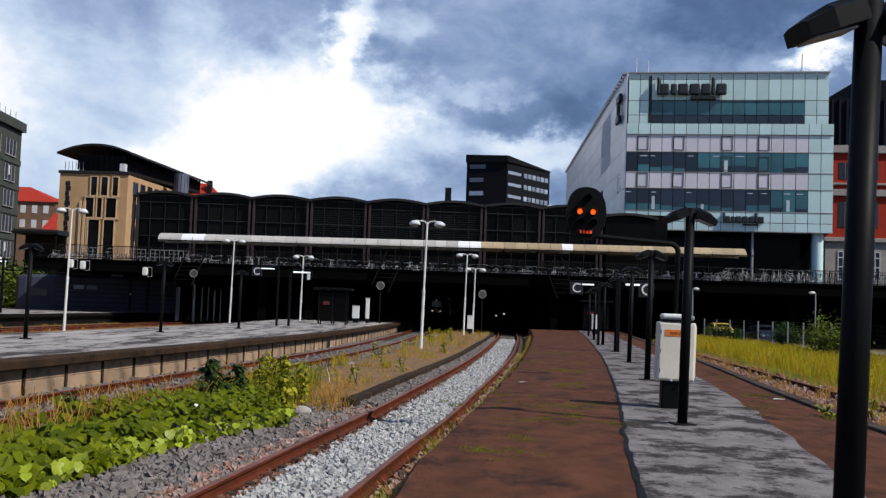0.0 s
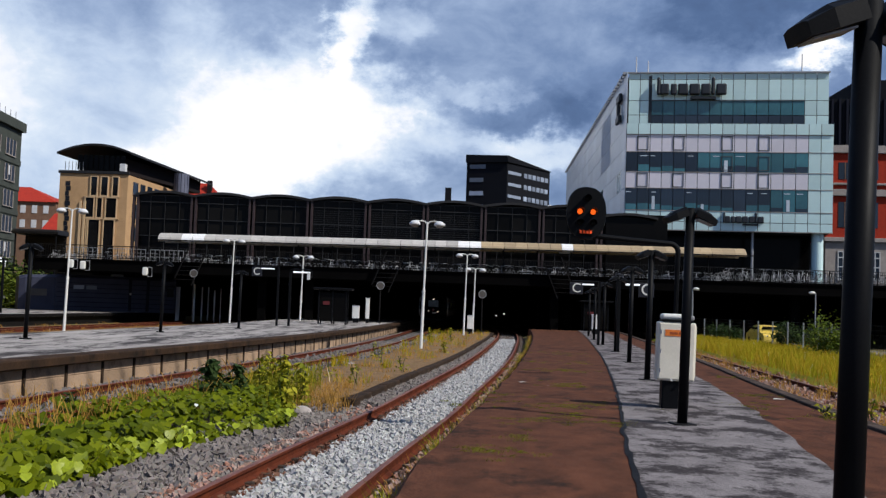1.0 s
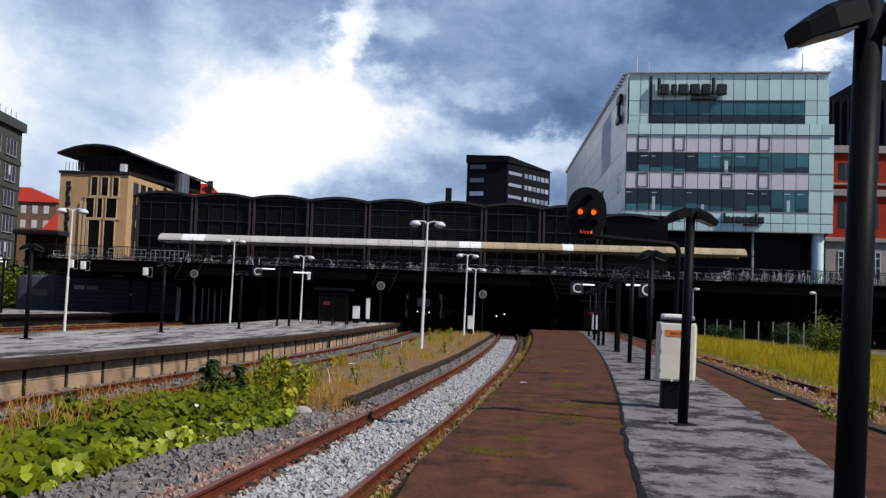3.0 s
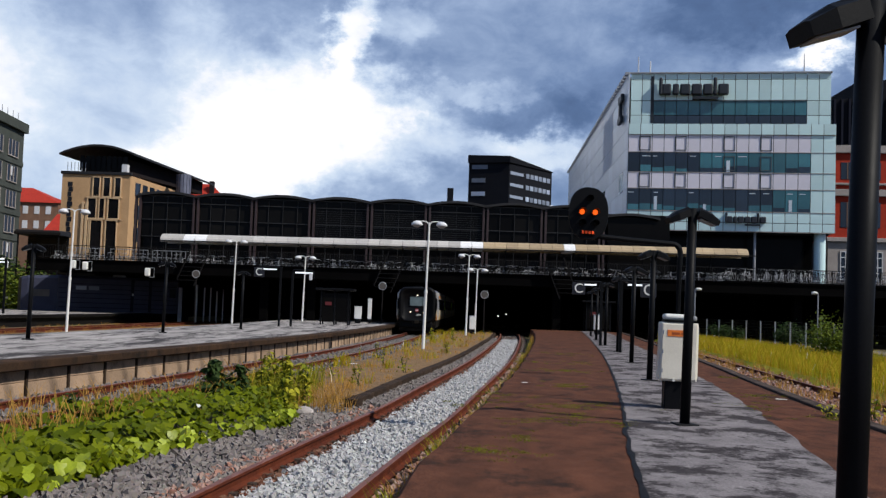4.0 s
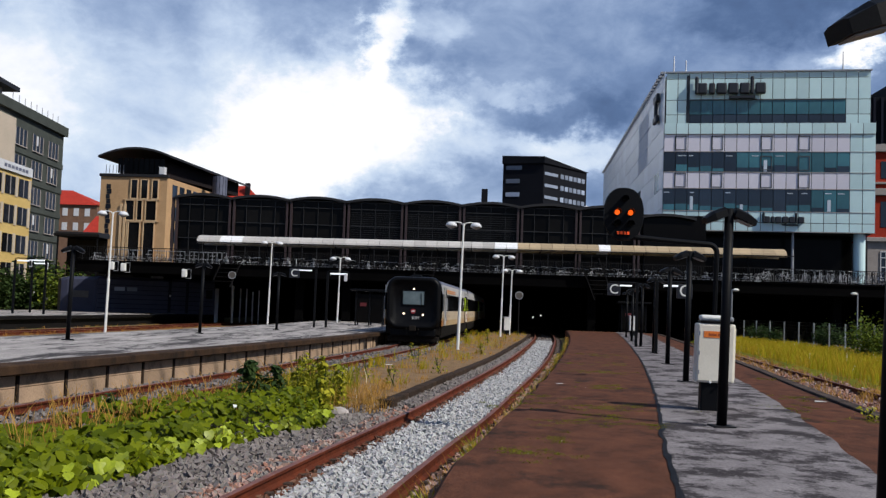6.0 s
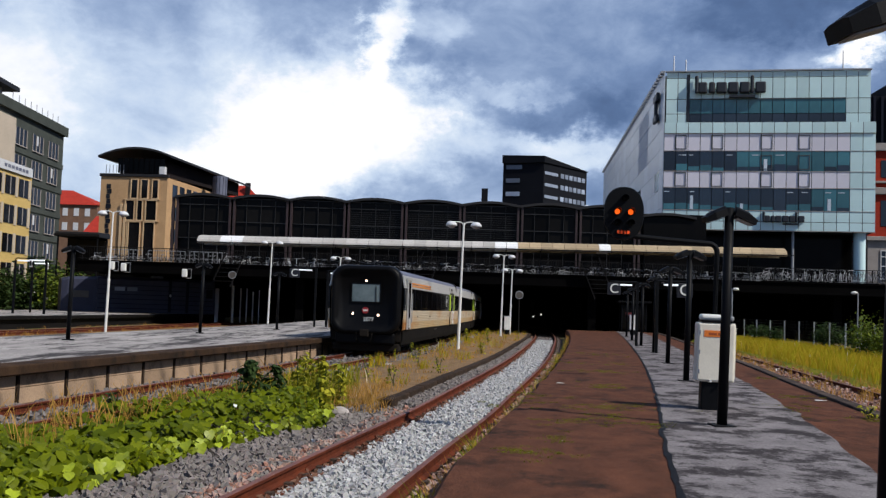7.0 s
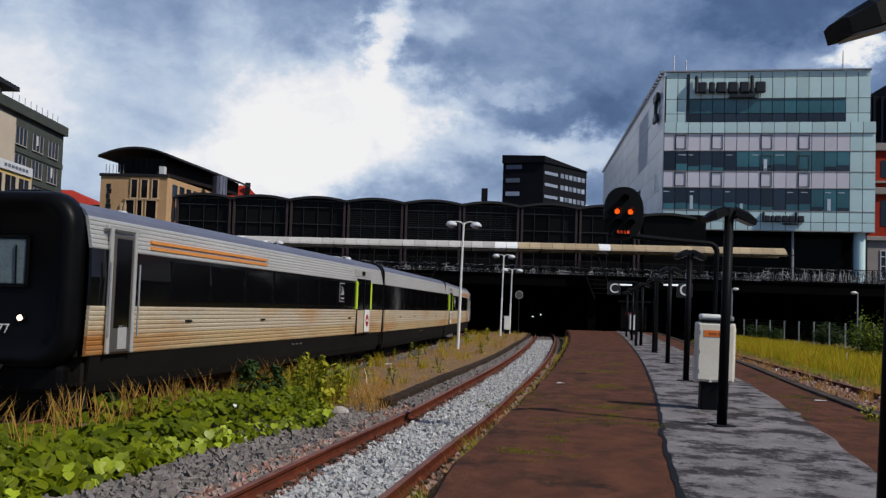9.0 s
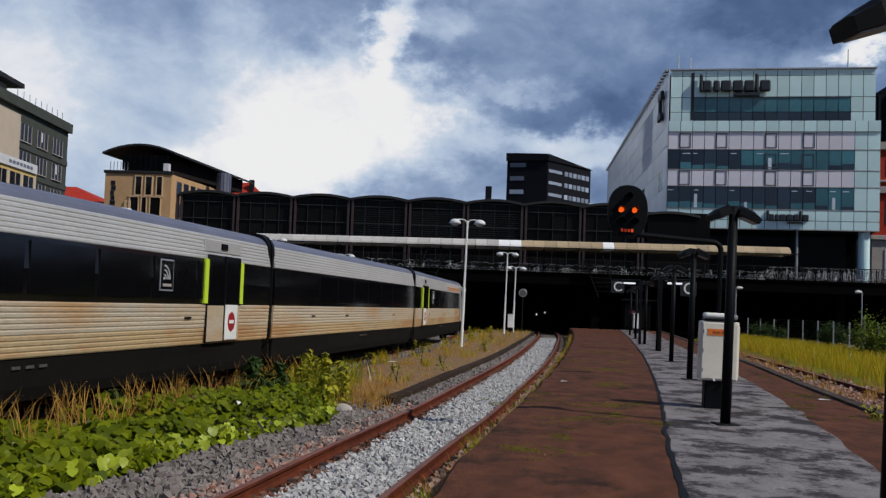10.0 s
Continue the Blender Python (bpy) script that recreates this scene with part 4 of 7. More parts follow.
def make_hall():
    """Dark glazed station hall with a row of shallow vaulted bays, standing on the bridge."""
    h = thing("station_hall", "long dark glazed hall with shallow vaulted roofs on the bridge", "building", kind="structure")
    x0, w, n, y0, y1 = -28.3, 5.32, 8, 93.0, 112.0
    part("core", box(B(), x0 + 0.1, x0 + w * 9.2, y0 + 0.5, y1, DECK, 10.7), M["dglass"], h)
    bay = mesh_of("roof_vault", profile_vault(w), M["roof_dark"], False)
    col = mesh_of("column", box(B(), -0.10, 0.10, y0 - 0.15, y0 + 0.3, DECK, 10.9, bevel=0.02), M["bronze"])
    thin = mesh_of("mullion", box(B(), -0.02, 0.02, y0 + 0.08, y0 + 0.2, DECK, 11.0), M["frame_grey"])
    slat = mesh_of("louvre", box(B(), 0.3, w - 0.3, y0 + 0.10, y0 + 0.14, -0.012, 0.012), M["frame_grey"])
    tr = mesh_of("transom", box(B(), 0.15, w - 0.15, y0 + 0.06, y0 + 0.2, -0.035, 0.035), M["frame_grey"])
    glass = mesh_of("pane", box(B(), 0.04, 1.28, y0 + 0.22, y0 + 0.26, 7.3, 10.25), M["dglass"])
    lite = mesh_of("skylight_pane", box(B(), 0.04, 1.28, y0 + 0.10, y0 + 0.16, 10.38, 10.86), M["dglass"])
    for i in range(n + 1):
        bx = x0 + i * w
        for dx in (-0.19, 0.19):
            part("column", col, None, h, m=pose(bx + dx, 0, 0))
        if i == n:
            break
        part("roof_vault", bay, None, h, m=pose(bx, 0, 0))
        for k in range(1, 4):
            part("mullion", thin, None, h, m=pose(bx + k * w / 4, 0, 0))
        for z in (7.2, 8.75, 10.3, 10.92):
            part("transom", tr, None, h, m=pose(bx, 0, z))
        if i in (3, 4, 5):
            for k in range(14):
                part("louvre", slat, None, h, m=pose(bx, 0, 7.4 + k * 0.2))
        for k in range(4):
            part("pane", glass, None, h, m=pose(bx + k * w / 4, 0, 0))
            part("skylight_pane", lite, None, h, m=pose(bx + k * w / 4, 0, 0))
    part("roof_vault", bay, None, h, m=pose(x0 + n * w, 0, -0.6))
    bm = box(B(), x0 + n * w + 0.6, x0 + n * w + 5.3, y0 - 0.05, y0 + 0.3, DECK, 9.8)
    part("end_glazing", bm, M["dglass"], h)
    for i in (0, 1, 2, 4, 6):
        v = thing("roof_vent", "small white roof vent on the hall", "roof vent", pose(x0 + (i + 1.25) * w, 99, 11.35), group="hall roof vents")
        part("pipe", rod(B(), (0, 0, -0.3), (0, 0, 0.35), 0.12), M["steel"], v)
        part("cap", ball(B(), (0, 0, 0.42), 0.24, (1, 1, 0.6)), M["whiteish"], v)
    ch = thing("chimney", "black square chimney behind the hall", "chimney", pose(0.35, 108, 10.0))
    part("shaft", box(B(), -0.33, 0.33, -0.33, 0.33, -2, 4.3, bevel=0.04), M["towerdark"], ch)


def profile_vault(w):
    bm = B()
    arc = [(x, 11.02 + 0.33 * max(0.0, math.sin(math.pi * x / w)) ** 0.9) for x in np.linspace(-0.02, w + 0.02, 13)]
    a = [bm.verts.new((x, 92.7, z)) for x, z in arc] + [bm.verts.new((x, 92.7, z - 0.22)) for x, z in arc[::-1]]
    b = [bm.verts.new((x, 112, z)) for x, z in arc] + [bm.verts.new((x, 112, z - 0.22)) for x, z in arc[::-1]]
    n = len(a)
    bm.faces.new(a)
    bm.faces.new(b[::-1])
    for i in range(n):
        bm.faces.new((a[i], b[i], b[(i + 1) % n], a[(i + 1) % n]))
    return bm


make_bridge()
make_canopy()
make_bicycles()
make_hall()
# ---- buildings round the station ----


def wall_frame(a, b):
    """Pose of a wall from a to b (x, y): local x runs along it, local -y looks out."""
    d = math.degrees(math.atan2(b[1] - a[1], b[0] - a[0]))
    return pose(a[0], a[1], 0, 0, 0, d), math.hypot(b[0] - a[0], b[1] - a[1])


class Panes:
    """Flat panes of a facade, one mesh for each size and material."""

    def __init__(self):
        self.kept = {}

    def put(self, parent, frame_m, x0, x1, z0, z1, mk, name="pane", depth=0.06, proud=0.0, gap=0.03):
        key = (round(x1 - x0, 2), round(z1 - z0, 2), mk, depth, name)
        if key not in self.kept:
            w, h = (x1 - x0) / 2 - gap, (z1 - z0) / 2 - gap
            self.kept[key] = mesh_of(name, box(B(), -w, w, -depth, 0.0, -h, h), M[mk])
        return part(name, self.kept[key], None, parent, m=frame_m @ Matrix.Translation(((x0 + x1) / 2, -proud, (z0 + z1) / 2)))


PANES = Panes()


def make_glass_block():
    g = thing("office_building", "large modern office block of pale green glass with dark window bands", "building", kind="structure")
    A, Bc, Cc = (17.8, 100.0), (37.1, 96.7), (20.9, 174.0)
    part("core", prism(B(), [(A[0] + 0.2, A[1] + 0.2), (Bc[0] - 0.1, Bc[1] + 0.2), (51, 172), (Cc[0] + 0.2, Cc[1])], 9.9, 20.3), M["joint"], g)
    part("upper_core", prism(B(), [(18.1, 100.5), (36.6, 97.35), (50, 172), (21.2, 174.0)], 20.3, 25.4), M["joint"], g)
    part("base", prism(B(), [(19, 104), (36.5, 101), (50, 170), (23, 172)], DECK, 9.9), M["dglass"], g)
    m, L = wall_frame(A, Bc)
    n = 17
    w = L / n
    rnd = random.Random(12)
    rows = [(9.9, 10.75, "gturq"), (10.75, 11.8, "gturq"), (11.8, 14.0, "gnavy"), (14.0, 15.6, "gpanel"), (15.6, 17.6, "gnavy"), (17.6, 19.3, "gpanel"), (19.3, 20.4, "gturq")]
    for z0, z1, k in rows:
        for i in range(n):
            kk = k
            if i >= n - 2 and z1 < 19.4:
                kk = "gturq"
            elif k == "gnavy" and (i > 5 if z0 > 14 else i > 11):
                kk = "gteal"
            out = 0.14 if z1 > 20 else 0.0
            PANES.put(g, m, i * w, (i + 1) * w, z0, z1, kk, "window_pane" if k == "gnavy" else "facade_panel", proud=out)
            if k == "gnavy" and kk != "gturq":
                # darker lower panes for desks, blinds, and pale bars painted as lit ceiling lamps
                if rnd.random() < 0.75:
                    hh = rnd.uniform(0.35, 0.75)
                    part("lower_pane", box(B(), i * w + 0.06, (i + 1) * w - 0.06, -0.075, -0.062, z0 + 0.06, z0 + hh), M["gnavy" if kk == "gteal" else "gteal"], g, m=m)
                if rnd.random() < 0.28:
                    a = i * w + rnd.uniform(0.1, 0.5)
                    part("blind", box(B(), a, a + rnd.uniform(0.25, 0.55), -0.082, -0.076, z0 + 0.08, z0 + rnd.uniform(0.5, 1.5)), M["gside"], g, "pale window blind", m=m)
                if rnd.random() < 0.35:
                    a = i * w + rnd.uniform(0.05, 0.3)
                    part("ceiling_lamp", box(B(), a, a + rnd.uniform(0.4, 0.8), -0.082, -0.076, z1 - 0.45, z1 - 0.38), M["gside"], g, m=m)
    # top storey, set back a little, with a dark corner slot
    up = m @ Matrix.Translation((0.12, 0.3, 0))
    wu = (L - 0.55) / n
    for i in range(n):
        glazed = 1 < i < n - 2
        for z0, z1, k in ((20.4, 21.3, "gnavy"), (21.3, 22.75, "gteal"), (22.75, 24.85, "gturq"), (24.85, 25.45, "gturq")):
            PANES.put(g, up, i * wu, (i + 1) * wu, z0, z1, k if glazed else "gturq", "window_pane" if k != "gturq" and glazed else "facade_panel")
    part("corner_slot", box(B(), 1.75 * wu, 2 * wu, -0.09, 0.2, 20.5, 25.2), M["sign"], g, m=up)
    part("reveal", box(B(), 2 * wu, (n - 2) * wu, -0.14, -0.07, 22.70, 22.80), M["joint"], g, m=up)
    # framed opening windows
    for i in (1, 4, 8, 11):
        for z0 in (17.75, 14.1, 15.8 if i in (8, 11) else 0):
            if z0:
                x = i * w - 0.1
                bm = B()
                for b4 in ((x, x + 1.1, z0, z0 + 0.07), (x, x + 1.1, z0 + 1.33, z0 + 1.4), (x, x + 0.07, z0, z0 + 1.4), (x + 1.03, x + 1.1, z0, z0 + 1.4)):
                    box(bm, b4[0], b4[1], -0.11, -0.05, b4[2], b4[3])
                part("window_frame", bm, M["joint"], g, m=m)
    part("parapet", box(B(), -0.15, L - 0.35, 0.05, 0.4, 25.45, 25.58), M["steel"], g, m=m)
    # thin ledges between the bands
    for z in (9.85, 11.77, 13.97, 15.57, 17.57, 19.27):
        part("ledge", box(B(), 0, L, -0.10, -0.02, z, z + 0.06), M["stone"], g, m=m)
    # long west face
    ms, Ls = wall_frame(Cc, A)
    ns = 24
    ws = Ls / ns
    for i in range(ns):
        for z0, z1 in ((9.9, 12.0), (12.0, 14.0), (14.0, 16.0), (16.0, 18.0), (18.0, 20.0), (20.0, 22.0), (22.0, 24.0), (24.0, 25.6)):
            k = "gside"
            if z0 == 14.0 and i % 5 == 2:
                k = "gteal"
            if 17 <= i <= 19 and z0 >= 18 and z1 < 24.5:
                k = "whiteish"
            PANES.put(g, ms, i * ws, (i + 1) * ws, z0, z1, k, "facade_panel", gap=0.022)
    teeth = mesh_of("cornice_bracket", box(B(), -0.5, 0.3, -0.35, 0.1, 25.5, 25.75), M["steel"])
    for i in range(0, 48):
        part("cornice_bracket", teeth, None, g, m=ms @ Matrix.Translation((i * Ls / 48 + 0.5, 0, 0)))
    # building sign as plain dark shapes
    for z, x0, s in ((23.75, 2.85, 1.16), (11.0, 9.4, 0.66)):
        for k, (dx, ww, hh) in enumerate(((0, 0.3, 1.5), (0.25, 0.75, 0.95), (1.15, 0.5, 0.95), (1.75, 0.85, 0.95), (2.7, 0.85, 0.95), (3.65, 0.8, 0.95), (4.5, 0.3, 1.5), (4.9, 0.85, 0.95))):
            bm = box(B(), x0 + dx * s, x0 + (dx + ww) * s, -0.42, 0.10, z - 0.45 * s, z + (hh - 0.45) * s, bevel=0.12 * s)
            part("sign_shape", bm, M["sign"], g, m=m)
        part("sign_shape", box(B(), x0 + 2.8 * s, x0 + 4.9 * s, -0.3, 0.10, z - 0.8 * s, z - 0.6 * s), M["sign"], g, m=m)
    for k, (x, z, ww, hh) in enumerate(((Ls - 5.2, 23.6, 2.6, 0.8), (Ls - 4.6, 22.4, 0.7, 1.6), (Ls - 5.4, 21.5, 2.4, 0.7))):
        part("sign_shape", box(B(), x, x + ww, -0.5, -0.15, z - hh / 2, z + hh / 2, bevel=0.1), M["sign"], g, m=ms)
    for x, y, z in ((18.9, 101.5, 2.0), (20.1, 101.5, 1.6), (34.7, 98.8, 2.2)):
        a = thing("roof_mast", "thin white roof mast on the office block", "mast", pose(x, y, 25.5), group="roof masts")
        part("pole", rod(B(), (0, 0, -0.1), (0, 0, z), 0.08, 0.05), M["whiteish"], a)
    for x in (36.1,):
        part("column", rod(B(), (x, 97.9, DECK), (x, 97.9, 9.95), 0.55, n=20), M["gturq"], g)
    part("column", rod(B(), (30.0, 98.5, DECK), (30.0, 98.5, 9.95), 0.13, n=10), M["steel"], g)


def make_tan_house():
    t = thing("tan_building", "tan stone building with tall windows under a curved dark roof", "building", kind="structure")
    A, Bc, Cc = (-59.6, 156.5), (-48.9, 156.0), (-46.3, 182.0)
    part("wall", prism(B(), [A, Bc, Cc, (-57, 183)], DECK, 20.3), M["tan"], t)
    m, L = wall_frame(A, Bc)
    part("string_course", box(B(), -0.2, L + 0.2, -0.25, 0.3, 20.3, 20.75, bevel=0.05), M["roof_dark"], t, m=m)
    # tall openings between pale piers, each storey with its own rhythm
    for z0, z1, cols in ((17.0, 19.85, ((5.0, 5.95), (6.6, 7.6), (8.4, 9.25))), (13.6, 16.6, ((4.25, 5.55), (6.1, 6.85), (7.5, 9.1))), (6.0, 13.2, ((4.1, 4.5), (4.9, 6.6), (7.3, 8.9)))):
        for a, b in cols:
            o = part("window", box(B(), a, b, -0.05, 0.02, z0, z1), M["dwin"], t, m=m)
            bm = B()
            for q in ((a - 0.14, a, z0, z1), (b, b + 0.14, z0, z1), (a - 0.14, b + 0.14, z1, z1 + 0.14), (a - 0.14, b + 0.14, z0 - 0.14, z0)):
                box(bm, q[0], q[1], -0.2, 0.0, q[2], q[3])
            part("window_frame", bm, M["tan_light"], o)
    for z0, z1 in ((16.74, 16.86), (13.34, 13.46)):
        part("spandrel", box(B(), 3.9, 9.6, -0.22, 0.0, z0, z1), M["tan_light"], t, m=m)
    # narrow dark bars at the west corner
    for i in range(11):
        part("slot", box(B(), 1.0 + 0.1 * (i % 2), 1.8 - 0.12 * (i % 3), -0.06, 0.02, 10.6 + i * 0.78, 11.3 + i * 0.78), M["dwin"], t, m=m)
    for x in (3.4, 4.0):
        part("pilaster", box(B(), x, x + 0.35, -0.3, 0.0, DECK, 16.0), M["tan_light"], t, m=m)
    me_, Le = wall_frame(Bc, Cc)
    for i in range(8):
        for z0 in (17.3, 13.8, 10.3):
            PANES.put(t, me_, 2 + i * 2.9, 4.0 + i * 2.9, z0, z0 + 2.2, "gnavy", "window", 0.05)
    # set-back dark top storey and bowed roof running back
    part("top_storey", prism(B(), [(-57.2, 157.8), (-50.0, 157.3), (-44.5, 184), (-52, 185)], 20.7, 23.0), M["wood_dark"], t)
    for i in range(9):
        PANES.put(t, m @ Matrix.Translation((2.2, 1.1, 0)), i * 0.85, i * 0.85 + 0.78, 21.0, 23.4, "dglass", "window", 0.05)
    bm = B()
    rows = []
    for y, x0, x1 in ((155.2, -59.8, -48.3), (186, -54, -42.8)):
        arc = [(x0 + (x1 - x0) * u, 23.55 - (0.9 if y > 180 else 0) + 1.35 * (1 - (2 * u - 1.05) ** 2)) for u in np.linspace(0, 1, 13)]
        rows.append([bm.verts.new((x, y, z)) for x, z in arc] + [bm.verts.new((x, y, z - 0.3)) for x, z in arc[::-1]])
    k = len(rows[0])
    for i in range(k):
        bm.faces.new((rows[0][i], rows[1][i], rows[1][(i + 1) % k], rows[0][(i + 1) % k]))
    bm.faces.new(rows[0])
    bm.faces.new(rows[1][::-1])
    part("roof", bm, M["roof_dark"], t, "bowed dark metal roof")
    # balcony rail and a small white box
    for i in range(6):
        part("balustrade_post", rod(B(), (-59.0 + i * 0.55, 156.9, 20.7), (-59.0 + i * 0.55, 156.9, 22.2), 0.05), M["steel"], t)
    part("vent_box", box(B(), 9.3, 10.2, -0.1, 0.8, 20.8, 22.0, bevel=0.05), M["whiteish"], t, m=m)
    tank = thing("steel_tank", "round ribbed blue-grey steel tank on the roof", "tank", pose(-44.3, 170, 14.5))
    part("drum", rod(B(), (0, 0, -10), (0, 0, 7.9), 1.25, n=28), M["roofedge"], tank, "blue-grey sheet drum")
    for a in np.linspace(0, math.tau, 15)[:-1]:
        part("seam", rod(B(), (1.26 * math.cos(a), 1.26 * math.sin(a), -4), (1.26 * math.cos(a), 1.26 * math.sin(a), 7.9), 0.04, n=5), M["bluewagon"], tank)


def make_tower():
    t = thing("tower_block", "black high-rise block with pale window bands", "building", kind="structure")
    A, Bc, Cc = (5.2, 250), (15.0, 246.5), (27.0, 262)
    part("wall", prism(B(), [A, Bc, Cc, (17, 266)], 0, 37.6), M["towerdark"], t)
    bm = B()
    pts = [(4.9, 249.6), (15.1, 246.0), (27.4, 262), (17, 266.5)]
    lo = [bm.verts.new((x, y, 37.6)) for x, y in pts]
    hi = [bm.verts.new((x, y, z)) for (x, y), z in zip(pts, (39.6, 39.2, 37.7, 38.0))]
    bm.faces.new(lo[::-1])
    bm.faces.new(hi)
    for i in range(4):
        bm.faces.new((lo[i], lo[(i + 1) % 4], hi[(i + 1) % 4], hi[i]))
    part("roof", bm, M["towerdark"], t)
    m, L = wall_frame(A, Bc)
    for k in range(9):
        z = 36.6 - k * 3.3
        PANES.put(t, m, 0.8, 4.4 if k else 4.9, z - 0.55, z + 0.55, "towerwin", "window_band", 0.1)
    m, L = wall_frame(Bc, Cc)
    for k in range(9):
        z = 35.2 - k * 2.9
        PANES.put(t, m @ pose(0, 0, 0), 0.4, 6.2, z - 0.4, z + 0.4, "towerwin", "window_band", 0.1)
        for i in range(6):
            PANES.put(t, m, 7.4 + i * 1.95, 8.9 + i * 1.95, z - 0.6, z + 0.6, "towerwin", "window_pane", 0.1)


def make_red_house():
    r = thing("red_brick_building", "red brick town building with grey stone bands", "building", kind="structure")
    A, Bc = (45.0, 119.5), (64, 117)
    part("wall", prism(B(), [A, Bc, (66, 135), (47, 137)], 11.2, 21.4), M["brick_red"], r)
    part("ground_storey", prism(B(), [A, Bc, (66, 135), (47, 137)], DECK, 11.2), M["stone"], r)
    m, L = wall_frame(A, Bc)
    for z, h in ((21.4, 0.9), (16.3, 0.8), (17.6, 0.25), (10.9, 0.5)):
        part("stone_band", box(B(), -0.2, L + 0.2, -0.35, 0.3, z, z + h, bevel=0.04), M["stone"], r, m=m)
    for i in range(6):
        for z0, z1 in ((18.3, 20.3), (12.6, 15.6)):
            o = part("window", box(B(), 1.4 + i * 3, 2.9 + i * 3, -0.04, 0.02, z0, z1), M["gnavy"], r, m=m)
            part("window_frame", box(B(), 2.1 + i * 3, 2.2 + i * 3, -0.08, -0.04, z0, z1), M["brick"], o)
        o = part("window", box(B(), 1.4 + i * 3, 3.2 + i * 3, -0.04, 0.02, 6.4, 9.8), M["gnavy"], r, m=m)
        bm = B()
        for dx in (0, 0.58, 1.16, 1.7):
            box(bm, 1.4 + i * 3 + dx, 1.5 + i * 3 + dx, -0.1, -0.04, 6.4, 9.8)
        for z in (6.4, 7.9, 9.0, 9.7):
            box(bm, 1.4 + i * 3, 3.2 + i * 3, -0.11, -0.05, z, z + 0.1)
        part("window_frame", bm, M["whiteish"], o)
    d = thing("dark_tower", "dark ribbed high block behind the red house", "building", kind="structure")
    part("wall", prism(B(), [(64.9, 171), (84, 168), (86, 190), (67, 192)], 0, 39.3), M["towerdark"], d)
    part("upper_wall", prism(B(), [(69.4, 170.6), (84, 168.3), (86, 190), (70, 192)], 39.3, 42.6), M["towerdark"], d)
    m, L = wall_frame((64.9, 171), (84, 168))
    for i in range(16):
        part("fin", box(B(), 0.2 + i * 1.2, 0.55 + i * 1.2, -0.35, 0.0, 0, 39.2), M["bluewagon"], d, m=m)


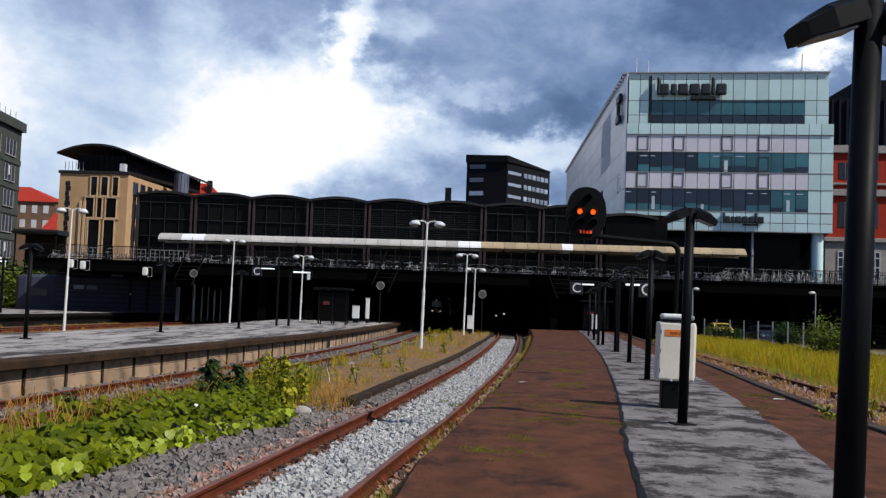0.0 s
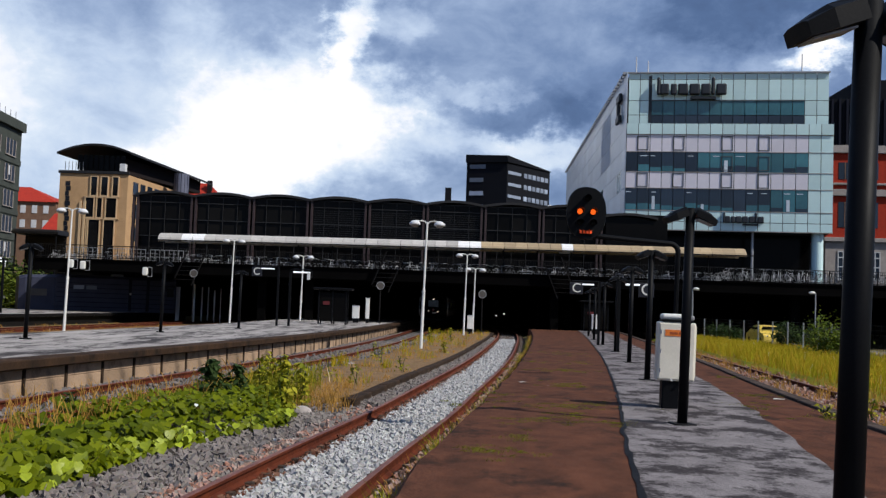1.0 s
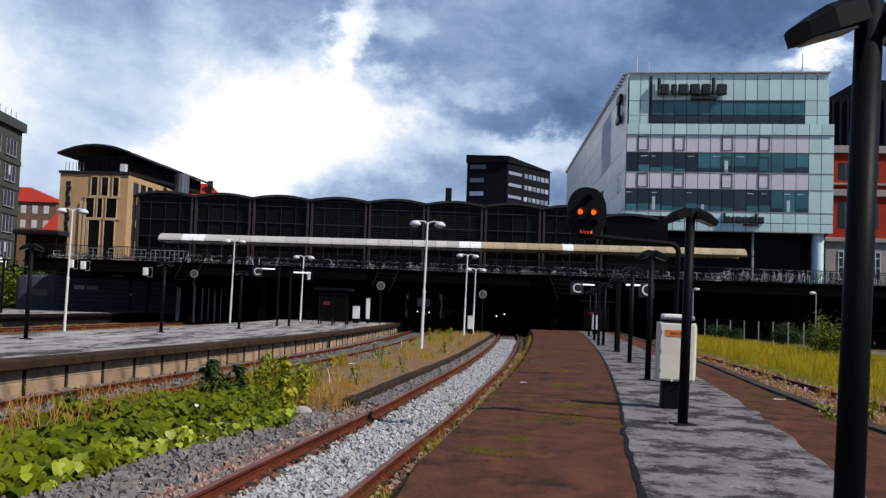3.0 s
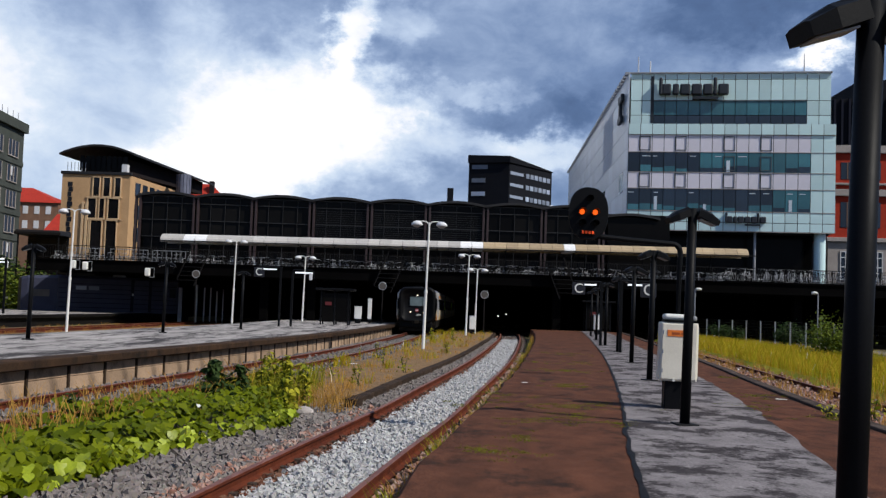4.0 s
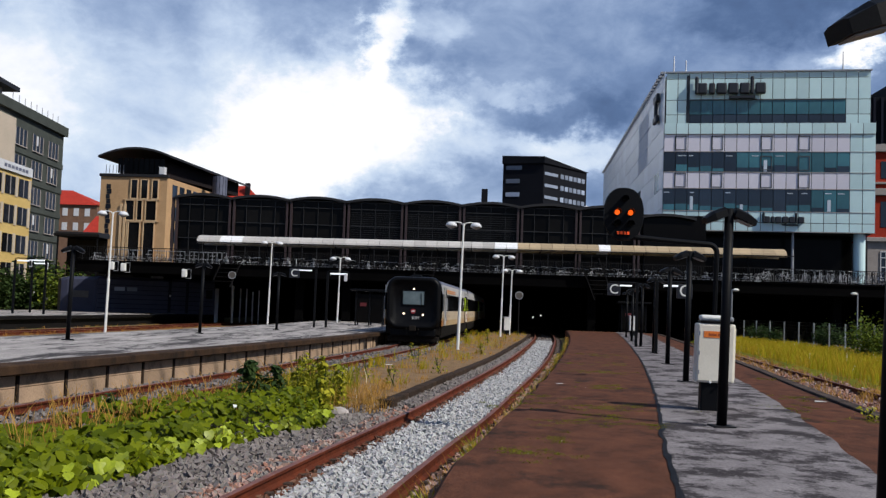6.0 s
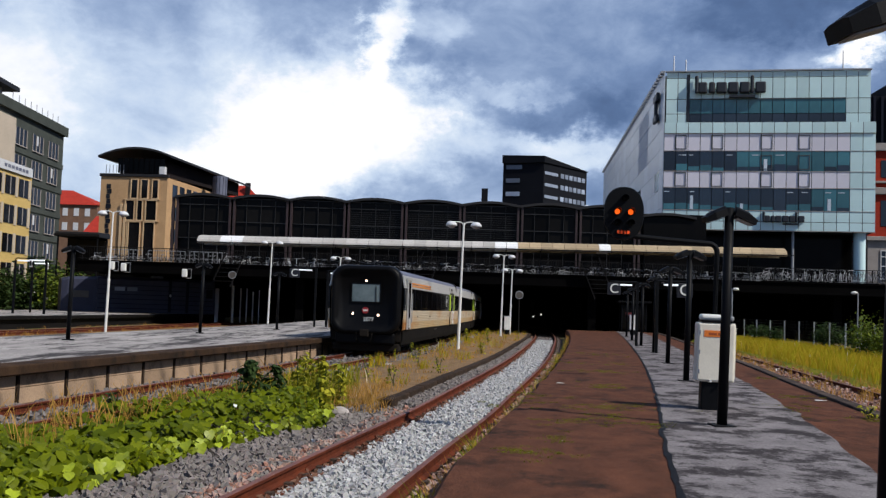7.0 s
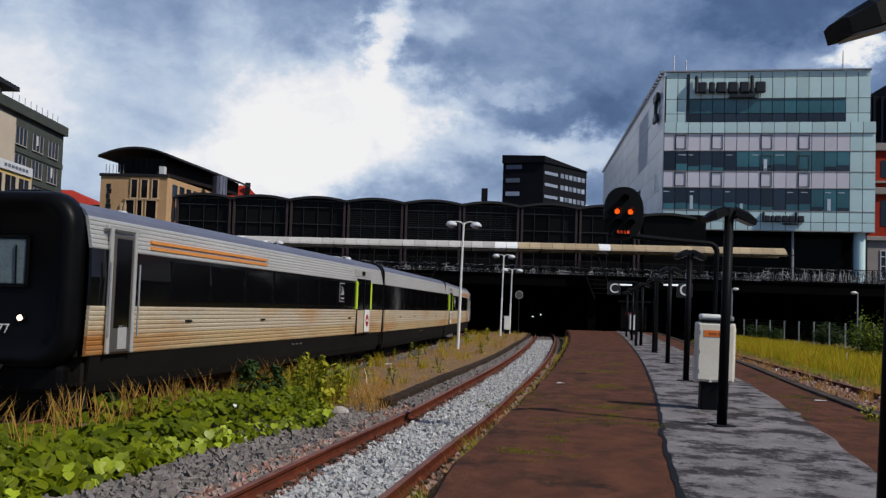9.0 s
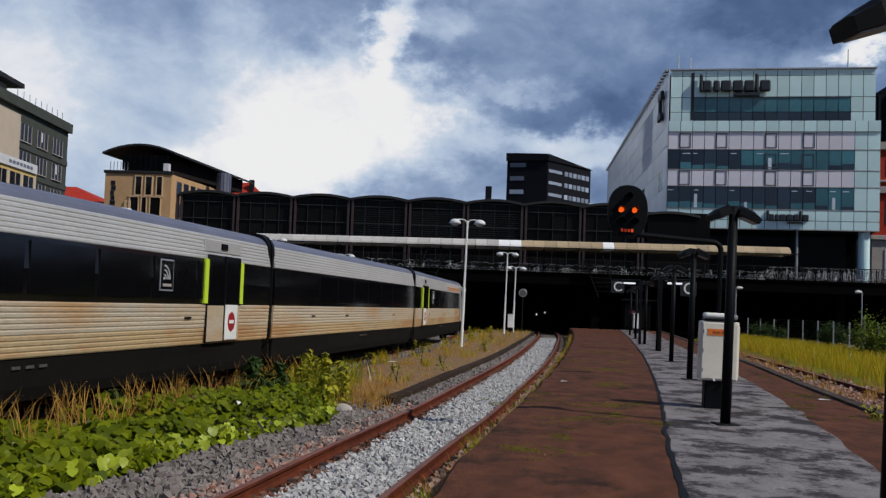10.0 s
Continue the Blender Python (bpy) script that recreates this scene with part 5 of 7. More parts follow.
def make_west_houses():
    o = thing("grey_green_building", "grey-green flat-roofed apartment block with window rows", "building", kind="structure")
    A, Bc = (-49.7, 88), (-52.2, 124)
    part("wall", prism(B(), [A, Bc, (-70, 125), (-68, 88)], 0, 21.2), M["olive"], o)
    part("cornice", prism(B(), [(-49.3, 87.6), (-51.8, 124.4), (-70, 125), (-68, 88)], 21.2, 22.3), M["olive"], o)
    part("penthouse", prism(B(), [(-53, 92), (-54.5, 112), (-66, 112), (-65, 92)], 22.3, 24.6), M["stone"], o)
    part("roof", prism(B(), [(-51.6, 90), (-53.4, 114), (-67, 114), (-66, 90)], 24.6, 25.1), M["roof_dark"], o)
    m, L = wall_frame(A, Bc)
    part("stair_bay", box(B(), 6.5, 19.5, -0.5, 0.1, 3, 20.4), M["cream"], o, "cream rendered wall bay", m=m)
    for i in range(3):
        for k in range(6):
            x, z = 20.6 + i * 5.1, 17.9 - k * 3.05
            w_ = part("window", box(B(), x, x + 3.4, -0.06, 0.04, z, z + 1.9), M["dwin"], o, m=m)
            bm = B()
            for dx in (0.0, 1.1, 2.2, 3.3):
                box(bm, x + dx, x + dx + 0.08, -0.12, -0.05, z, z + 1.9)
            box(bm, x, x + 3.4, -0.16, -0.05, z - 0.1, z)
            part("window_frame", bm, M["stone"], w_)
            if (i + 2 * k) % 3 == 1:
                part("curtain", box(B(), x + 1.25, x + 1.75, -0.09, -0.06, z + 0.7, z + 1.8), M["whiteish"], w_)
    for k in range(6):
        part("band", box(B(), 20, L, -0.10, 0.05, 17.0 - k * 3.05, 17.6 - k * 3.05), M["olive"], o, m=m)
    for i in range(9):
        part("railing_post", rod(B(), (21 + i * 1.8, 0.6, 22.3), (21 + i * 1.8, 0.6, 23.6), 0.04), M["steel"], o, m=m)

    y = thing("yellow_building", "yellow rendered building with dark windows and a white banner", "building", kind="structure")
    A, Bc = (-43.7, 74), (-45.1, 100)
    part("wall", prism(B(), [A, Bc, (-49.3, 100), (-48.5, 74)], 0, 14.0), M["yellow"], y)
    m, L = wall_frame(A, Bc)
    part("banner", box(B(), 8, L - 0.3, -0.18, -0.05, 13.05, 13.95, bevel=0.02), M["whiteish"], y, "white banner with unreadable writing", m=m)
    for k in range(7):
        part("writing", box(B(), L - 7.2 + k * 0.85, L - 6.6 + k * 0.85, -0.2, -0.185, 13.35, 13.65), M["roofedge"], y, m=m)
    for k in range(4):
        for i in range(7):
            x, z = L - 3.2 - i * 3.2, 10.9 - k * 2.75
            w_ = part("window", box(B(), x, x + 2.3, -0.05, 0.02, z, z + 1.75), M["dwin"], y, m=m)
            part("window_frame", box(B(), x + 2.4, x + 2.9, -0.09, 0.0, z - 0.1, z + 1.85), M["cream"], w_)
            part("mullion", box(B(), x + 1.1, x + 1.2, -0.08, -0.04, z, z + 1.75), M["stone"], w_)

    for name, x0, x1, yy, ze, zr, wl in (("red_roofed_house", -81, -74.7, 195, 19.4, 22.6, "brick"), ("red_roofed_house", -56.6, -66.5, 178, 12.8, 16.2, "brick")):
        h = thing(name, "brown brick house with a steep red tiled roof", "house", group="red-roofed houses", kind="structure")
        part("wall", box(B(), x0 - 14, x1, yy, yy + 12, 0, ze), M[wl], h)
        bm = B()
        V = [bm.verts.new(p) for p in ((x0 - 14, yy - 0.4, ze - 0.2), (x1 + 0.3, yy - 0.4, ze - 0.2), (max(x1 - 7.5, x0 - 13.5), yy + 6, zr), (x0 - 14, yy + 6, zr), (x0 - 14, yy + 12.4, ze - 0.2), (x1 + 0.3, yy + 12.4, ze - 0.2))]
        for f in ((0, 1, 2, 3), (3, 2, 5, 4), (1, 5, 2), (0, 3, 4), (0, 4, 5, 1)):
            bm.faces.new([V[i] for i in f])
        part("roof", bm, M["tiles"], h, "steep red tiled roof")
        for i in range(5 if x0 < -70 else 1):
            x = x1 - 2.4 - i * 2.2
            for z in (ze - 2.4, ze - 5.2):
                part("window", box(B(), x, x + 1.0, yy - 0.08, yy + 0.02, z, z + 1.5), M["whiteish"], h)
    h = thing("red_roofed_house", "distant house with red tiled roof and small chimney", "house", group="red-roofed houses", kind="structure")
    part("wall", box(B(), -56, -45, 205, 215, 0, 19.6), M["brick"], h)
    bm = B()
    V = [bm.verts.new(p) for p in ((-56, 204.6, 19.3), (-43, 204.6, 19.3), (-48.9, 210, 25.6), (-56, 210, 25.6), (-56, 215.4, 19.3), (-43, 215.4, 19.3))]
    for f in ((0, 1, 2, 3), (3, 2, 5, 4), (1, 5, 2), (0, 3, 4), (0, 4, 5, 1)):
        bm.faces.new([V[i] for i in f])
    part("roof", bm, M["tiles"], h, "red tiled roof")
    part("chimney", box(B(), -48.9, -48.0, 208, 209.0, 23.5, 26.0, bevel=0.05), M["wood_dark"], h)
    part("chimney", box(B(), -44.6, -43.6, 207, 208.0, 19, 21.9, bevel=0.05), M["wood_dark"], h)


make_glass_block()
make_tan_house()
make_tower()
make_red_house()
make_west_houses()
# ---- things on the platforms ----


def platform_lamp():
    p = thing("platform_lamp", "black platform lamp post with two sloping hoods", "lamp post", group="black platform lamps")
    part("pole", rod(B(), (0, 0, -0.05), (0, 0, 2.93), 0.068, 0.062, 32), M["black"], p, smooth=True)
    part("base_plate", box(B(), -0.15, 0.15, -0.15, 0.15, -0.02, 0.025, bevel=0.01), M["black"], p)
    for side in (-1, 1):
        bm = B()
        # tapered hood: deep at the post, thin at its outer lip
        sec = [(0.06, -0.04, 0.09, 0.11), (0.24, -0.05, 0.075, 0.14), (0.37, -0.05, 0.03, 0.12)]
        rings = []
        for x, lo, hi, w in sec:
            rings.append([bm.verts.new((x, y, z)) for y, z in ((-w, lo), (w, lo), (w, hi * 0.6), (w * 0.6, hi), (-w * 0.6, hi), (-w, hi * 0.6))])
        for u, v in zip(rings, rings[1:]):
            for i in range(6):
                bm.faces.new((u[i], u[(i + 1) % 6], v[(i + 1) % 6], v[i]))
        bm.faces.new(rings[0][::-1])
        bm.faces.new(rings[-1])
        bmesh.ops.transform(bm, matrix=pose(0, 0, 2.88, 0, 20, 0), verts=bm.verts)
        if side < 0:
            bmesh.ops.transform(bm, matrix=pose(0, 0, 0, 0, 0, 180), verts=bm.verts)
        hood = part("hood", bm, M["black"], p)
        bm = box(B(), 0.12, 0.34, -0.08, 0.08, -0.062, -0.052)
        bmesh.ops.transform(bm, matrix=pose(0, 0, 2.88, 0, 20, 0), verts=bm.verts)
        if side < 0:
            bmesh.ops.transform(bm, matrix=pose(0, 0, 0, 0, 0, 180), verts=bm.verts)
        part("diffuser", bm, M["steel"], hood)
        part("arm", rod(B(), (0, 0, 2.83), (side * 0.14, 0, 2.83), 0.03), M["black"], p)
    return p


def white_lamp(h):
    p = thing("street_lamp", "tall white lamp post with two round hanging heads", "street lamp", group="white twin lamp posts")
    part("pole", rod(B(), (0, 0, -0.1), (0, 0, h * 0.45), 0.075, 0.065, 12), M["white"], p)
    part("upper_pole", rod(B(), (0, 0, h * 0.45), (0, 0, h), 0.05, 0.045, 12), M["white"], p)
    part("collar", rod(B(), (0, 0, h * 0.44), (0, 0, h * 0.46), 0.085, 0.07, 12), M["white"], p)
    for side in (-1, 1):
        part("arm", pipe(B(), [(0, 0, h - 0.12), (side * 0.12, 0, h + 0.02), (side * 0.3, 0, h + 0.05), (side * 0.52, 0, h + 0.03)], 0.028), M["white"], p)
        bm = B()
        prof = [(0.06, 0.06), (0.16, 0.03), (0.25, -0.06), (0.27, -0.15), (0.24, -0.16)]
        rings = [[bm.verts.new((side * 0.58 + r * math.cos(k * math.tau / 16), r * math.sin(k * math.tau / 16), h + z)) for k in range(16)] for r, z in prof]
        for u, v in zip(rings, rings[1:]):
            for k in range(16):
                bm.faces.new((u[k], u[(k + 1) % 16], v[(k + 1) % 16], v[k]))
        bm.faces.new(rings[0])
        hood = part("hood", bm, M["whiteish"], p, "pale grey round lamp hood", smooth=True)
        part("globe", ball(B(), (side * 0.58, 0, h - 0.15), 0.2, (1, 1, 0.55)), M["steel"], hood)
    return p


def make_lamps():
    first = platform_lamp()
    spots = [(1.83, 4.6, 0.0, 1.9), (3.3, 13.8, 0, 1.1), (4.69, 23.0, 0, 0.8), (5.78, 31.1, 0, 0.8), (6.82, 39.6, 0, 0.8), (7.62, 47.7, 0, 0.8), (8.6, 57, 0, 0.5), (9.6, 66, 0, 0.5), (-12.74, 31.4, 0.08, 0.6), (-11.53, 42.1, 0.08, 0.8), (-10.2, 51.6, 0.08, 0.6)]
    for i, (x, y, z, lean) in enumerate(spots):
        m = pose(x, y, z, 0, lean, 7)
        if i == 0:
            first.matrix_basis = m
        else:
            copy_thing(first, m)
    tall = white_lamp(5.9)
    tall.matrix_basis = pose(-0.87, 47.6, -0.43, 0, 0.9, 0)
    copy_thing(tall, pose(1.72, 75, -0.43, 0, 0.9, 6))
    low = white_lamp(5.1)
    low.matrix_basis = pose(2.55, 80.5, -0.43, 0, 0.9, 0)
    high = white_lamp(6.65)
    high.matrix_basis = pose(-19.9, 54, -0.62, 0, 0.8, 0)
    copy_thing(high, pose(-15.8, 76.4, -0.62, 0, 0.8, 0))
    low2 = copy_thing(low, pose(-11.0, 79.8, 0.06, 0, 0.8, 0))
    # small street lamps near the fence
    for i, (x, y, side) in enumerate(((20.0, 81, -1), (29.6, 80.5, 1))):
        s = thing("street_lamp", "slim grey post with one small lamp head", "street lamp", pose(x, y, -0.4), group="slim lamps by the fence")
        part("pole", rod(B(), (0, 0, -0.2), (0, 0, 4.1), 0.05), M["steel"], s)
        part("head", ball(B(), (-side * 0.28, 0, 4.1), 0.2, (1.3, 1, 0.6)), M["white"], s)
        part("arm", rod(B(), (0, 0, 4.08), (-side * 0.3, 0, 4.12), 0.03), M["steel"], s)


def make_control_box():
    c = thing("control_cabinet", "cream trackside cabinet with orange label on a black plinth", "cabinet", pose(3.72, 16.2, 0, 0, 1.0, -5))
    part("plinth", box(B(), -0.20, 0.22, -0.16, 0.16, -0.03, 0.44, bevel=0.02), M["black"], c)
    body = part("body", box(B(), -0.29, 0.29, -0.19, 0.19, 0.44, 1.36, bevel=0.025), M["beige"], c)
    part("door", box(B(), -0.265, 0.265, -0.205, -0.188, 0.47, 1.33, bevel=0.006), M["beige"], body)
    part("side_panel", box(B(), 0.288, 0.302, -0.16, 0.16, 0.5, 1.3, bevel=0.004), M["beige"], body)
    part("lid", box(B(), -0.24, 0.24, -0.2, 0.2, 1.36, 1.40, bevel=0.012), M["black"], c)
    part("cap", box(B(), -0.24, 0.16, -0.15, 0.15, 1.40, 1.49, bevel=0.035), M["white"], c, "white cap on top")
    part("cap", box(B(), 0.19, 0.27, -0.13, 0.13, 1.40, 1.47, bevel=0.02), M["steel"], c)
    lab = part("label", box(B(), -0.19, 0.19, -0.212, -0.205, 1.14, 1.24), M["orange"], c, "orange sticker with unreadable print")
    for x0, x1 in ((-0.12, 0.0), (0.02, 0.10)):
        part("print", box(B(), x0, x1, -0.215, -0.212, 1.17, 1.205), M["darkred"], lab)
    for z in (0.6, 0.9, 1.2):
        part("hinge", rod(B(), (-0.25, -0.21, z - 0.03), (-0.25, -0.21, z + 0.03), 0.012), M["steel"], c)
    part("bolt", rod(B(), (-0.07, -0.2, 0.455), (-0.07, -0.23, 0.455), 0.02), M["white"], c)
    part("bolt", rod(B(), (0.1, -0.2, 0.455), (0.1, -0.23, 0.455), 0.02), M["white"], c)


def make_signal():
    s = thing("railway_signal", "black railway signal with two lit amber lamps on a bent post", "railway signal", pose(3.80, 16.95, 0.07, 0, 0.8, 0))
    curve = [(0.09, 0, 0.0), (0.09, 0, 2.45)] + [(-0.05 + 0.14 * math.cos(a), 0, 2.45 + 0.14 * math.sin(a)) for a in np.linspace(0.2, math.pi / 2, 6)] + [(-0.7, 0, 2.62), (-1.35, 0, 2.66)]
    part("post", pipe(B(), curve, 0.045, 10), M["black"], s)
    part("footing", box(B(), -0.05, 0.23, -0.14, 0.14, -0.075, 0.04, bevel=0.01), M["black"], s)
    bm = B()
    n = 32
    rim = [(0.325 * math.copysign(abs(math.cos(a)) ** 0.85, math.cos(a)), 0.43 * math.copysign(abs(math.sin(a)) ** 0.85, math.sin(a))) for a in np.linspace(0, math.tau, n + 1)[:-1]]
    f = [bm.verts.new((-1.47 + x, -0.06, 3.03 + z)) for x, z in rim]
    g = [bm.verts.new((-1.47 + x * 1.03, -0.02, 3.03 + z * 1.03)) for x, z in rim]
    h = [bm.verts.new((-1.47 + x * 0.9, 0.12, 3.03 + z * 0.9)) for x, z in rim]
    bm.faces.new(f)
    bm.faces.new(h[::-1])
    for i in range(n):
        j = (i + 1) % n
        bm.faces.new((f[i], g[i], g[j], f[j]))
        bm.faces.new((g[i], h[i], h[j], g[j]))
    board = part("backboard", bm, M["black"], s, "oval black board")
    for x, z, lit in ((-0.115, 0.02, 1), (0.105, 0.02, 1), (0.0, 0.24, 0), (-0.115, -0.17, 0), (0.105, -0.17, 0)):
        r = 0.047
        hood = B()
        pipe(hood, [(-1.47 + x, -0.07, 3.03 + z), (-1.47 + x, -0.075, 3.03 + z)], r + 0.012, 14)
        ring = []
        for k in range(11):
            a = math.pi * (k / 10) - 0.25 + 0.05 * k
            ring.append((-1.47 + x + (r + 0.012) * math.cos(a), 3.03 + z + (r + 0.012) * math.sin(a)))
        v0 = [hood.verts.new((px, -0.07, pz)) for px, pz in ring]
        v1 = [hood.verts.new((px, -0.22, pz)) for px, pz in ring]
        for k in range(10):
            hood.faces.new((v0[k], v0[k + 1], v1[k + 1], v1[k]))
        part("hood", hood, M["black"], board)
        part("lens", ball(B(), (-1.47 + x, -0.085, 3.03 + z), r if lit else r * 0.9, (1, 0.35, 1)), M["amber"] if lit else M["dglass"], board, "glowing amber lens" if lit else "dark unlit lens")
    disp = part("display", box(B(), -1.59, -1.35, -0.085, -0.06, 2.665, 2.755, bevel=0.006), M["black"], board)
    for k in range(4):
        part("digit", box(B(), -1.575 + k * 0.055, -1.538 + k * 0.055, -0.092, -0.085, 2.685, 2.735), M["amber_dim"], disp, "dim amber mark")
    part("bracket", box(B(), -1.55, -1.3, 0.06, 0.16, 2.6, 2.72, bevel=0.01), M["black"], s)


def make_signs():
    def letter_sign(x, y, z, pole_x, group_label, base):
        s = thing("platform_sign", "dark blue platform sign with a white letter on a steel arm", "sign", pose(pole_x, y, base), group="platform letter signs")
        side = 1 if x > pole_x else -1
        w = abs(x - pole_x)
        part("post", box(B(), -0.06, 0.06, -0.06, 0.06, -0.05, z + 0.35, bevel=0.01), M["black"], s)
        part("arm", pipe(B(), [(0, 0, z + 0.1), (0, 0, z + 0.28), (side * 0.08, 0, z + 0.34), (side * (w + 0.2), 0, z + 0.34)], 0.035), M["black"], s)
        part("tube_light", box(B(), min(side * 0.25, side * (w - 0.25)), max(side * 0.25, side * (w - 0.25)), -0.06, 0.06, z + 0.16, z + 0.23, bevel=0.015), M["tube"], s, "pale fluorescent tube light")
        pl = part("panel", box(B(), side * w - 0.3, side * w + 0.3, -0.05, 0.05, z - 0.28, z + 0.28, bevel=0.02), M["navy"], s)
        lettering("C", 0.62, 0.012, M["white"], pl, pose(side * w, -0.065, z, 90, 0, 0), "letter", "white letter C")

    letter_sign(6.28, 47.4, 2.6, 7.35, "a", 0)
    letter_sign(7.9, 39.3, 2.42, 6.85, "b", 0)
    letter_sign(-11.05, 60.7, 3.2, -9.75, "c", 0.06)
    # more roof-arm lamps of the platform across
    for x, y, z, side in ((-9.2, 61.8, 3.3, 1), (-32.4, 70, 3.75, 1), (-30.2, 70, 3.8, -1), (-33.4, 75, 3.75, 1)):
        s = thing("platform_lamp", "dark post with a white strip lamp on an arm", "lamp post", pose(x, y, 0.05), group="strip lamps on posts")
        part("post", box(B(), -0.07, 0.07, -0.07, 0.07, -0.1, z, bevel=0.01), M["black"], s)
        part("arm", pipe(B(), [(0, 0, z - 0.1), (0, 0, z + 0.1), (side * 0.1, 0, z + 0.16), (side * 1.15, 0, z + 0.16), (side * 1.3, 0, z + 0.05), (side * 1.3, 0, z - 0.3)], 0.035), M["black"], s)
        part("tube_light", box(B(), min(0.15 * side, 1.2 * side), max(0.15 * side, 1.2 * side), -0.06, 0.06, z - 0.06, z + 0.03, bevel=0.015), M["tube"], s, "white strip light")
        part("end_cap", box(B(), side * 1.1 - 0.09, side * 1.1 + 0.09, -0.07, 0.07, z - 0.45, z + 0.0, bevel=0.02), M["whiteish"], s)


def small_cabinet(x, y, z, h=1.0, w=0.5, rz=0):
    c = thing("equipment_cabinet", "small white equipment cabinet on a dark foot", "cabinet", pose(x, y, z, 0, 0, rz), group="small white cabinets")
    part("foot", box(B(), -w * 0.4, w * 0.4, -0.15, 0.15, -0.05, 0.35, bevel=0.02), M["black"], c)
    part("body", box(B(), -w / 2, w / 2, -0.2, 0.2, 0.35, 0.35 + h, bevel=0.03), M["white"], c)
    part("lid", box(B(), -w / 2 - 0.03, w / 2 + 0.03, -0.23, 0.23, 0.35 + h, 0.40 + h, bevel=0.015), M["whiteish"], c)


def make_shelter(x, y, z, w, label):
    s = thing("platform_shelter", label, "shelter", pose(x, y, z), group="platform shelters")
    for dx in (-w / 2, 0, w / 2):
        for dy in (-0.7, 0.7):
            part("post", box(B(), dx - 0.05, dx + 0.05, dy - 0.05, dy + 0.05, -0.05, 2.4, bevel=0.008), M["black"], s)
    part("roof", box(B(), -w / 2 - 0.4, w / 2 + 0.4, -1.0, 1.0, 2.4, 2.55, bevel=0.03), M["black"], s)
    for dx in (-w / 4, w / 4):
        part("pane", box(B(), dx - w / 4 + 0.08, dx + w / 4 - 0.08, 0.68, 0.70, 0.2, 2.2), M["dglass"], s)
        part("pane", box(B(), dx - w / 4 + 0.08, dx + w / 4 - 0.08, -0.72, -0.70, 0.2, 2.2), M["dglass"], s)
    part("sign_band", box(B(), -w / 2 + 0.3, -0.2, -0.76, -0.74, 1.35, 1.6), M["darkred_sign"], s, "dark red band")
    part("bench", box(B(), -w / 2 + 0.3, w / 2 - 0.3, 0.1, 0.5, 0.42, 0.48, bevel=0.01), M["black"], s)


def make_shed():
    """Dark blue ribbed metal shed with a cab-like end, standing askew on the far platform."""
    L, H, D = 13.6, 3.2, 3.0
    s = thing("service_shed", "dark blue ribbed metal shed standing on the far platform", "shed", pose(-31.5, 93.2, 0.1, 0, 0, -61.7))
    bm = B()
    prof = [(-D / 2, 0.0), (D / 2, 0.0), (D / 2, H - 0.25), (D / 2 - 0.25, H), (-D / 2 + 0.25, H), (-D / 2, H - 0.25)]
    loft(bm, [[(x, y, z) for x, z in prof] for y in (-L / 2 + 3.0, L / 2)])
    part("body", bm, M["shedblue"], s)
    bm = B()
    loft(bm, [[(x * k, y, z * h) for x, z in prof] for y, k, h in ((-L / 2, 0.80, 0.90), (-L / 2 + 0.5, 0.93, 0.955), (-L / 2 + 2.98, 0.985, 0.985))])
    part("front_end", bm, M["shedblue"], s)
    for z in np.arange(0.35, 2.8, 0.42):
        part("side_rib", box(B(), D / 2 - 0.01, D / 2 + 0.03, -L / 2 + 3.1, L / 2 - 0.05, z, z + 0.05), M["bluewagon"], s)
    part("end_window", box(B(), D / 2 - 0.06, D / 2 + 0.01, -L / 2 + 0.9, -L / 2 + 2.3, 1.25, 1.85, bevel=0.01), M["door_grey"], s, "dull grey end window")
    for y0 in (-L / 2 + 4.5, -L / 2 + 5.6):
        part("window", box(B(), D / 2 + 0.0, D / 2 + 0.04, y0, y0 + 0.9, 1.95, 2.3, bevel=0.01), M["towerwin"], s, "small pale window")
    for y0 in (L / 2 - 4.3, L / 2 - 2.7):
        part("door", box(B(), D / 2 - 0.01, D / 2 + 0.05, y0, y0 + 0.28, 0.1, 3.0, bevel=0.02), M["bluewagon"], s, "dark door slot")
    part("handle", box(B(), D / 2 + 0.03, D / 2 + 0.09, L / 2 - 4.2, L / 2 - 4.05, 1.55, 1.75), M["steel"], s)
    part("window", box(B(), D / 2 + 0.0, D / 2 + 0.04, L / 2 - 0.8, L / 2 - 0.2, 1.5, 2.3, bevel=0.01), M["dglass"], s)
    part("roof_box", box(B(), -0.5, 0.5, 1.2, 2.2, H - 0.02, H + 0.22, bevel=0.04), M["steel"], s, "grey roof box")


def make_entrance_canopy():
    c = thing("entrance_canopy", "flat dark canopy on posts beside the bridge end", "canopy", pose(-40.3, 101.5, -0.75))
    part("roof", box(B(), -2.1, 2.3, -1.6, 1.6, 8.1, 8.6, bevel=0.06), M["roof_dark"], c)
    part("fascia", box(B(), -2.2, 2.4, -1.7, -1.6, 8.15, 8.4, bevel=0.02), M["iron"], c)
    for x in (-1.9, 2.1):
        for y in (-1.3, 1.3):
            part("post", rod(B(), (x, y, -0.02), (x, y, 8.12), 0.09), M["black"], c)
    part("screen", box(B(), -1.8, 2.0, 1.25, 1.32, 4.4, 8.1), M["dglass"], c, "dark glass screen")


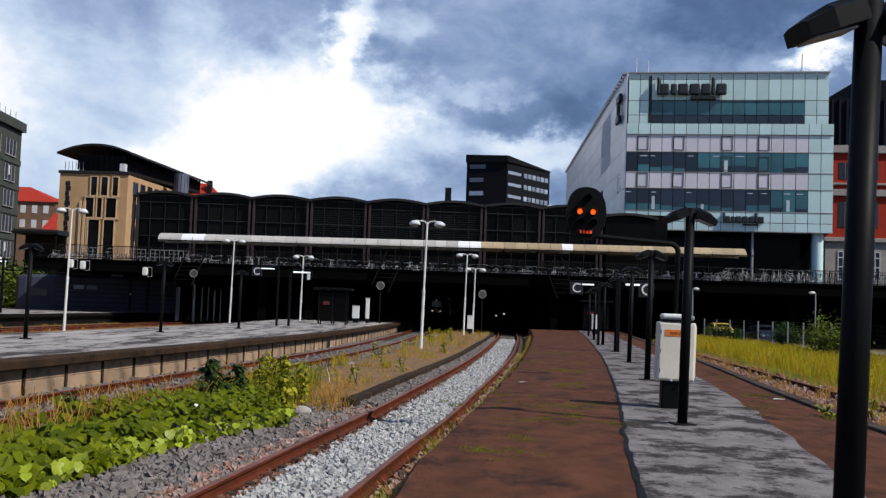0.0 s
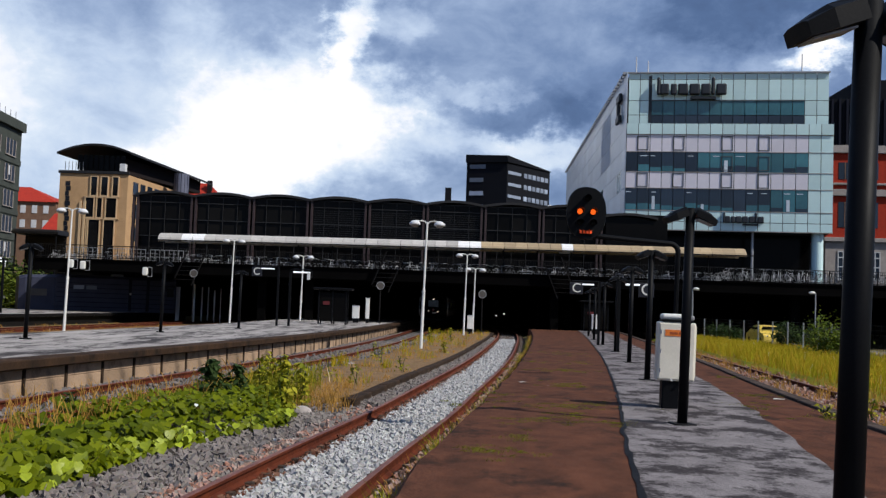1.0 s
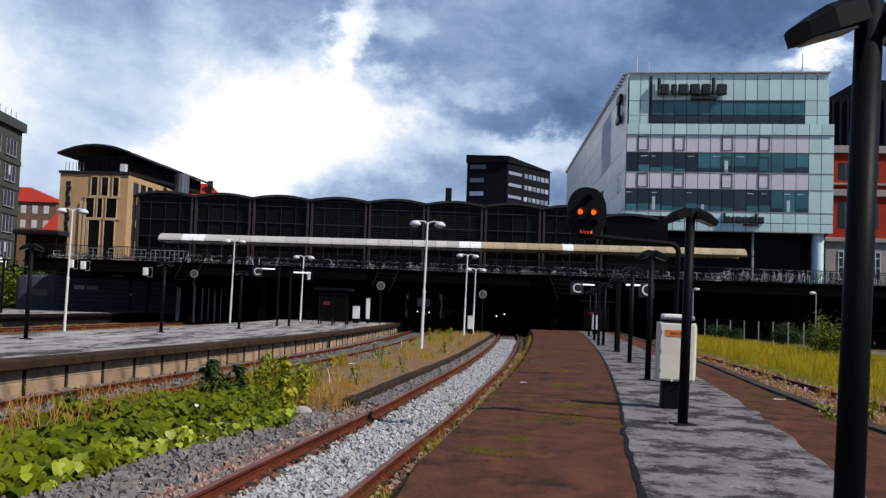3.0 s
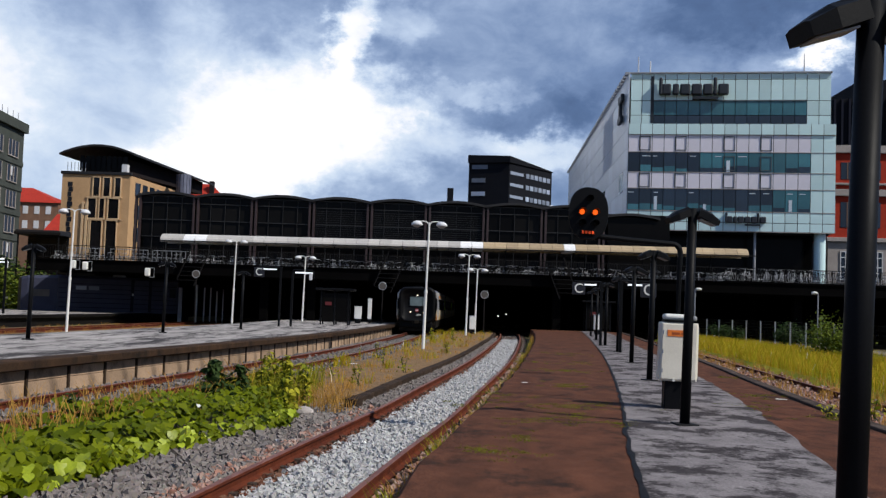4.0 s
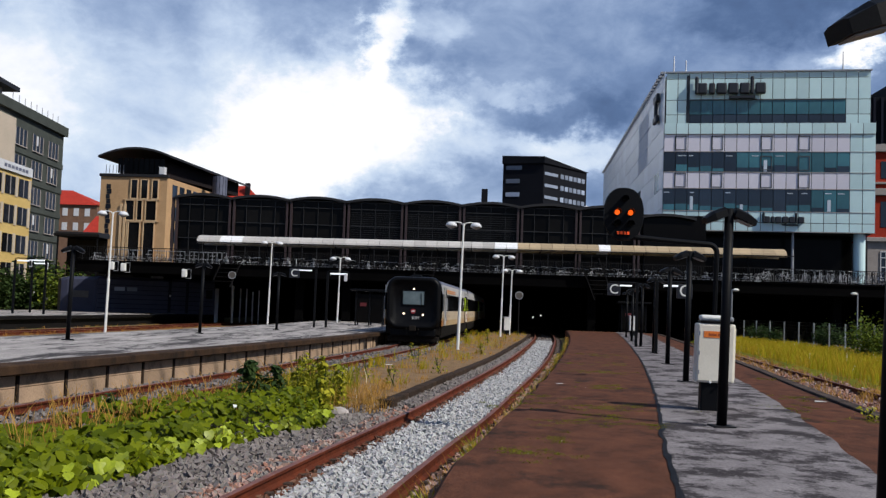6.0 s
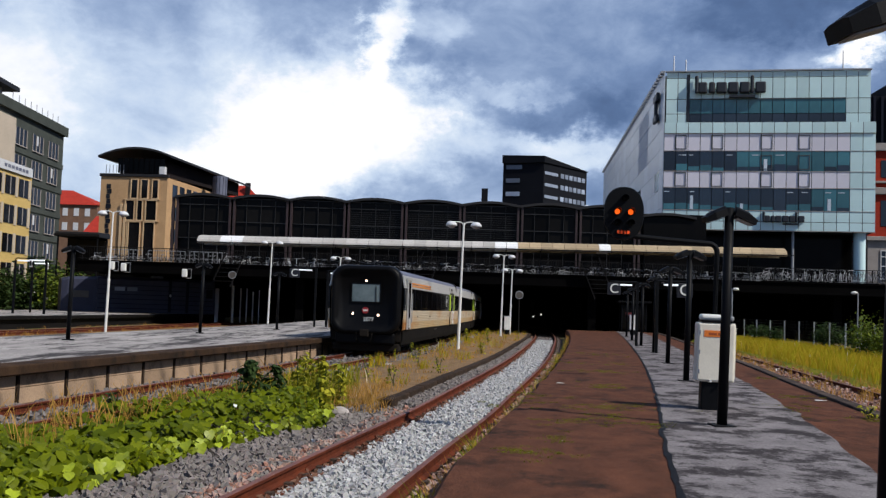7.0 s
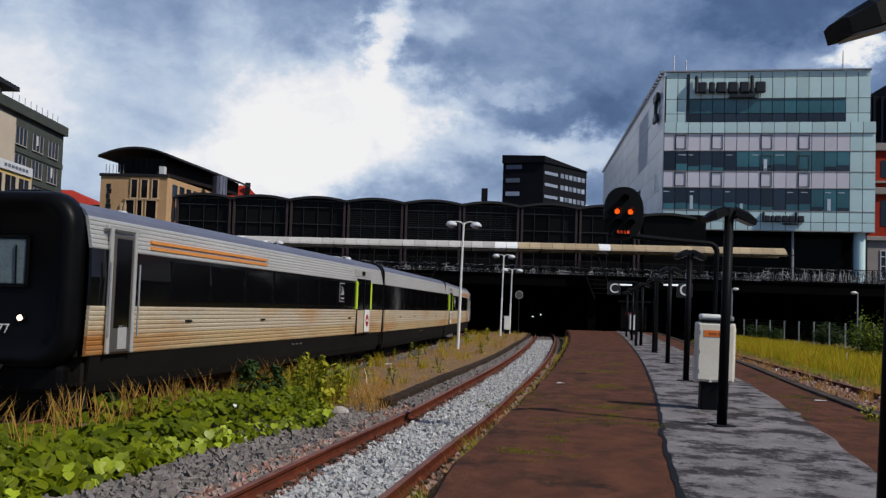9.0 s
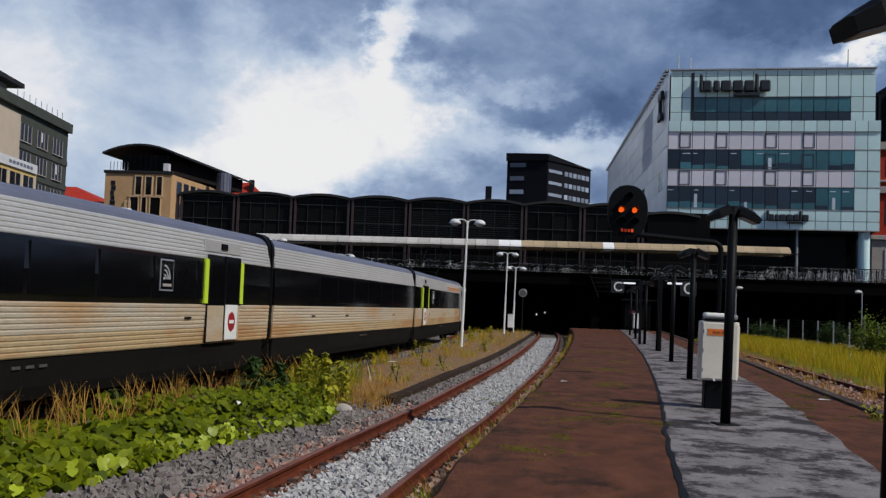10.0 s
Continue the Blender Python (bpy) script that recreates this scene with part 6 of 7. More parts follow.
make_entrance_canopy()
make_lamps()
make_control_box()
make_signal()
make_signs()
for q in ((-6.75, 81.0, 0.07, 0.95, 0.55), (2.35, 80.2, -0.43, 1.0, 0.5), (10.9, 72, 0, 1.0, 0.45), (-5.9, 82, 0.07, 1.6, 0.3)):
    small_cabinet(*q)
make_shelter(-7.6, 72, 0.07, 1.9, "dark glazed platform shelter with a red band")
make_shelter(13.0, 86, 0.0, 2.0, "dark glazed platform shelter with a red band")


def make_masts():
    """Pale uprights and notice boards of the far platform, with the roof arm over the wagons."""
    for x, y, z0, z1, r in ((-24.8, 96, 0.1, 2.6, 0.16), (-23.3, 96, 0.1, 2.9, 0.12), (-23.0, 98, 0.1, 2.7, 0.06), (-22.4, 98, 0.1, 2.7, 0.06), (-21.8, 98, 0.1, 2.4, 0.07), (-21.2, 98, 0.1, 2.6, 0.05)):
        p = thing("post", "pale grey steel post on the far platform", "post", pose(x, y, 0), group="pale platform posts")
        part("shaft", box(B(), -r, r, -r, r, -0.7, z1, bevel=0.02), M["whiteish"], p)
    for x, y, z in ((-30.8, 84.45, 4.1), (-29.8, 84.45, 4.0), (-24.6, 84.45, 3.65)):
        b = thing("signal_head", "small white boxed track signal seen from its back", "signal", pose(x, y, z), group="small white signals")
        part("box", box(B(), -0.26, 0.16, -0.18, 0.18, -0.34, 0.34, bevel=0.08), M["white"], b)
        part("bracket", pipe(B(), [(0.2, 0, 0.36), (0.5, 0, 0.36), (0.5, 0, -0.42), (0.15, 0, -0.42)], 0.035), M["steel"], b)
        part("fixing", box(B(), -0.05, 0.05, 0.15, 0.4, -0.05, 0.05), M["iron"], b)
    for x, y, z in ((-20.3, 83.2, 3.6), (-4.9, 81.5, 3.1), (3.3, 82, 2.7)):
        b = thing("round_signal", "grey round disc signal on a slim post", "signal", pose(x, y, z), group="disc signals")
        part("disc", rod(B(), (0, 0.05, 0), (0, -0.05, 0), 0.30, n=24), M["door_grey"], b)
        part("ring", pipe(B(), [(0.30 * math.cos(a), -0.05, 0.30 * math.sin(a)) for a in np.linspace(0, math.tau, 25)], 0.025, 5), M["steel"], b)
        part("post", rod(B(), (0, 0.1, -4), (0, 0.1, 0.2), 0.05), M["iron"], b)


make_masts()


def make_distant_train():
    t = thing("train", "dark train waiting far inside the tunnel with small lit lamps", "train", pose(9.2, 150, -0.5))
    rings = [[(x, y, z) for x, z in rounded_rect(1.5, 0.6, 3.7, 0.5)] for y in (0.0, 24.0)]
    part("body", loft(B(), rings), M["rubber"], t)
    for x, z in ((-1.05, 1.15), (0.1, 1.45), (1.0, 1.15)):
        part("headlamp", ball(B(), (x, -0.03, z), 0.09, (1, 0.4, 1), 1), M["farlamp"], t, "small lit lamp")
    part("windscreen", box(B(), -0.9, 0.9, -0.03, 0.02, 2.0, 2.9, bevel=0.01), M["dglass"], t)
# ---- the moving train ----
CAR_END, CAR_MID = 21.35, 18.2


def ribs(x0, z0, x1, z1, n, depth=0.012):
    """Corrugated line from one point to the other, as (x, z)."""
    out = []
    for i in range(n):
        for u, d in ((0.0, 0.0), (0.25, depth), (0.75, depth)):
            k = (i + u) / n
            out.append((x0 + (x1 - x0) * k + d, z0 + (z1 - z0) * k))
    return out + [(x1, z1)]


def shell(bm, line, y0, y1, side, thick=0.05):
    """Sheet of that outline between y0 and y1, on the side -1 or 1."""
    inner = [(x - thick, z) for x, z in line[::-1]]
    prof = list(line) + inner
    a = [bm.verts.new((side * x, y0, z)) for x, z in prof]
    b = [bm.verts.new((side * x, y1, z)) for x, z in prof]
    n = len(prof)
    for i in range(n):
        bm.faces.new((a[i], b[i], b[(i + 1) % n], a[(i + 1) % n]))
    k = len(line)
    for i in range(min(k, len(inner)) - 1):
        for q in (a, b):
            bm.faces.new((q[i], q[i + 1], q[n - 2 - i], q[n - 1 - i]))
    return bm


def rounded_rect(w, z0, z1, r, n=6):
    out = []
    for cx, cz, a0 in ((w - r, z1 - r, 0), (-w + r, z1 - r, 90), (-w + r, z0 + r, 180), (w - r, z0 + r, 270)):
        for k in range(n + 1):
            a = radians(a0 + 90 * k / n)
            out.append((cx + r * math.cos(a), cz + r * math.sin(a)))
    return out


def loft(bm, rings, caps=True):
    R = [[bm.verts.new(p) for p in ring] for ring in rings]
    n = len(R[0])
    for u, v in zip(R, R[1:]):
        for i in range(n):
            bm.faces.new((u[i], u[(i + 1) % n], v[(i + 1) % n], v[i]))
    if caps:
        bm.faces.new(R[0][::-1])
        bm.faces.new(R[-1])
    return bm


def train_car(L, cab, label):
    """A car with its origin on the rails at its middle; local +y is its front."""
    c = thing("train_car", label, "train car", group="cars of the passing train")
    f, r = L / 2 - (0.32 if cab else 0.14), -L / 2 + 0.14
    for s in (-1, 1):
        part("lower_side", shell(B(), ribs(1.525, 1.33, 1.545, 1.80, 6), r, f, s), M["grime"], c, "ribbed steel side with brown dust")
        part("rocker_panel", shell(B(), ribs(1.51, 1.02, 1.525, 1.33, 4), r, f, s), M["lowgrime"], c, "ribbed lower side stained rust-brown")
        part("upper_side", shell(B(), ribs(1.535, 2.70, 1.44, 3.20, 7), r, f, s), M["silver"], c, "ribbed bare steel upper side")
        part("window_band", shell(B(), [(1.545, 1.80), (1.555, 2.25), (1.535, 2.70)], r, f, s), M["band"], c, "glossy black window band")
        part("roof_edge", shell(B(), [(1.44, 3.20), (1.40, 3.28), (1.28, 3.37), (1.08, 3.43)], r, f, s, 0.08), M["roofedge"], c)
        part("skirt", shell(B(), [(1.40, 0.42), (1.46, 0.6), (1.49, 1.02)], r + 0.2, f - 0.2, s), M["skirt"], c, "dirty dark brown skirt")
        n = int((f - r - 5) / 1.95)
        pane = mesh_of("window", box(B(), -0.012, 0.012, -0.9, 0.9, 1.9, 2.64, bevel=0.004), M["band"])
        for i in range(n):
            y = r + 3.4 + i * 1.95
            if y < f - (3.2 if cab else 2.2):
                part("window", pane, None, c, m=pose(s * 1.552, y, 0, 0, 0, 0))
    # roof and closed body inside
    arc = [(x, 3.42 + 0.10 * (1 - (x / 1.1) ** 2)) for x in np.linspace(-1.1, 1.1, 9)]
    bm = B()
    rings = [[(x, y, z) for x, z in arc] + [(1.1, y, 3.34), (-1.1, y, 3.34)] for y in (r, f)]
    loft(bm, rings)
    part("roof", bm, M["silver"], c)
    part("underframe", box(B(), -1.4, 1.4, r + 0.1, f - 0.1, 0.55, 1.05), M["under"], c)
    core = box(B(), -1.36, 1.36, r + 0.02, f - 0.02, 1.0, 3.18)
    part("inner_body", core, M["under"], c)
    for y0 in (-L / 2 + (3.0 if cab else 1.4), L / 2 - 3.2):
        bg = part("bogie", box(B(), -1.15, 1.15, y0 - 1.5, y0 + 1.5, 0.3, 0.6, bevel=0.05), M["under"], c)
        wheel = mesh_of("wheel", rod(B(), (-0.07, 0, 0), (0.07, 0, 0), 0.43, n=20), M["under"])
        for dy in (-1.0, 1.0):
            for sx in (-0.76, 0.76):
                part("wheel", wheel, None, bg, m=pose(sx, y0 + dy, 0.43))
        for sx in (-1.2, 1.2):
            part("axle_box", box(B(), sx - 0.08, sx + 0.08, y0 - 1.2, y0 + 1.2, 0.32, 0.55, bevel=0.03), M["under"], bg)
    # rubber gangway frames at the plain ends
    for y0, y1, plain in ((-L / 2, r + 0.03, True), (f - 0.03, L / 2, not cab)):
        if plain:
            rr = rounded_rect(1.5, 0.75, 3.50, 0.4)
            part("gangway", loft(B(), [[(x, y0, z) for x, z in rr], [(x, y1, z) for x, z in rr]]), M["rubber"], c, "black rubber gangway frame")

    # passenger doors with lime edges
    doors = [(-L / 2 + 3.1, True)] if cab else []
    for yd, lime in doors:
        for s in (-1, 1):
            d = part("door", box(B(), s * 1.565 - 0.02, s * 1.565 + 0.02, yd - 0.90, yd + 0.90, 1.04, 2.80, bevel=0.012), M["band"], c, "black plug door with lime edges")
            part("lower_panel", box(B(), s * 1.58 - 0.016, s * 1.58 + 0.016, yd - 0.88, yd + 0.88, 1.06, 1.78, bevel=0.008), M["grime"], d)
            for e in (-0.46, 0.46):
                part("door_window", box(B(), s * 1.588 - 0.006, s * 1.588 + 0.006, yd + e - 0.30, yd + e + 0.30, 1.90, 2.68, bevel=0.004), M["band"], d)
            part("header_plate", box(B(), s * 1.50 - 0.03, s * 1.50 + 0.03, yd - 1.0, yd + 1.0, 2.86, 3.10, bevel=0.01), M["silver"], d)
            for e in (-0.98, 0.98):
                part("door_edge", box(B(), s * 1.57 - 0.025, s * 1.57 + 0.025, yd + e - 0.09, yd + e + 0.09, 1.82, 2.70, bevel=0.006), M["lime"], d, "bright lime stripe")
            part("gap", box(B(), s * 1.59 - 0.012, s * 1.59 + 0.012, yd - 0.03, yd + 0.03, 1.05, 2.8), M["rubber"], d)
            part("notice", box(B(), s * 1.60 - 0.012, s * 1.60 + 0.012, yd - 0.72, yd - 0.04, 1.08, 1.80, bevel=0.004), M["white"], d, "white door notice with a red mark")
            octo = rod(B(), (s * 1.605, yd - 0.38, 1.45), (s * 1.618, yd - 0.38, 1.45), 0.21, n=8)
            part("red_mark", octo, M["red"], d)
            part("writing", box(B(), s * 1.621 - 0.003, s * 1.621 + 0.003, yd - 0.51, yd - 0.25, 1.415, 1.485), M["white"], d, "small white bar")
            part("lamp_box", box(B(), s * 1.53 - 0.03, s * 1.53 + 0.03, yd - 0.16, yd + 0.16, 2.92, 3.05, bevel=0.01), M["rubber"], d)
        # framed wireless sign beside the door
        for s in (-1, 1):
            fr = part("notice_frame", box(B(), s * 1.567 - 0.006, s * 1.567 + 0.006, yd + 2.52, yd + 3.08, 2.03, 2.60, bevel=0.003), M["steel"], c, "pale framed window sticker")
            part("sticker", box(B(), s * 1.574 - 0.005, s * 1.574 + 0.005, yd + 2.55, yd + 3.05, 2.06, 2.57), M["band"], fr)
            for rad in (0.08, 0.16, 0.24):
                arcp = [(s * 1.582, yd + 2.94 - rad * math.cos(a), 2.24 + rad * math.sin(a)) for a in np.linspace(0, math.pi / 2, 7)]
                part("arc", pipe(B(), arcp, 0.014, 5), M["whiteish"], fr)
            part("arc", ball(B(), (s * 1.582, yd + 2.94, 2.25), 0.03, (0.3, 1, 1), 1), M["whiteish"], fr)
            part("writing", box(B(), s * 1.582 - 0.003, s * 1.582 + 0.003, yd + 2.62, yd + 2.98, 2.11, 2.16), M["stone"], fr)
    # yellow-green handles and small plates
    for s in (-1, 1):
        for y in (L * 0.1, -L * 0.28, L * 0.3):
            part("plate", box(B(), s * 1.56 - 0.006, s * 1.56 + 0.006, y, y + 0.3, 1.52, 1.56), M["rubber"], c)
        for k in range(3):
            part("writing", box(B(), s * 1.495 - 0.01, s * 1.495 + 0.01, -L * 0.05 + k * 0.34, -L * 0.05 + k * 0.34 + 0.20, 0.87, 0.91), M["door_grey"], c)

    if not cab:
        return c
    H = L / 2
    # cab door and the windows beside it
    for s in (-1, 1):
        yd = H - 1.30
        d = part("cab_door", box(B(), s * 1.57 - 0.02, s * 1.57 + 0.02, yd - 0.36, yd + 0.36, 1.05, 2.95, bevel=0.02), M["door_grey"], c, "grey cab door with tall dark window")
        part("door_window", box(B(), s * 1.592 - 0.01, s * 1.592 + 0.01, yd - 0.26, yd + 0.26, 1.45, 2.9, bevel=0.006), M["band"], d)
        for e in (-0.42, 0.42):
            part("door_post", box(B(), s * 1.575 - 0.03, s * 1.575 + 0.03, yd + e - 0.045, yd + e + 0.045, 1.03, 3.05, bevel=0.02), M["silver"], d)
            part("grab_rail", rod(B(), (s * 1.63, yd + e * 1.22, 1.3), (s * 1.63, yd + e * 1.22, 2.5), 0.018), M["steel"], d)
        part("door_header", box(B(), s * 1.565 - 0.03, s * 1.565 + 0.03, yd - 0.57, yd + 0.57, 3.03, 3.1, bevel=0.01), M["silver"], d)
        part("door_panel", box(B(), s * 1.59 - 0.012, s * 1.59 + 0.012, yd - 0.2, yd + 0.1, 1.1, 1.5, bevel=0.008), M["silver"], d, m=pose(0, 0, 0))
        for z in (2.82, 2.93):
            part("stripe", box(B(), s * 1.525 - 0.02, s * 1.525 + 0.02, H - 8.6, H - 2.4, z - 0.03, z + 0.025), M["stripe"], c, "thin orange stripe")
    # black rubber nose ring
    rings = []
    for y, k in ((H - 0.36, 1.0), (H - 0.22, 0.995), (H - 0.11, 0.98), (H - 0.02, 0.95), (H, 0.90), (H - 0.02, 0.85), (H - 0.14, 0.80)):
        z0, z1 = 0.80, 3.56
        zc, hz = (z0 + z1) / 2, (z1 - z0) / 2
        w = 1.42 - (1 - k) * 1.5
        h = hz - (1 - k) * 1.5
        rings.append([(x, y, z) for x, z in rounded_rect(w, zc - h, zc + h, 0.55 * k, 8)])
    nose = part("nose", loft(B(), rings), M["rubber"], c, "bulging black rubber nose ring", smooth=True)
    face_y = H - 0.13
    part("windscreen", box(B(), -0.56, 0.56, face_y - 0.02, face_y + 0.015, 2.10, 2.80, bevel=0.012), M["windscreen"], nose, "windscreen with its grey reflection painted into the colour")
    fr = B()
    for q in ((-0.61, 0.61, 2.04, 2.10), (-0.61, 0.61, 2.80, 2.85), (-0.61, -0.56, 2.04, 2.85), (0.56, 0.61, 2.04, 2.85)):
        box(fr, q[0], q[1], face_y - 0.01, face_y + 0.03, q[2], q[3], bevel=0.01)
    part("window_frame", fr, M["rubber"], nose)
    part("wiper", rod(B(), (-0.42, face_y + 0.03, 2.1), (-0.40, face_y + 0.03, 2.7), 0.014), M["rubber"], nose)
    for x, z, k in ((-0.52, 1.58, "bulb"), (0.50, 1.62, "bulb"), (0.0, 2.93, "bulb")):
        part("lamp_ring", rod(B(), (x, face_y - 0.02, z), (x, face_y + 0.02, z), 0.075, n=18), M["rubber"], nose)
        part("headlamp", ball(B(), (x, face_y + 0.02, z), 0.048, (1, 0.4, 1), 3), M[k], nose, "lit white headlamp")
    part("red_plate", rod(B(), (0, face_y, 1.76), (0, face_y + 0.02, 1.76), 0.13, n=24), M["red"], nose, "small red plate with a pale mark")
    for k in range(3):
        part("plate_mark", box(B(), -0.09 + k * 0.062, -0.04 + k * 0.062, face_y + 0.02, face_y + 0.026, 1.72, 1.80, bevel=0.002), M["white"], nose)
    lettering("5077", 0.21, 0.003, M["white"], nose, pose(-0.14, face_y + 0.012, 1.40, 90, 0, 180), "lettering", "white number 5077")
    part("buffer_beam", box(B(), -1.2, 1.2, H - 0.9, H - 0.2, 0.42, 0.88, bevel=0.08), M["rubber"], c)
    part("plough", box(B(), -1.35, 1.35, H - 0.85, H - 0.4, 0.14, 0.46, bevel=0.06), M["under"], c)
    cp = part("coupler", box(B(), -0.18, 0.18, H - 0.3, H + 0.12, 0.72, 1.0, bevel=0.04), M["under"], c)
    for x in (-0.32, 0.32):
        part("hose", pipe(B(), [(x, H - 0.1, 0.9), (x, H + 0.05, 0.8), (x * 0.9, H + 0.05, 0.6), (x * 0.8, H - 0.1, 0.5)], 0.025, 6), M["skirt"], cp)
    horn = part("roof_horn", box(B(), -0.3, 0.3, H - 1.4, H - 0.9, 3.48, 3.66, bevel=0.04), M["rubber"], c)
    return c


car_front = train_car(CAR_END, True, "steel train car with black rubber nose and lit headlamps")
car_mid = train_car(CAR_MID, False, "ribbed steel middle train car with black windows")
car_rear = train_car(CAR_END, True, "steel end car at the tail of the train")

make_distant_train()
make_shed()
# ---- stones, plants and the fence ----


def scatter(name, verts, faces, where, material, parent=None, label="", kind="stuff", category=""):
    """Many copies of a small shape joined in one mesh; where: (n, 4, 4) poses."""
    V = np.array(verts, float)
    where = np.asarray(where, float)
    P = np.einsum("nij,vj->nvi", where[:, :3, :3], V) + where[:, None, :3, 3]
    return joined(name, P, faces, material, label, kind, category)


def joined(name, P, faces, material, label="", kind="stuff", category=""):
    n, k = P.shape[0], P.shape[1]
    F = (np.arange(n)[:, None, None] * k + np.array(faces)[None]).reshape(-1, len(faces[0]))
    me = bpy.data.meshes.new(name)
    me.from_pydata(P.reshape(-1, 3).tolist(), [], F.tolist())
    me.materials.append(material)
    ob = new(name, me)
    return tagged(ob, label, category, kind=kind)


CUBE_V = np.array([(x, y, z) for x in (-1, 1) for y in (-1, 1) for z in (-1, 1)], float)
CUBE_F = [(0, 1, 3, 2), (4, 6, 7, 5), (0, 4, 5, 1), (2, 3, 7, 6), (0, 2, 6, 4), (1, 5, 7, 3)]


def turn_any(rng, n):
    q = rng.normal(size=(n, 4))
    q /= np.linalg.norm(q, axis=1)[:, None]
    w, x, y, z = q.T
    return np.stack([np.stack([1 - 2 * (y * y + z * z), 2 * (x * y - z * w), 2 * (x * z + y * w)], 1), np.stack([2 * (x * y + z * w), 1 - 2 * (x * x + z * z), 2 * (y * z - x * w)], 1), np.stack([2 * (x * z - y * w), 2 * (y * z + x * w), 1 - 2 * (x * x + y * y)], 1)], 1)


def stones(line, off0, off1, y0, y1, n, size, z, material, label, seed, near=1.6, keep=None):
    """Broken stones along a track between two offsets, denser towards the near end."""
    rng = np.random.default_rng(seed)
    s0, s1 = line_after(line, y0, y1)
    s = s0 + (s1 - s0) * rng.random(n) ** near
    o = off0 + (off1 - off0) * rng.random(n)
    x, y, dx, dy = (np.array(v) for v in zip(*[line.at(a, b) for a, b in zip(s, o)]))
    r = size * rng.uniform(0.55, 1.35, n) * (1 + 0.3 * (s - s0) / (s1 - s0))
    c = np.stack([x, y, z + rng.uniform(-0.4, 0.9, n) * r], 1)
    if keep is not None:
        k = keep(x, y)
        c, r = c[k], r[k]
    n = len(c)
    R = turn_any(rng, n)
    jag = CUBE_V[None] * (0.5 + 0.22 * rng.normal(size=(n, 8, 3)).clip(-1.2, 1.2)) * np.stack([np.ones(n), rng.uniform(0.55, 1, n), rng.uniform(0.5, 0.9, n)], 1)[:, None]
    P = np.einsum("nij,nvj->nvi", R, jag * r[:, None, None]) + c[:, None]
    return joined("ballast_stones", P, CUBE_F, material, label, category="ballast stones")


BUSH_FRONT = [(8, -4.75), (10.3, -4.40), (11.5, -4.12), (13.5, -3.86), (15.7, -3.25), (17.1, -2.55), (18.5, -2.6), (20.3, -2.9), (22, -3.1)]
BUSH_BACK = [(8, -6.7), (12, -6.25), (15.2, -5.85), (17, -5.3), (20, -4.8), (23.7, -4.6)]


def bush_front(y):
    return np.interp(y, [p[0] for p in BUSH_FRONT], [p[1] for p in BUSH_FRONT])


def bush_back(y):
    return np.interp(y, [p[0] for p in BUSH_BACK], [p[1] for p in BUSH_BACK])


def make_stones():
    def off_bush(x, y):
        return ~((x < bush_front(y) - 0.1) & (y < 22))

    stones(T1, -0.56, 0.60, 7.5, 74, 30000, 0.046, -0.700, M["stones_white"], "pale broken stone ballast between the rails", 1, 1.7)
    stones(T1, -3.6, -0.95, 6.5, 21.5, 17000, 0.060, -0.705, M["stones"], "grey broken stone ballast beside the track", 2, 1.25, off_bush)
    stones(T1, -1.36, -0.95, 21, 74, 7000, 0.062, -0.625, M["stones"], "grey broken stone ballast beside the track", 3, 1.6)
    stones(T1, -1.38, -0.84, 7, 60, 5200, 0.05, -0.668, M["stones_red"], "rust-stained stones beside the rail", 4, 1.5)
    stones(T1, 0.84, 1.15, 7, 50, 1800, 0.045, -0.69, M["stones_red"], "rust-stained stones beside the rail", 5, 1.5)
    # strips inside both rails; their dark colour also stands for gap shade
    stones(T1, -0.70, -0.48, 7, 74, 4200, 0.045, -0.700, M["stones_rust_shade"], "rust-stained stones inside the rail, gap shade put into their colour", 6, 1.6)
    stones(T1, 0.54, 0.70, 7, 74, 2400, 0.045, -0.700, M["stones_rust_shade"], "rust-stained stones inside the rail, gap shade put into their colour", 16, 1.6)
    stones(T2, -1.5, -0.87, 10, 75, 4500, 0.07, -0.68, M["stones"], "grey ballast under the platform wall", 7, 1.2)
    stones(T2, 0.87, 1.6, 9, 60, 2600, 0.07, -0.69, M["stones"], "grey ballast of the platform track", 18, 1.3)
    stones(T2, -0.66, 0.66, 9, 60, 5000, 0.065, -0.69, M["stones"], "grey ballast of the platform track", 8, 1.3)
    stones(T3, -2.1, 1.5, 10, 60, 3500, 0.06, -0.60, M["stones_red"], "dirty ballast of the disused siding", 9, 1.2)
    r = thing("boulder", "pale grey boulder at the edge of the weeds", "stone", pose(-2.55, 19.4, -0.6))
    bm = ball(B(), (0, 0, 0), 0.17, (1.2, 0.9, 0.75), 2)
    for v in bm.verts:
        v.co *= 1 + 0.25 * noise.noise(v.co * 6)
    part("rock", bm, M["stone"], r)


LEAF_V = [(0, 0, 0), (0, 0.35, -0.03), (0, 0.72, -0.03), (0, 1.0, -0.14), (-0.34, -0.06, 0.05), (-0.52, 0.30, 0.05), (-0.40, 0.70, 0.0), (0.34, -0.06, 0.05), (0.52, 0.30, 0.05), (0.40, 0.70, 0.0)]
LEAF_F = [(0, 1, 5, 4), (1, 2, 6, 5), (0, 7, 8, 1), (1, 8, 9, 2)]
LEAF_T = [(2, 3, 6), (2, 9, 3)]


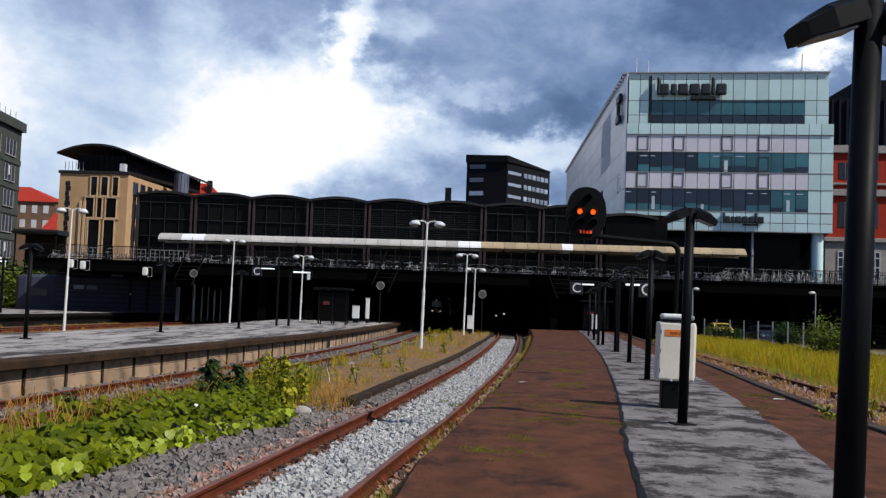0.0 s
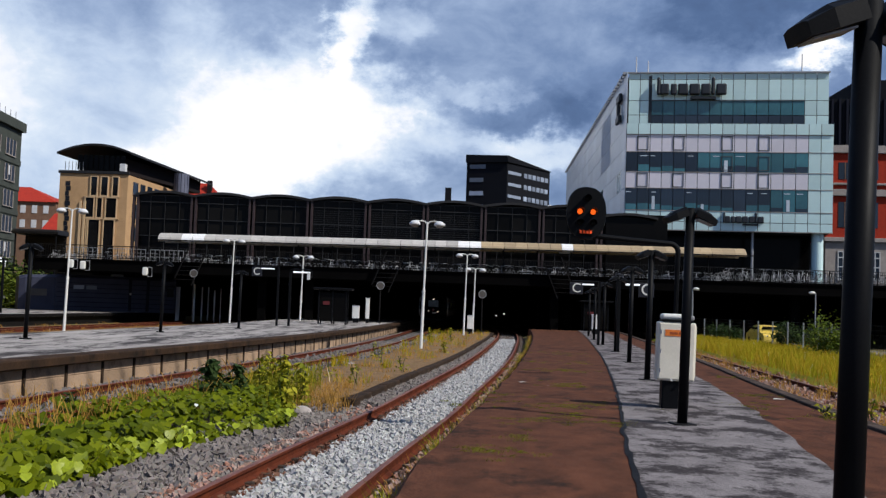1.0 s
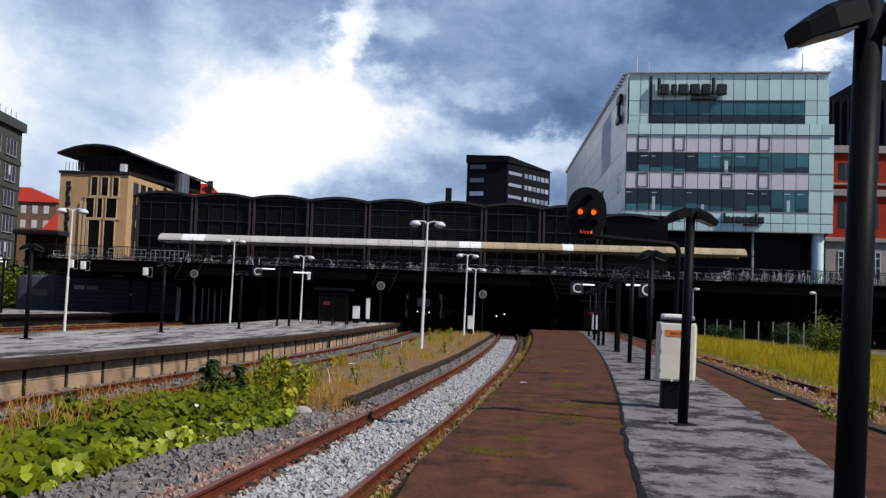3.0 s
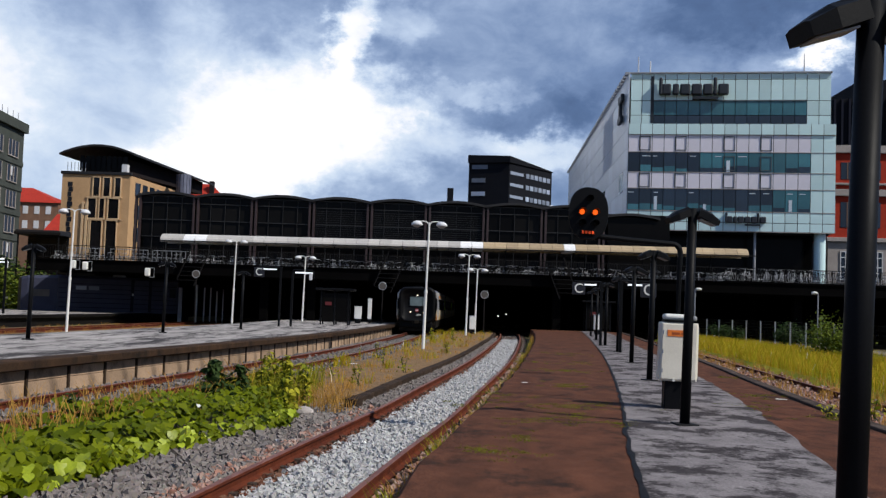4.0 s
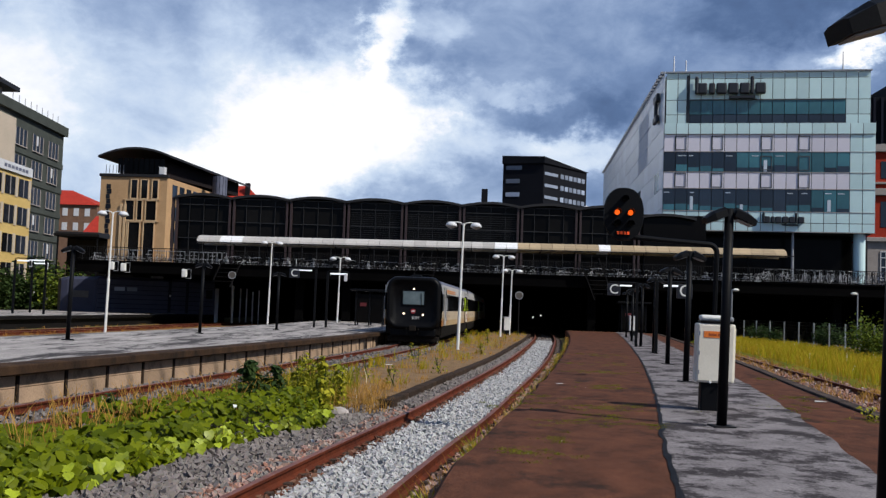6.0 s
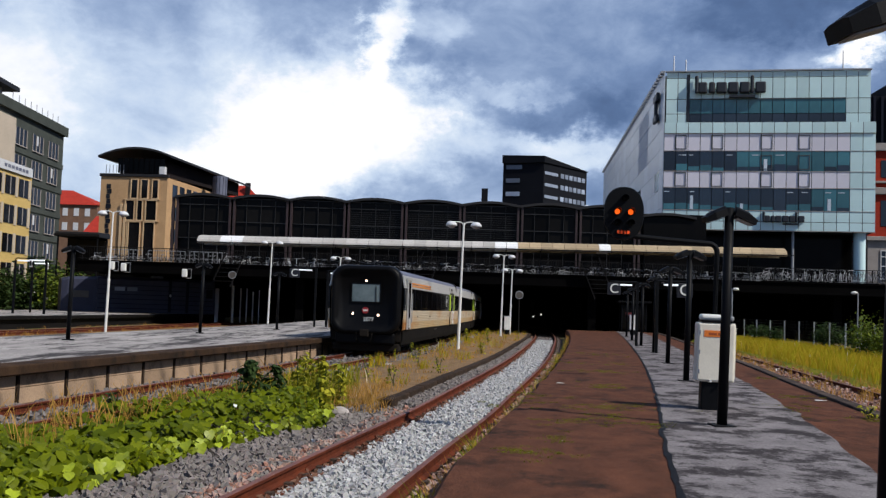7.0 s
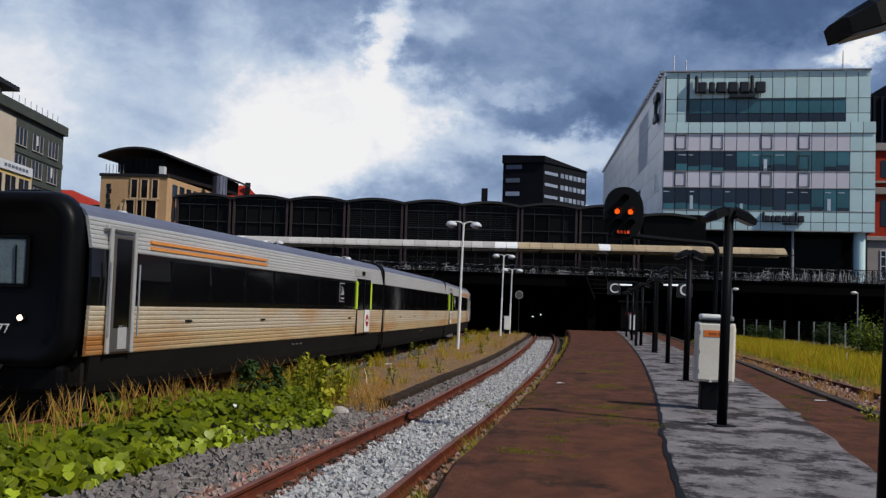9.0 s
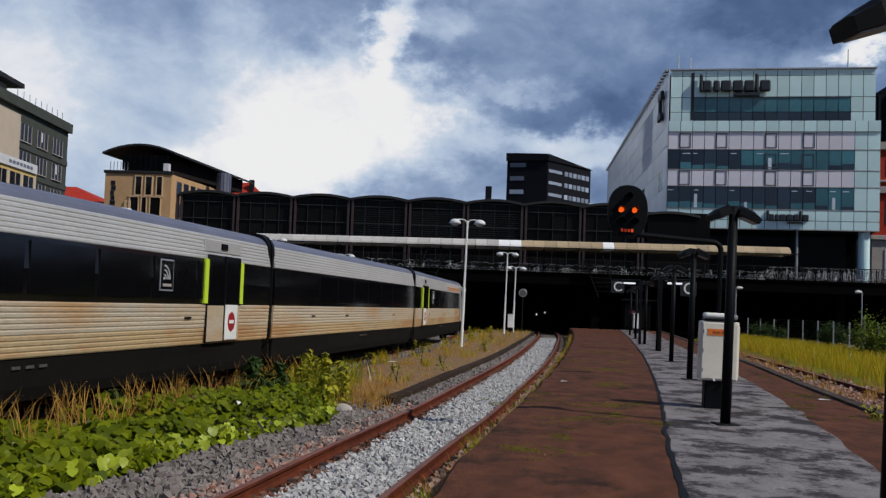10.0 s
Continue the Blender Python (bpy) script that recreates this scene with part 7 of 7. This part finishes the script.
def leaf_poses(rng, n, c, size, tilt=(15, 60), face=None):
    """Poses of leaves at the places c, tilted at random, more often towards the light."""
    out = np.zeros((n, 4, 4))
    az = rng.uniform(0, math.tau, n) if face is None else rng.normal(face, 0.9, n)
    el = np.radians(rng.uniform(tilt[0], tilt[1], n))
    roll = rng.normal(0, 0.35, n)
    fwd = np.stack([np.cos(az) * np.cos(el), np.sin(az) * np.cos(el), -np.sin(el) * 0.8], 1)
    fwd /= np.linalg.norm(fwd, axis=1)[:, None]
    up = np.array([0, 0, 1.0])
    side = np.cross(fwd, up)
    side /= np.linalg.norm(side, axis=1)[:, None]
    nor = np.cross(side, fwd)
    s2 = side * np.cos(roll)[:, None] + nor * np.sin(roll)[:, None]
    n2 = np.cross(s2, fwd)
    sc = size[:, None]
    out[:, :3, 0], out[:, :3, 1], out[:, :3, 2], out[:, :3, 3] = s2 * sc, fwd * sc, n2 * sc, c
    return out


def leaf_mesh(name, where, material, label, category="weeds"):
    V = np.array(LEAF_V, float)
    P = np.einsum("nij,vj->nvi", where[:, :3, :3], V) + where[:, None, :3, 3]
    n = len(P)
    base = np.arange(n)[:, None, None] * len(V)
    me = bpy.data.meshes.new(name)
    me.from_pydata(P.reshape(-1, 3).tolist(), [], (base + np.array(LEAF_F)[None]).reshape(-1, 4).tolist() + (base + np.array(LEAF_T)[None]).reshape(-1, 3).tolist())
    me.materials.append(material)
    me.shade_smooth()
    return tagged(new(name, me), label, category, kind="stuff")


def canopy_height(x, y):
    return 0.20 + 0.20 * noise.noise((x * 0.9, y * 0.9, 0.3)) + 0.10 * noise.noise((x * 2.3, y * 2.3, 4.0))


def make_bush():
    rng = np.random.default_rng(21)
    n = 5200
    y = 7.6 + 13.2 * rng.random(n) ** 1.15
    f, b = bush_front(y), bush_back(y)
    u = rng.random(n) ** 1.2
    x = f + (b - f) * u
    edge = np.minimum(1, u * 5)
    h = np.array([canopy_height(a, c) for a, c in zip(x, y)]) * (0.35 + 0.65 * edge) + 0.13 * edge + np.where(y > 15, 0.12 * edge, 0)
    depth = rng.random(n) ** 1.5
    z = -0.66 + 0.05 + h * (1 - 0.7 * depth)
    size = rng.uniform(0.09, 0.175, n) * np.where(y > 15.5, 0.72, 1.0)
    leaf_mesh("broad_leaf_weeds", leaf_poses(rng, n, np.stack([x, y, z], 1), size, (10, 55), -1.0), M["leaf"], "dense bright green broad-leaved weeds beside the ballast")
    # plants along the front edge, leaf by leaf
    V, F = LEAF_V, [list(q) for q in LEAF_F + LEAF_T]
    shapes = []
    for k in range(5):
        me = bpy.data.meshes.new("leaf")
        w = (0.9, 1.05, 1.15, 0.95, 1.1)[k]
        me.from_pydata([(px * w, py, pz * (1 + 0.3 * k)) for px, py, pz in V], [], F)
        me.materials.append(M["leaf_single"])
        me.shade_smooth()
        shapes.append(me)
    rnd = random.Random(4)
    for i in range(28):
        y = 8.2 + i * 0.36
        x = float(bush_front(y)) - rnd.uniform(0.05, 0.35)
        p = thing("butterbur_plant", "low plant with large bright green heart-shaped leaves", "plant", pose(x, y, -0.68), group="front row of broad-leaved plants")
        stems = B()
        for k in range(9):
            a, r, h = rnd.uniform(0, math.tau), rnd.uniform(0.05, 0.24), rnd.uniform(0.08, 0.30)
            tip = Vector((r * math.cos(a), r * math.sin(a), h))
            s = rnd.uniform(0.10, 0.175) * (0.8 if y > 15 else 1)
            m = Matrix.Translation(tip) @ Euler((radians(-rnd.uniform(15, 55)), radians(rnd.uniform(-20, 20)), rnd.gauss(-1.6, 1.0) - math.pi / 2)).to_matrix().to_4x4() @ Matrix.Diagonal((s, s, s, 1))
            part("leaf", rnd.choice(shapes), None, p, m=m)
            pipe(stems, [(0, 0, 0), (tip.x * 0.5, tip.y * 0.5, h * 0.7), tuple(tip)], 0.006, 4)
        part("stem", stems, M["weed"], p)


def blades(rng, n, xy, z, height, width, lean, material, name, label, category="grass", head=False):
    """Bent tapering blades of grass, three lengths each."""
    az = rng.uniform(0, math.tau, n)
    tw = rng.uniform(0, math.tau, n)
    h = rng.uniform(0.5, 1.15, n) * height
    ln = rng.uniform(0.2, 1.0, n) * lean * h
    w = width * rng.uniform(0.7, 1.3, n)
    P = np.zeros((n, 7, 3))
    sx, sy = np.cos(tw) * w, np.sin(tw) * w
    for i, (u, k) in enumerate(((0, 1.0), (0.45, 0.8), (0.8, 1.3 if head else 0.5))):
        cx, cy, cz = xy[:, 0] + np.cos(az) * ln * u * u, xy[:, 1] + np.sin(az) * ln * u * u, z + h * u
        P[:, 2 * i] = np.stack([cx - sx * k, cy - sy * k, cz], 1)
        P[:, 2 * i + 1] = np.stack([cx + sx * k, cy + sy * k, cz], 1)
    P[:, 6] = np.stack([xy[:, 0] + np.cos(az) * ln, xy[:, 1] + np.sin(az) * ln, z + h], 1)
    base = np.arange(n)[:, None, None] * 7
    me = bpy.data.meshes.new(name)
    me.from_pydata(P.reshape(-1, 3).tolist(), [], (base + np.array([(0, 1, 3, 2), (2, 3, 5, 4)])[None]).reshape(-1, 4).tolist() + (base + np.array([(4, 5, 6)])[None]).reshape(-1, 3).tolist())
    me.materials.append(material)
    return tagged(new(name, me), label, category, kind="stuff")


def tufts(rng, centres, per, spread):
    c = np.repeat(np.array(centres, float), per, axis=0)
    return c + rng.normal(0, spread, c.shape)


def weed_plant(x, y, z, h, mk, label, seed, leaf=0.07, n=46):
    """Upright leafy weed: a stem with narrow leaves in whorls."""
    rng = np.random.default_rng(seed)
    p = thing("weed", label, "plant", pose(x, y, z), group="tall weeds")
    stems = B()
    for k in range(4):
        a = rng.uniform(0, math.tau)
        pipe(stems, [(0.03 * k, 0, 0), (0.05 * math.cos(a), 0.05 * math.sin(a), h * 0.5), (0.10 * math.cos(a), 0.10 * math.sin(a), h * rng.uniform(0.8, 1))], 0.007, 4)
    part("stem", stems, M["darkleaf"], p)
    zz = rng.uniform(0.08, 1.0, n) * h
    az = rng.uniform(0, math.tau, n)
    r = (0.05 + (0.34 if n > 150 else 0.20) * (1 - zz / h) ** 0.8) * rng.uniform(0.2, 1.3, n)
    c = np.stack([r * np.cos(az), r * np.sin(az), zz], 1)
    W = leaf_poses(rng, n, c, np.full(n, leaf) * rng.uniform(0.7, 1.6, n), (0, 50))
    W[:, :3, 0] *= 0.55
    ob = leaf_mesh("foliage", W, M[mk], "")
    del ob["category"]
    ob.parent = p


def make_grasses():
    rng = np.random.default_rng(8)
    # straw behind the broad leaves
    cs = [(float(bush_back(y)) + rng.uniform(-0.2, 1.1), y) for y in rng.uniform(11, 24, 95)]
    xy = tufts(rng, cs, 7, 0.07)
    blades(rng, len(xy), xy, -0.66, 0.80, 0.0042, 0.55, M["straw"], "dry_grass", "tall dry straw-coloured grass behind the weeds", head=True)
    cs = [(rng.uniform(-4.3, -2.7), y) for y in rng.uniform(18.5, 24.5, 70)]
    xy = tufts(rng, cs, 12, 0.08)
    blades(rng, len(xy), xy, -0.64, 0.75, 0.008, 0.4, M["weed"], "green_grass", "upright green grass among the weeds")
    cs = [(rng.uniform(-3.0, -1.75), y) for y in rng.uniform(19.6, 24.5, 60)]
    xy = tufts(rng, cs, 14, 0.07)
    blades(rng, len(xy), xy, -0.62, 0.40, 0.005, 0.6, M["straw"], "dry_grass", "orange-brown dry grass at the end of the kerb")
    # the weedy strip between the tracks
    cs = []
    for y in rng.uniform(20.5, 84, 300):
        cs.append((rng.uniform(T2.x_at(y) + 1.6, ISLAND_R.x_at(y) - 0.3), y))
    xy = tufts(rng, cs, 10, 0.10)
    blades(rng, len(xy), xy, -0.48, 0.16, 0.008, 0.7, M["straw"], "dry_grass", "sparse short dry grass on the verge")
    cs = []
    for y in rng.uniform(21, 84, 120):
        x0, x1 = T2.x_at(y) + 1.7, ISLAND_R.x_at(y) - 0.3
        cs.append((x0 + (x1 - x0) * rng.random() ** 1.6, y))
    xy = tufts(rng, cs, 12, 0.09)
    blades(rng, len(xy), xy, -0.48, 0.36, 0.010, 0.5, M["grass"], "green_grass", "scattered yellow-green grass tufts on the verge")
    # along the edge of the near platform
    cs = [(EDGE.x_at(y) - rng.uniform(0.0, 0.16), y) for y in rng.uniform(6.5, 70, 420)]
    xy = tufts(rng, cs, 9, 0.04)
    blades(rng, len(xy), xy, -0.42, 0.30, 0.005, 0.8, M["straw"], "dry_grass", "dry grass along the platform edge")
    cs = [(EDGE.x_at(y) - rng.uniform(0.0, 0.2), y) for y in np.concatenate([rng.uniform(6.5, 60, 110), rng.normal(12.4, 0.25, 14), rng.normal(8.6, 0.3, 14)])]
    xy = tufts(rng, cs, 11, 0.05)
    blades(rng, len(xy), xy, -0.5, 0.40, 0.007, 0.9, M["weed"], "green_grass", "green tufts along the platform edge")
    # moss and grass in the cracks of the platform
    cs = []
    for cx, cy, wx, n in MOSS:
        for _ in range(n):
            cs.append((cx + rng.normal(0, wx * 1.2), cy + rng.normal(0, 0.04 + 0.018 * cy)))
    xy = tufts(rng, cs, 34, 0.06)
    blades(rng, len(xy), xy, -0.008, 0.024, 0.005, 1.5, M["moss"], "moss_tufts", "low moss and grass tufts in platform cracks", "moss")
    # meadow beyond the siding
    n = 42000
    y = 12 + 71 * rng.random(n) ** 1.15
    x0 = np.array([T3.x_at(v) + 1.7 for v in y])
    x = x0 + (21.6 - x0) * rng.random(n)
    xy = np.stack([x, y], 1)
    blades(rng, n, xy, -0.45, 0.58, 0.010, 0.6, M["grass"], "meadow_grass", "tall yellow-green meadow grass beside the siding")
    cs = [(T3.x_at(v) + rng.uniform(-1.6, 2.2), v) for v in rng.uniform(10, 70, 330)]
    xy = tufts(rng, cs, 10, 0.09)
    blades(rng, len(xy), xy, -0.58, 0.28, 0.009, 0.7, M["straw"], "dry_grass", "dry brown grass on the old siding")
    # siding weeds along the far tracks
    cs = [(rng.uniform(-27, -16), v) for v in rng.uniform(36, 80, 380)]
    xy = tufts(rng, cs, 9, 0.12)
    blades(rng, len(xy), xy, -0.68, 0.22, 0.008, 0.7, M["straw"], "dry_grass", "dry grass between the far tracks")
    for i, (x, y, h, mk, lf, n) in enumerate(((-4.15, 18.7, 1.0, "darkleaf", 0.12, 260), (-3.75, 19.0, 0.9, "darkleaf", 0.12, 200), (-3.5, 21.6, 0.9, "weed", 0.09, 90), (-3.1, 20.7, 0.85, "weed", 0.09, 90), (-3.8, 22.6, 1.0, "weed", 0.08, 80), (-3.3, 19.2, 0.85, "weed", 0.1, 110), (-3.0, 19.8, 0.95, "weed", 0.1, 110), (-2.85, 18.9, 0.7, "weed", 0.1, 100), (-3.5, 20.4, 1.0, "weed", 0.1, 110), (-3.2, 21.2, 1.0, "weed", 0.1, 110), (-2.75, 20.6, 0.9, "weed", 0.1, 100), (-4.5, 20.5, 0.8, "weed", 0.1, 90), (-5.6, 15.6, 0.6, "darkleaf", 0.09, 80), (-2.0, 24.5, 0.5, "weed", 0.07, 40), (-2.9, 27, 0.6, "weed", 0.07, 40), (-1.1, 30, 0.5, "weed", 0.07, 40), (-1.9, 33, 0.6, "weed", 0.07, 40), (-2.4, 38, 0.6, "weed", 0.08, 40), (0.2, 44, 0.5, "weed", 0.08, 40), (0.6, 60, 0.8, "weed", 0.1, 60), (-0.6, 58, 0.8, "weed", 0.1, 60), (6.45, 15.3, 0.35, "weed", 0.07, 40), (5.9, 15.6, 0.2, "weed", 0.06, 30), (-0.05, 12.6, 0.32, "weed", 0.07, 44))):
        weed_plant(x, y, (-0.62 if y < 24 else -0.46) if x < 5 else 0.0, h, mk, "leafy upright weed growing beside the track", 100 + i, lf, n)


MOSS = [(2.55, 20.5, 0.22, 26), (3.1, 25.5, 0.5, 30), (3.6, 30, 0.6, 26), (4.2, 36, 0.6, 24), (1.55, 15.9, 0.55, 20), (2.4, 16.2, 0.4, 18), (1.85, 14.6, 0.16, 14), (1.45, 13.7, 0.35, 16), (0.95, 11.8, 0.10, 9), (0.55, 10.7, 0.06, 5), (0.82, 10.5, 0.14, 8), (0.35, 10.6, 0.05, 4), (2.3, 13.6, 0.2, 9), (5.2, 17.0, 0.25, 14), (6.0, 19.5, 0.3, 14), (5.9, 15.2, 0.3, 12), (7.2, 25, 0.5, 16), (1.1, 17.6, 0.2, 8)]


def make_shrub(x, y, z, h, w, mk, label, seed, n=2600, leaf=1.0):
    rng = np.random.default_rng(seed)
    t = thing("shrub", label, "shrub", pose(x, y, z), group="shrubs by the fence")
    bm = B()
    tips = []
    for k in range(9):
        a = rng.uniform(0, math.tau)
        tip = Vector((w * 0.38 * math.cos(a), w * 0.38 * math.sin(a), h * rng.uniform(0.45, 0.9)))
        pipe(bm, [(0.04 * math.cos(a), 0.04 * math.sin(a), -0.1), tuple(tip * 0.5 + Vector((0, 0, h * 0.12))), tuple(tip)], 0.018, 5)
        tips.append(np.array(tip))
    part("stem", bm, M["sleeper"], t)
    pick = np.array(tips)[rng.integers(0, 9, n)]
    c = pick * rng.uniform(0.35, 1.0, n)[:, None] + rng.normal(0, 1, (n, 3)) * np.array([w * 0.15, w * 0.15, h * 0.12])
    c[:, 2] = np.abs(c[:, 2]) + 0.03
    W = leaf_poses(rng, n, c, rng.uniform(0.06, 0.13, n) * leaf, (0, 60))
    ob = leaf_mesh("foliage", W, M[mk], "")
    del ob["category"]
    ob.parent = t


def make_fence():
    f = thing("fence", "galvanised mesh fence with pale posts beside the meadow", "fence", kind="structure")
    line = Line([(17.3, 30), (18.3, 44), (20.2, 56), (20.9, 66), (20.9, 84)])
    post = mesh_of("post", rod(B(), (0, 0, -0.4), (0, 0, 1.7), 0.045, n=8), M["steel"])
    S = line.s[-1]
    at = list(np.arange(0, S, 3.4))
    for s in at:
        x, y, _, _ = line.at(s)
        part("post", post, None, f, m=pose(x, y, -0.35))
    bm = B()
    for z in np.arange(-0.25, 1.4, 0.2):
        pipe(bm, [(*line.at(s)[:2], z) for s in np.arange(0, S, 2.55)], 0.006, 3)
    for s in np.arange(0, S, 0.25):
        x, y, _, _ = line.at(s)
        rod(bm, (x, y, -0.3), (x, y, 1.35), 0.004, n=3)
    tagged(part("wire_mesh", bm, M["iron"], f), "thin wire mesh", kind="stuff")


def road_car(mk, label):
    c = thing("car", label, "car", group="cars on the service road")
    prof = [(-2.0, 0.3), (-2.05, 0.62), (-1.95, 0.85), (-1.55, 0.95), (-1.0, 1.38), (-0.2, 1.47), (0.55, 1.40), (1.15, 0.98), (1.8, 0.86), (2.05, 0.68), (2.05, 0.3)]
    bm = B()
    prof_f = [(y, z) for y, z in prof]
    a = [bm.verts.new((-0.82 if z < 1.1 else -0.62, y, z)) for y, z in prof_f]
    b = [bm.verts.new((0.82 if z < 1.1 else 0.62, y, z)) for y, z in prof_f]
    bm.faces.new(a)
    bm.faces.new(b[::-1])
    for i in range(len(prof)):
        bm.faces.new((a[i], b[i], b[(i + 1) % len(prof)], a[(i + 1) % len(prof)]))
    part("body", bm, mk, c)
    part("windscreen", box(B(), -0.6, 0.6, -0.012, 0.012, -0.28, 0.28, m=pose(0, 0.87, 1.21, -55, 0, 0)), M["dglass"], c)
    for s in (-1, 1):
        part("side_window", box(B(), s * 0.73 - 0.02, s * 0.73 + 0.02, -1.0, 0.6, 1.0, 1.32, bevel=0.01), M["dglass"], c)
        part("headlight", ball(B(), (s * 0.6, 1.98, 0.68), 0.11, (1, 0.5, 0.7), 1), M["whiteish"], c)
        for y in (-1.25, 1.3):
            part("wheel", rod(B(), (s * 0.70, y, 0.3), (s * 0.86, y, 0.3), 0.3, n=16), M["rubber"], c)
    return c


def make_green_bank():
    """Bushy bank at the west end of the bridge."""
    b = thing("green_bank", "steep bank of dark green bushes beside the bridge", "bank", kind="structure")
    bm = B()
    rows = []
    for y in np.arange(92, 116, 2.0):
        rows.append([bm.verts.new((x, y, -0.8 + 4.6 * min(1, max(0, (y - 95) / 10)) + 0.3 * noise.noise((x * 0.5, y * 0.5, 7)))) for x in np.arange(-66, -43.5, 1.6)])
    for p, q in zip(rows, rows[1:]):
        for i in range(len(p) - 1):
            bm.faces.new((p[i], p[i + 1], q[i + 1], q[i]))
    part("soil", bm, M["earth"], b)
    rng = np.random.default_rng(77)
    n = 7000
    y = rng.uniform(94, 108, n)
    x = rng.uniform(-62, -44, n)
    z = -0.7 + 4.6 * np.clip((y - 95) / 10, 0, 1) + rng.random(n) ** 1.5 * (1.0 + 0.8 * np.sin(x * 0.9))
    ob = leaf_mesh("foliage", leaf_poses(rng, n, np.stack([x, y, z], 1), rng.uniform(0.18, 0.4, n), (0, 60)), M["darkleaf"], "")
    del ob["category"]
    ob.parent = b


M["leaf_single"] = mat("single_broad_leaf", (0.27, 0.32, 0.006), (0.17, 0.215, 0.005), 3, 0.5, bump=0.1, fine=12, spread=0.15, vary=0.35)
M["shrub_leaf"] = island_mat("shrub_leaves", ((0.04, 0.075, 0.012), (0.13, 0.19, 0.018), (0.08, 0.125, 0.015), (0.18, 0.22, 0.025)), 0.6, 0.25)
make_stones()
make_bush()
make_grasses()
make_fence()
make_shrub(19.2, 50.0, -0.35, 2.25, 2.5, "shrub_leaf", "leafy green bush growing through the fence", 31)
make_shrub(21.4, 62.5, -0.35, 1.7, 1.8, "darkleaf", "dark green bush at the fence", 32, 1800)
make_shrub(21.2, 77.5, -0.35, 1.5, 1.7, "darkleaf", "dark green bush at the fence", 33, 1500)
make_shrub(20.7, 72, -0.35, 1.2, 1.0, "darkleaf", "small dark bush at the fence", 34, 900)
make_green_bank()
for k, (x, y, h, w) in enumerate(((-43.2, 95.5, 4.6, 3.6), (-41.2, 96.5, 4.9, 3.8), (-39.4, 98.0, 4.4, 3.2), (-45.0, 93.0, 4.2, 3.6))):
    make_shrub(x, y, -0.7, h, w, "shrub_leaf" if k == 1 else "darkleaf", "large green bush below the bridge end", 41 + k, 2400, 2.4)
car_yellow = road_car(mat("yellow_car_paint", (0.75, 0.55, 0.10), (0.7, 0.5, 0.09), 1, 0.3, bump=0, spread=0.02), "small pale yellow car on the service road")
car_dark = road_car(mat("dark_car_paint", (0.02, 0.025, 0.04), (0.02, 0.025, 0.04), 1, 0.25, bump=0, spread=0.02), "dark blue car on the service road")


def make_litter():
    for x, y, w, rz in ((1.72, 20.7, 0.16, 20), (6.2, 18.6, 0.2, -30), (-2.9, 33.5, 0.3, 50)):
        p = thing("paper_scrap", "crumpled white scrap of paper on the ground", "litter", pose(x, y, 0.006 if x > 0 else -0.46, 0, 0, rz), group="paper scraps")
        bm = B()
        g = [[bm.verts.new((w * (i / 4 - 0.5), 0.7 * w * (j / 3 - 0.5), 0.01 + 0.02 * abs(noise.noise((i * 0.9, j * 0.9, x))))) for j in range(4)] for i in range(5)]
        for i in range(4):
            for j in range(3):
                bm.faces.new((g[i][j], g[i + 1][j], g[i + 1][j + 1], g[i][j + 1]))
        part("sheet", bm, M["white"], p)


make_litter()


# ---- what moves ----
TRAIN_T = [0, 1, 2.5, 4, 5, 5.5, 7, 7.5, 8, 8.5, 9, 10]
TRAIN_Y = [122, 112.6, 97.2, 78.9, 65.6, 59.3, 40.2, 34.1, 27.9, 21.8, 15.4, 2.9]


def car_pose(s_front, s_rear, flip):
    """Pose of a car whose two bogies stand at these lengths along the track."""
    ax, ay, _, _ = T2.at(s_front)
    bx, by, _, _ = T2.at(s_rear)
    turn = math.degrees(math.atan2(ay - by, ax - bx)) - 90 + (180 if flip else 0)
    return pose((ax + bx) / 2, (ay + by) / 2, RAIL_Z, 0, 0, turn)


def motions():
    times = [i * 0.5 for i in range(21)]
    for car, start, length, flip in ((car_front, 0.0, CAR_END, False), (car_mid, CAR_END, CAR_MID, False), (car_rear, CAR_END + CAR_MID, CAR_END, True)):
        rows = []
        for t in times:
            nose = T2.s_at_y(float(np.interp(t, TRAIN_T, TRAIN_Y)))
            mid = nose + start + length / 2
            rows.append((t, car_pose(mid - length * 0.36, mid + length * 0.36, flip)))
        walk(car, rows)
    for car, lead in ((car_yellow, 0.0), (car_dark, 11.7)):
        walk(car, [(t, pose(23.6 + 0.10 * t, 86.2 - lead - 12.0 * t, -0.42, 0, 0, 180.5)) for t in (0, 2.5, 5, 7.5, 10)])


motions()
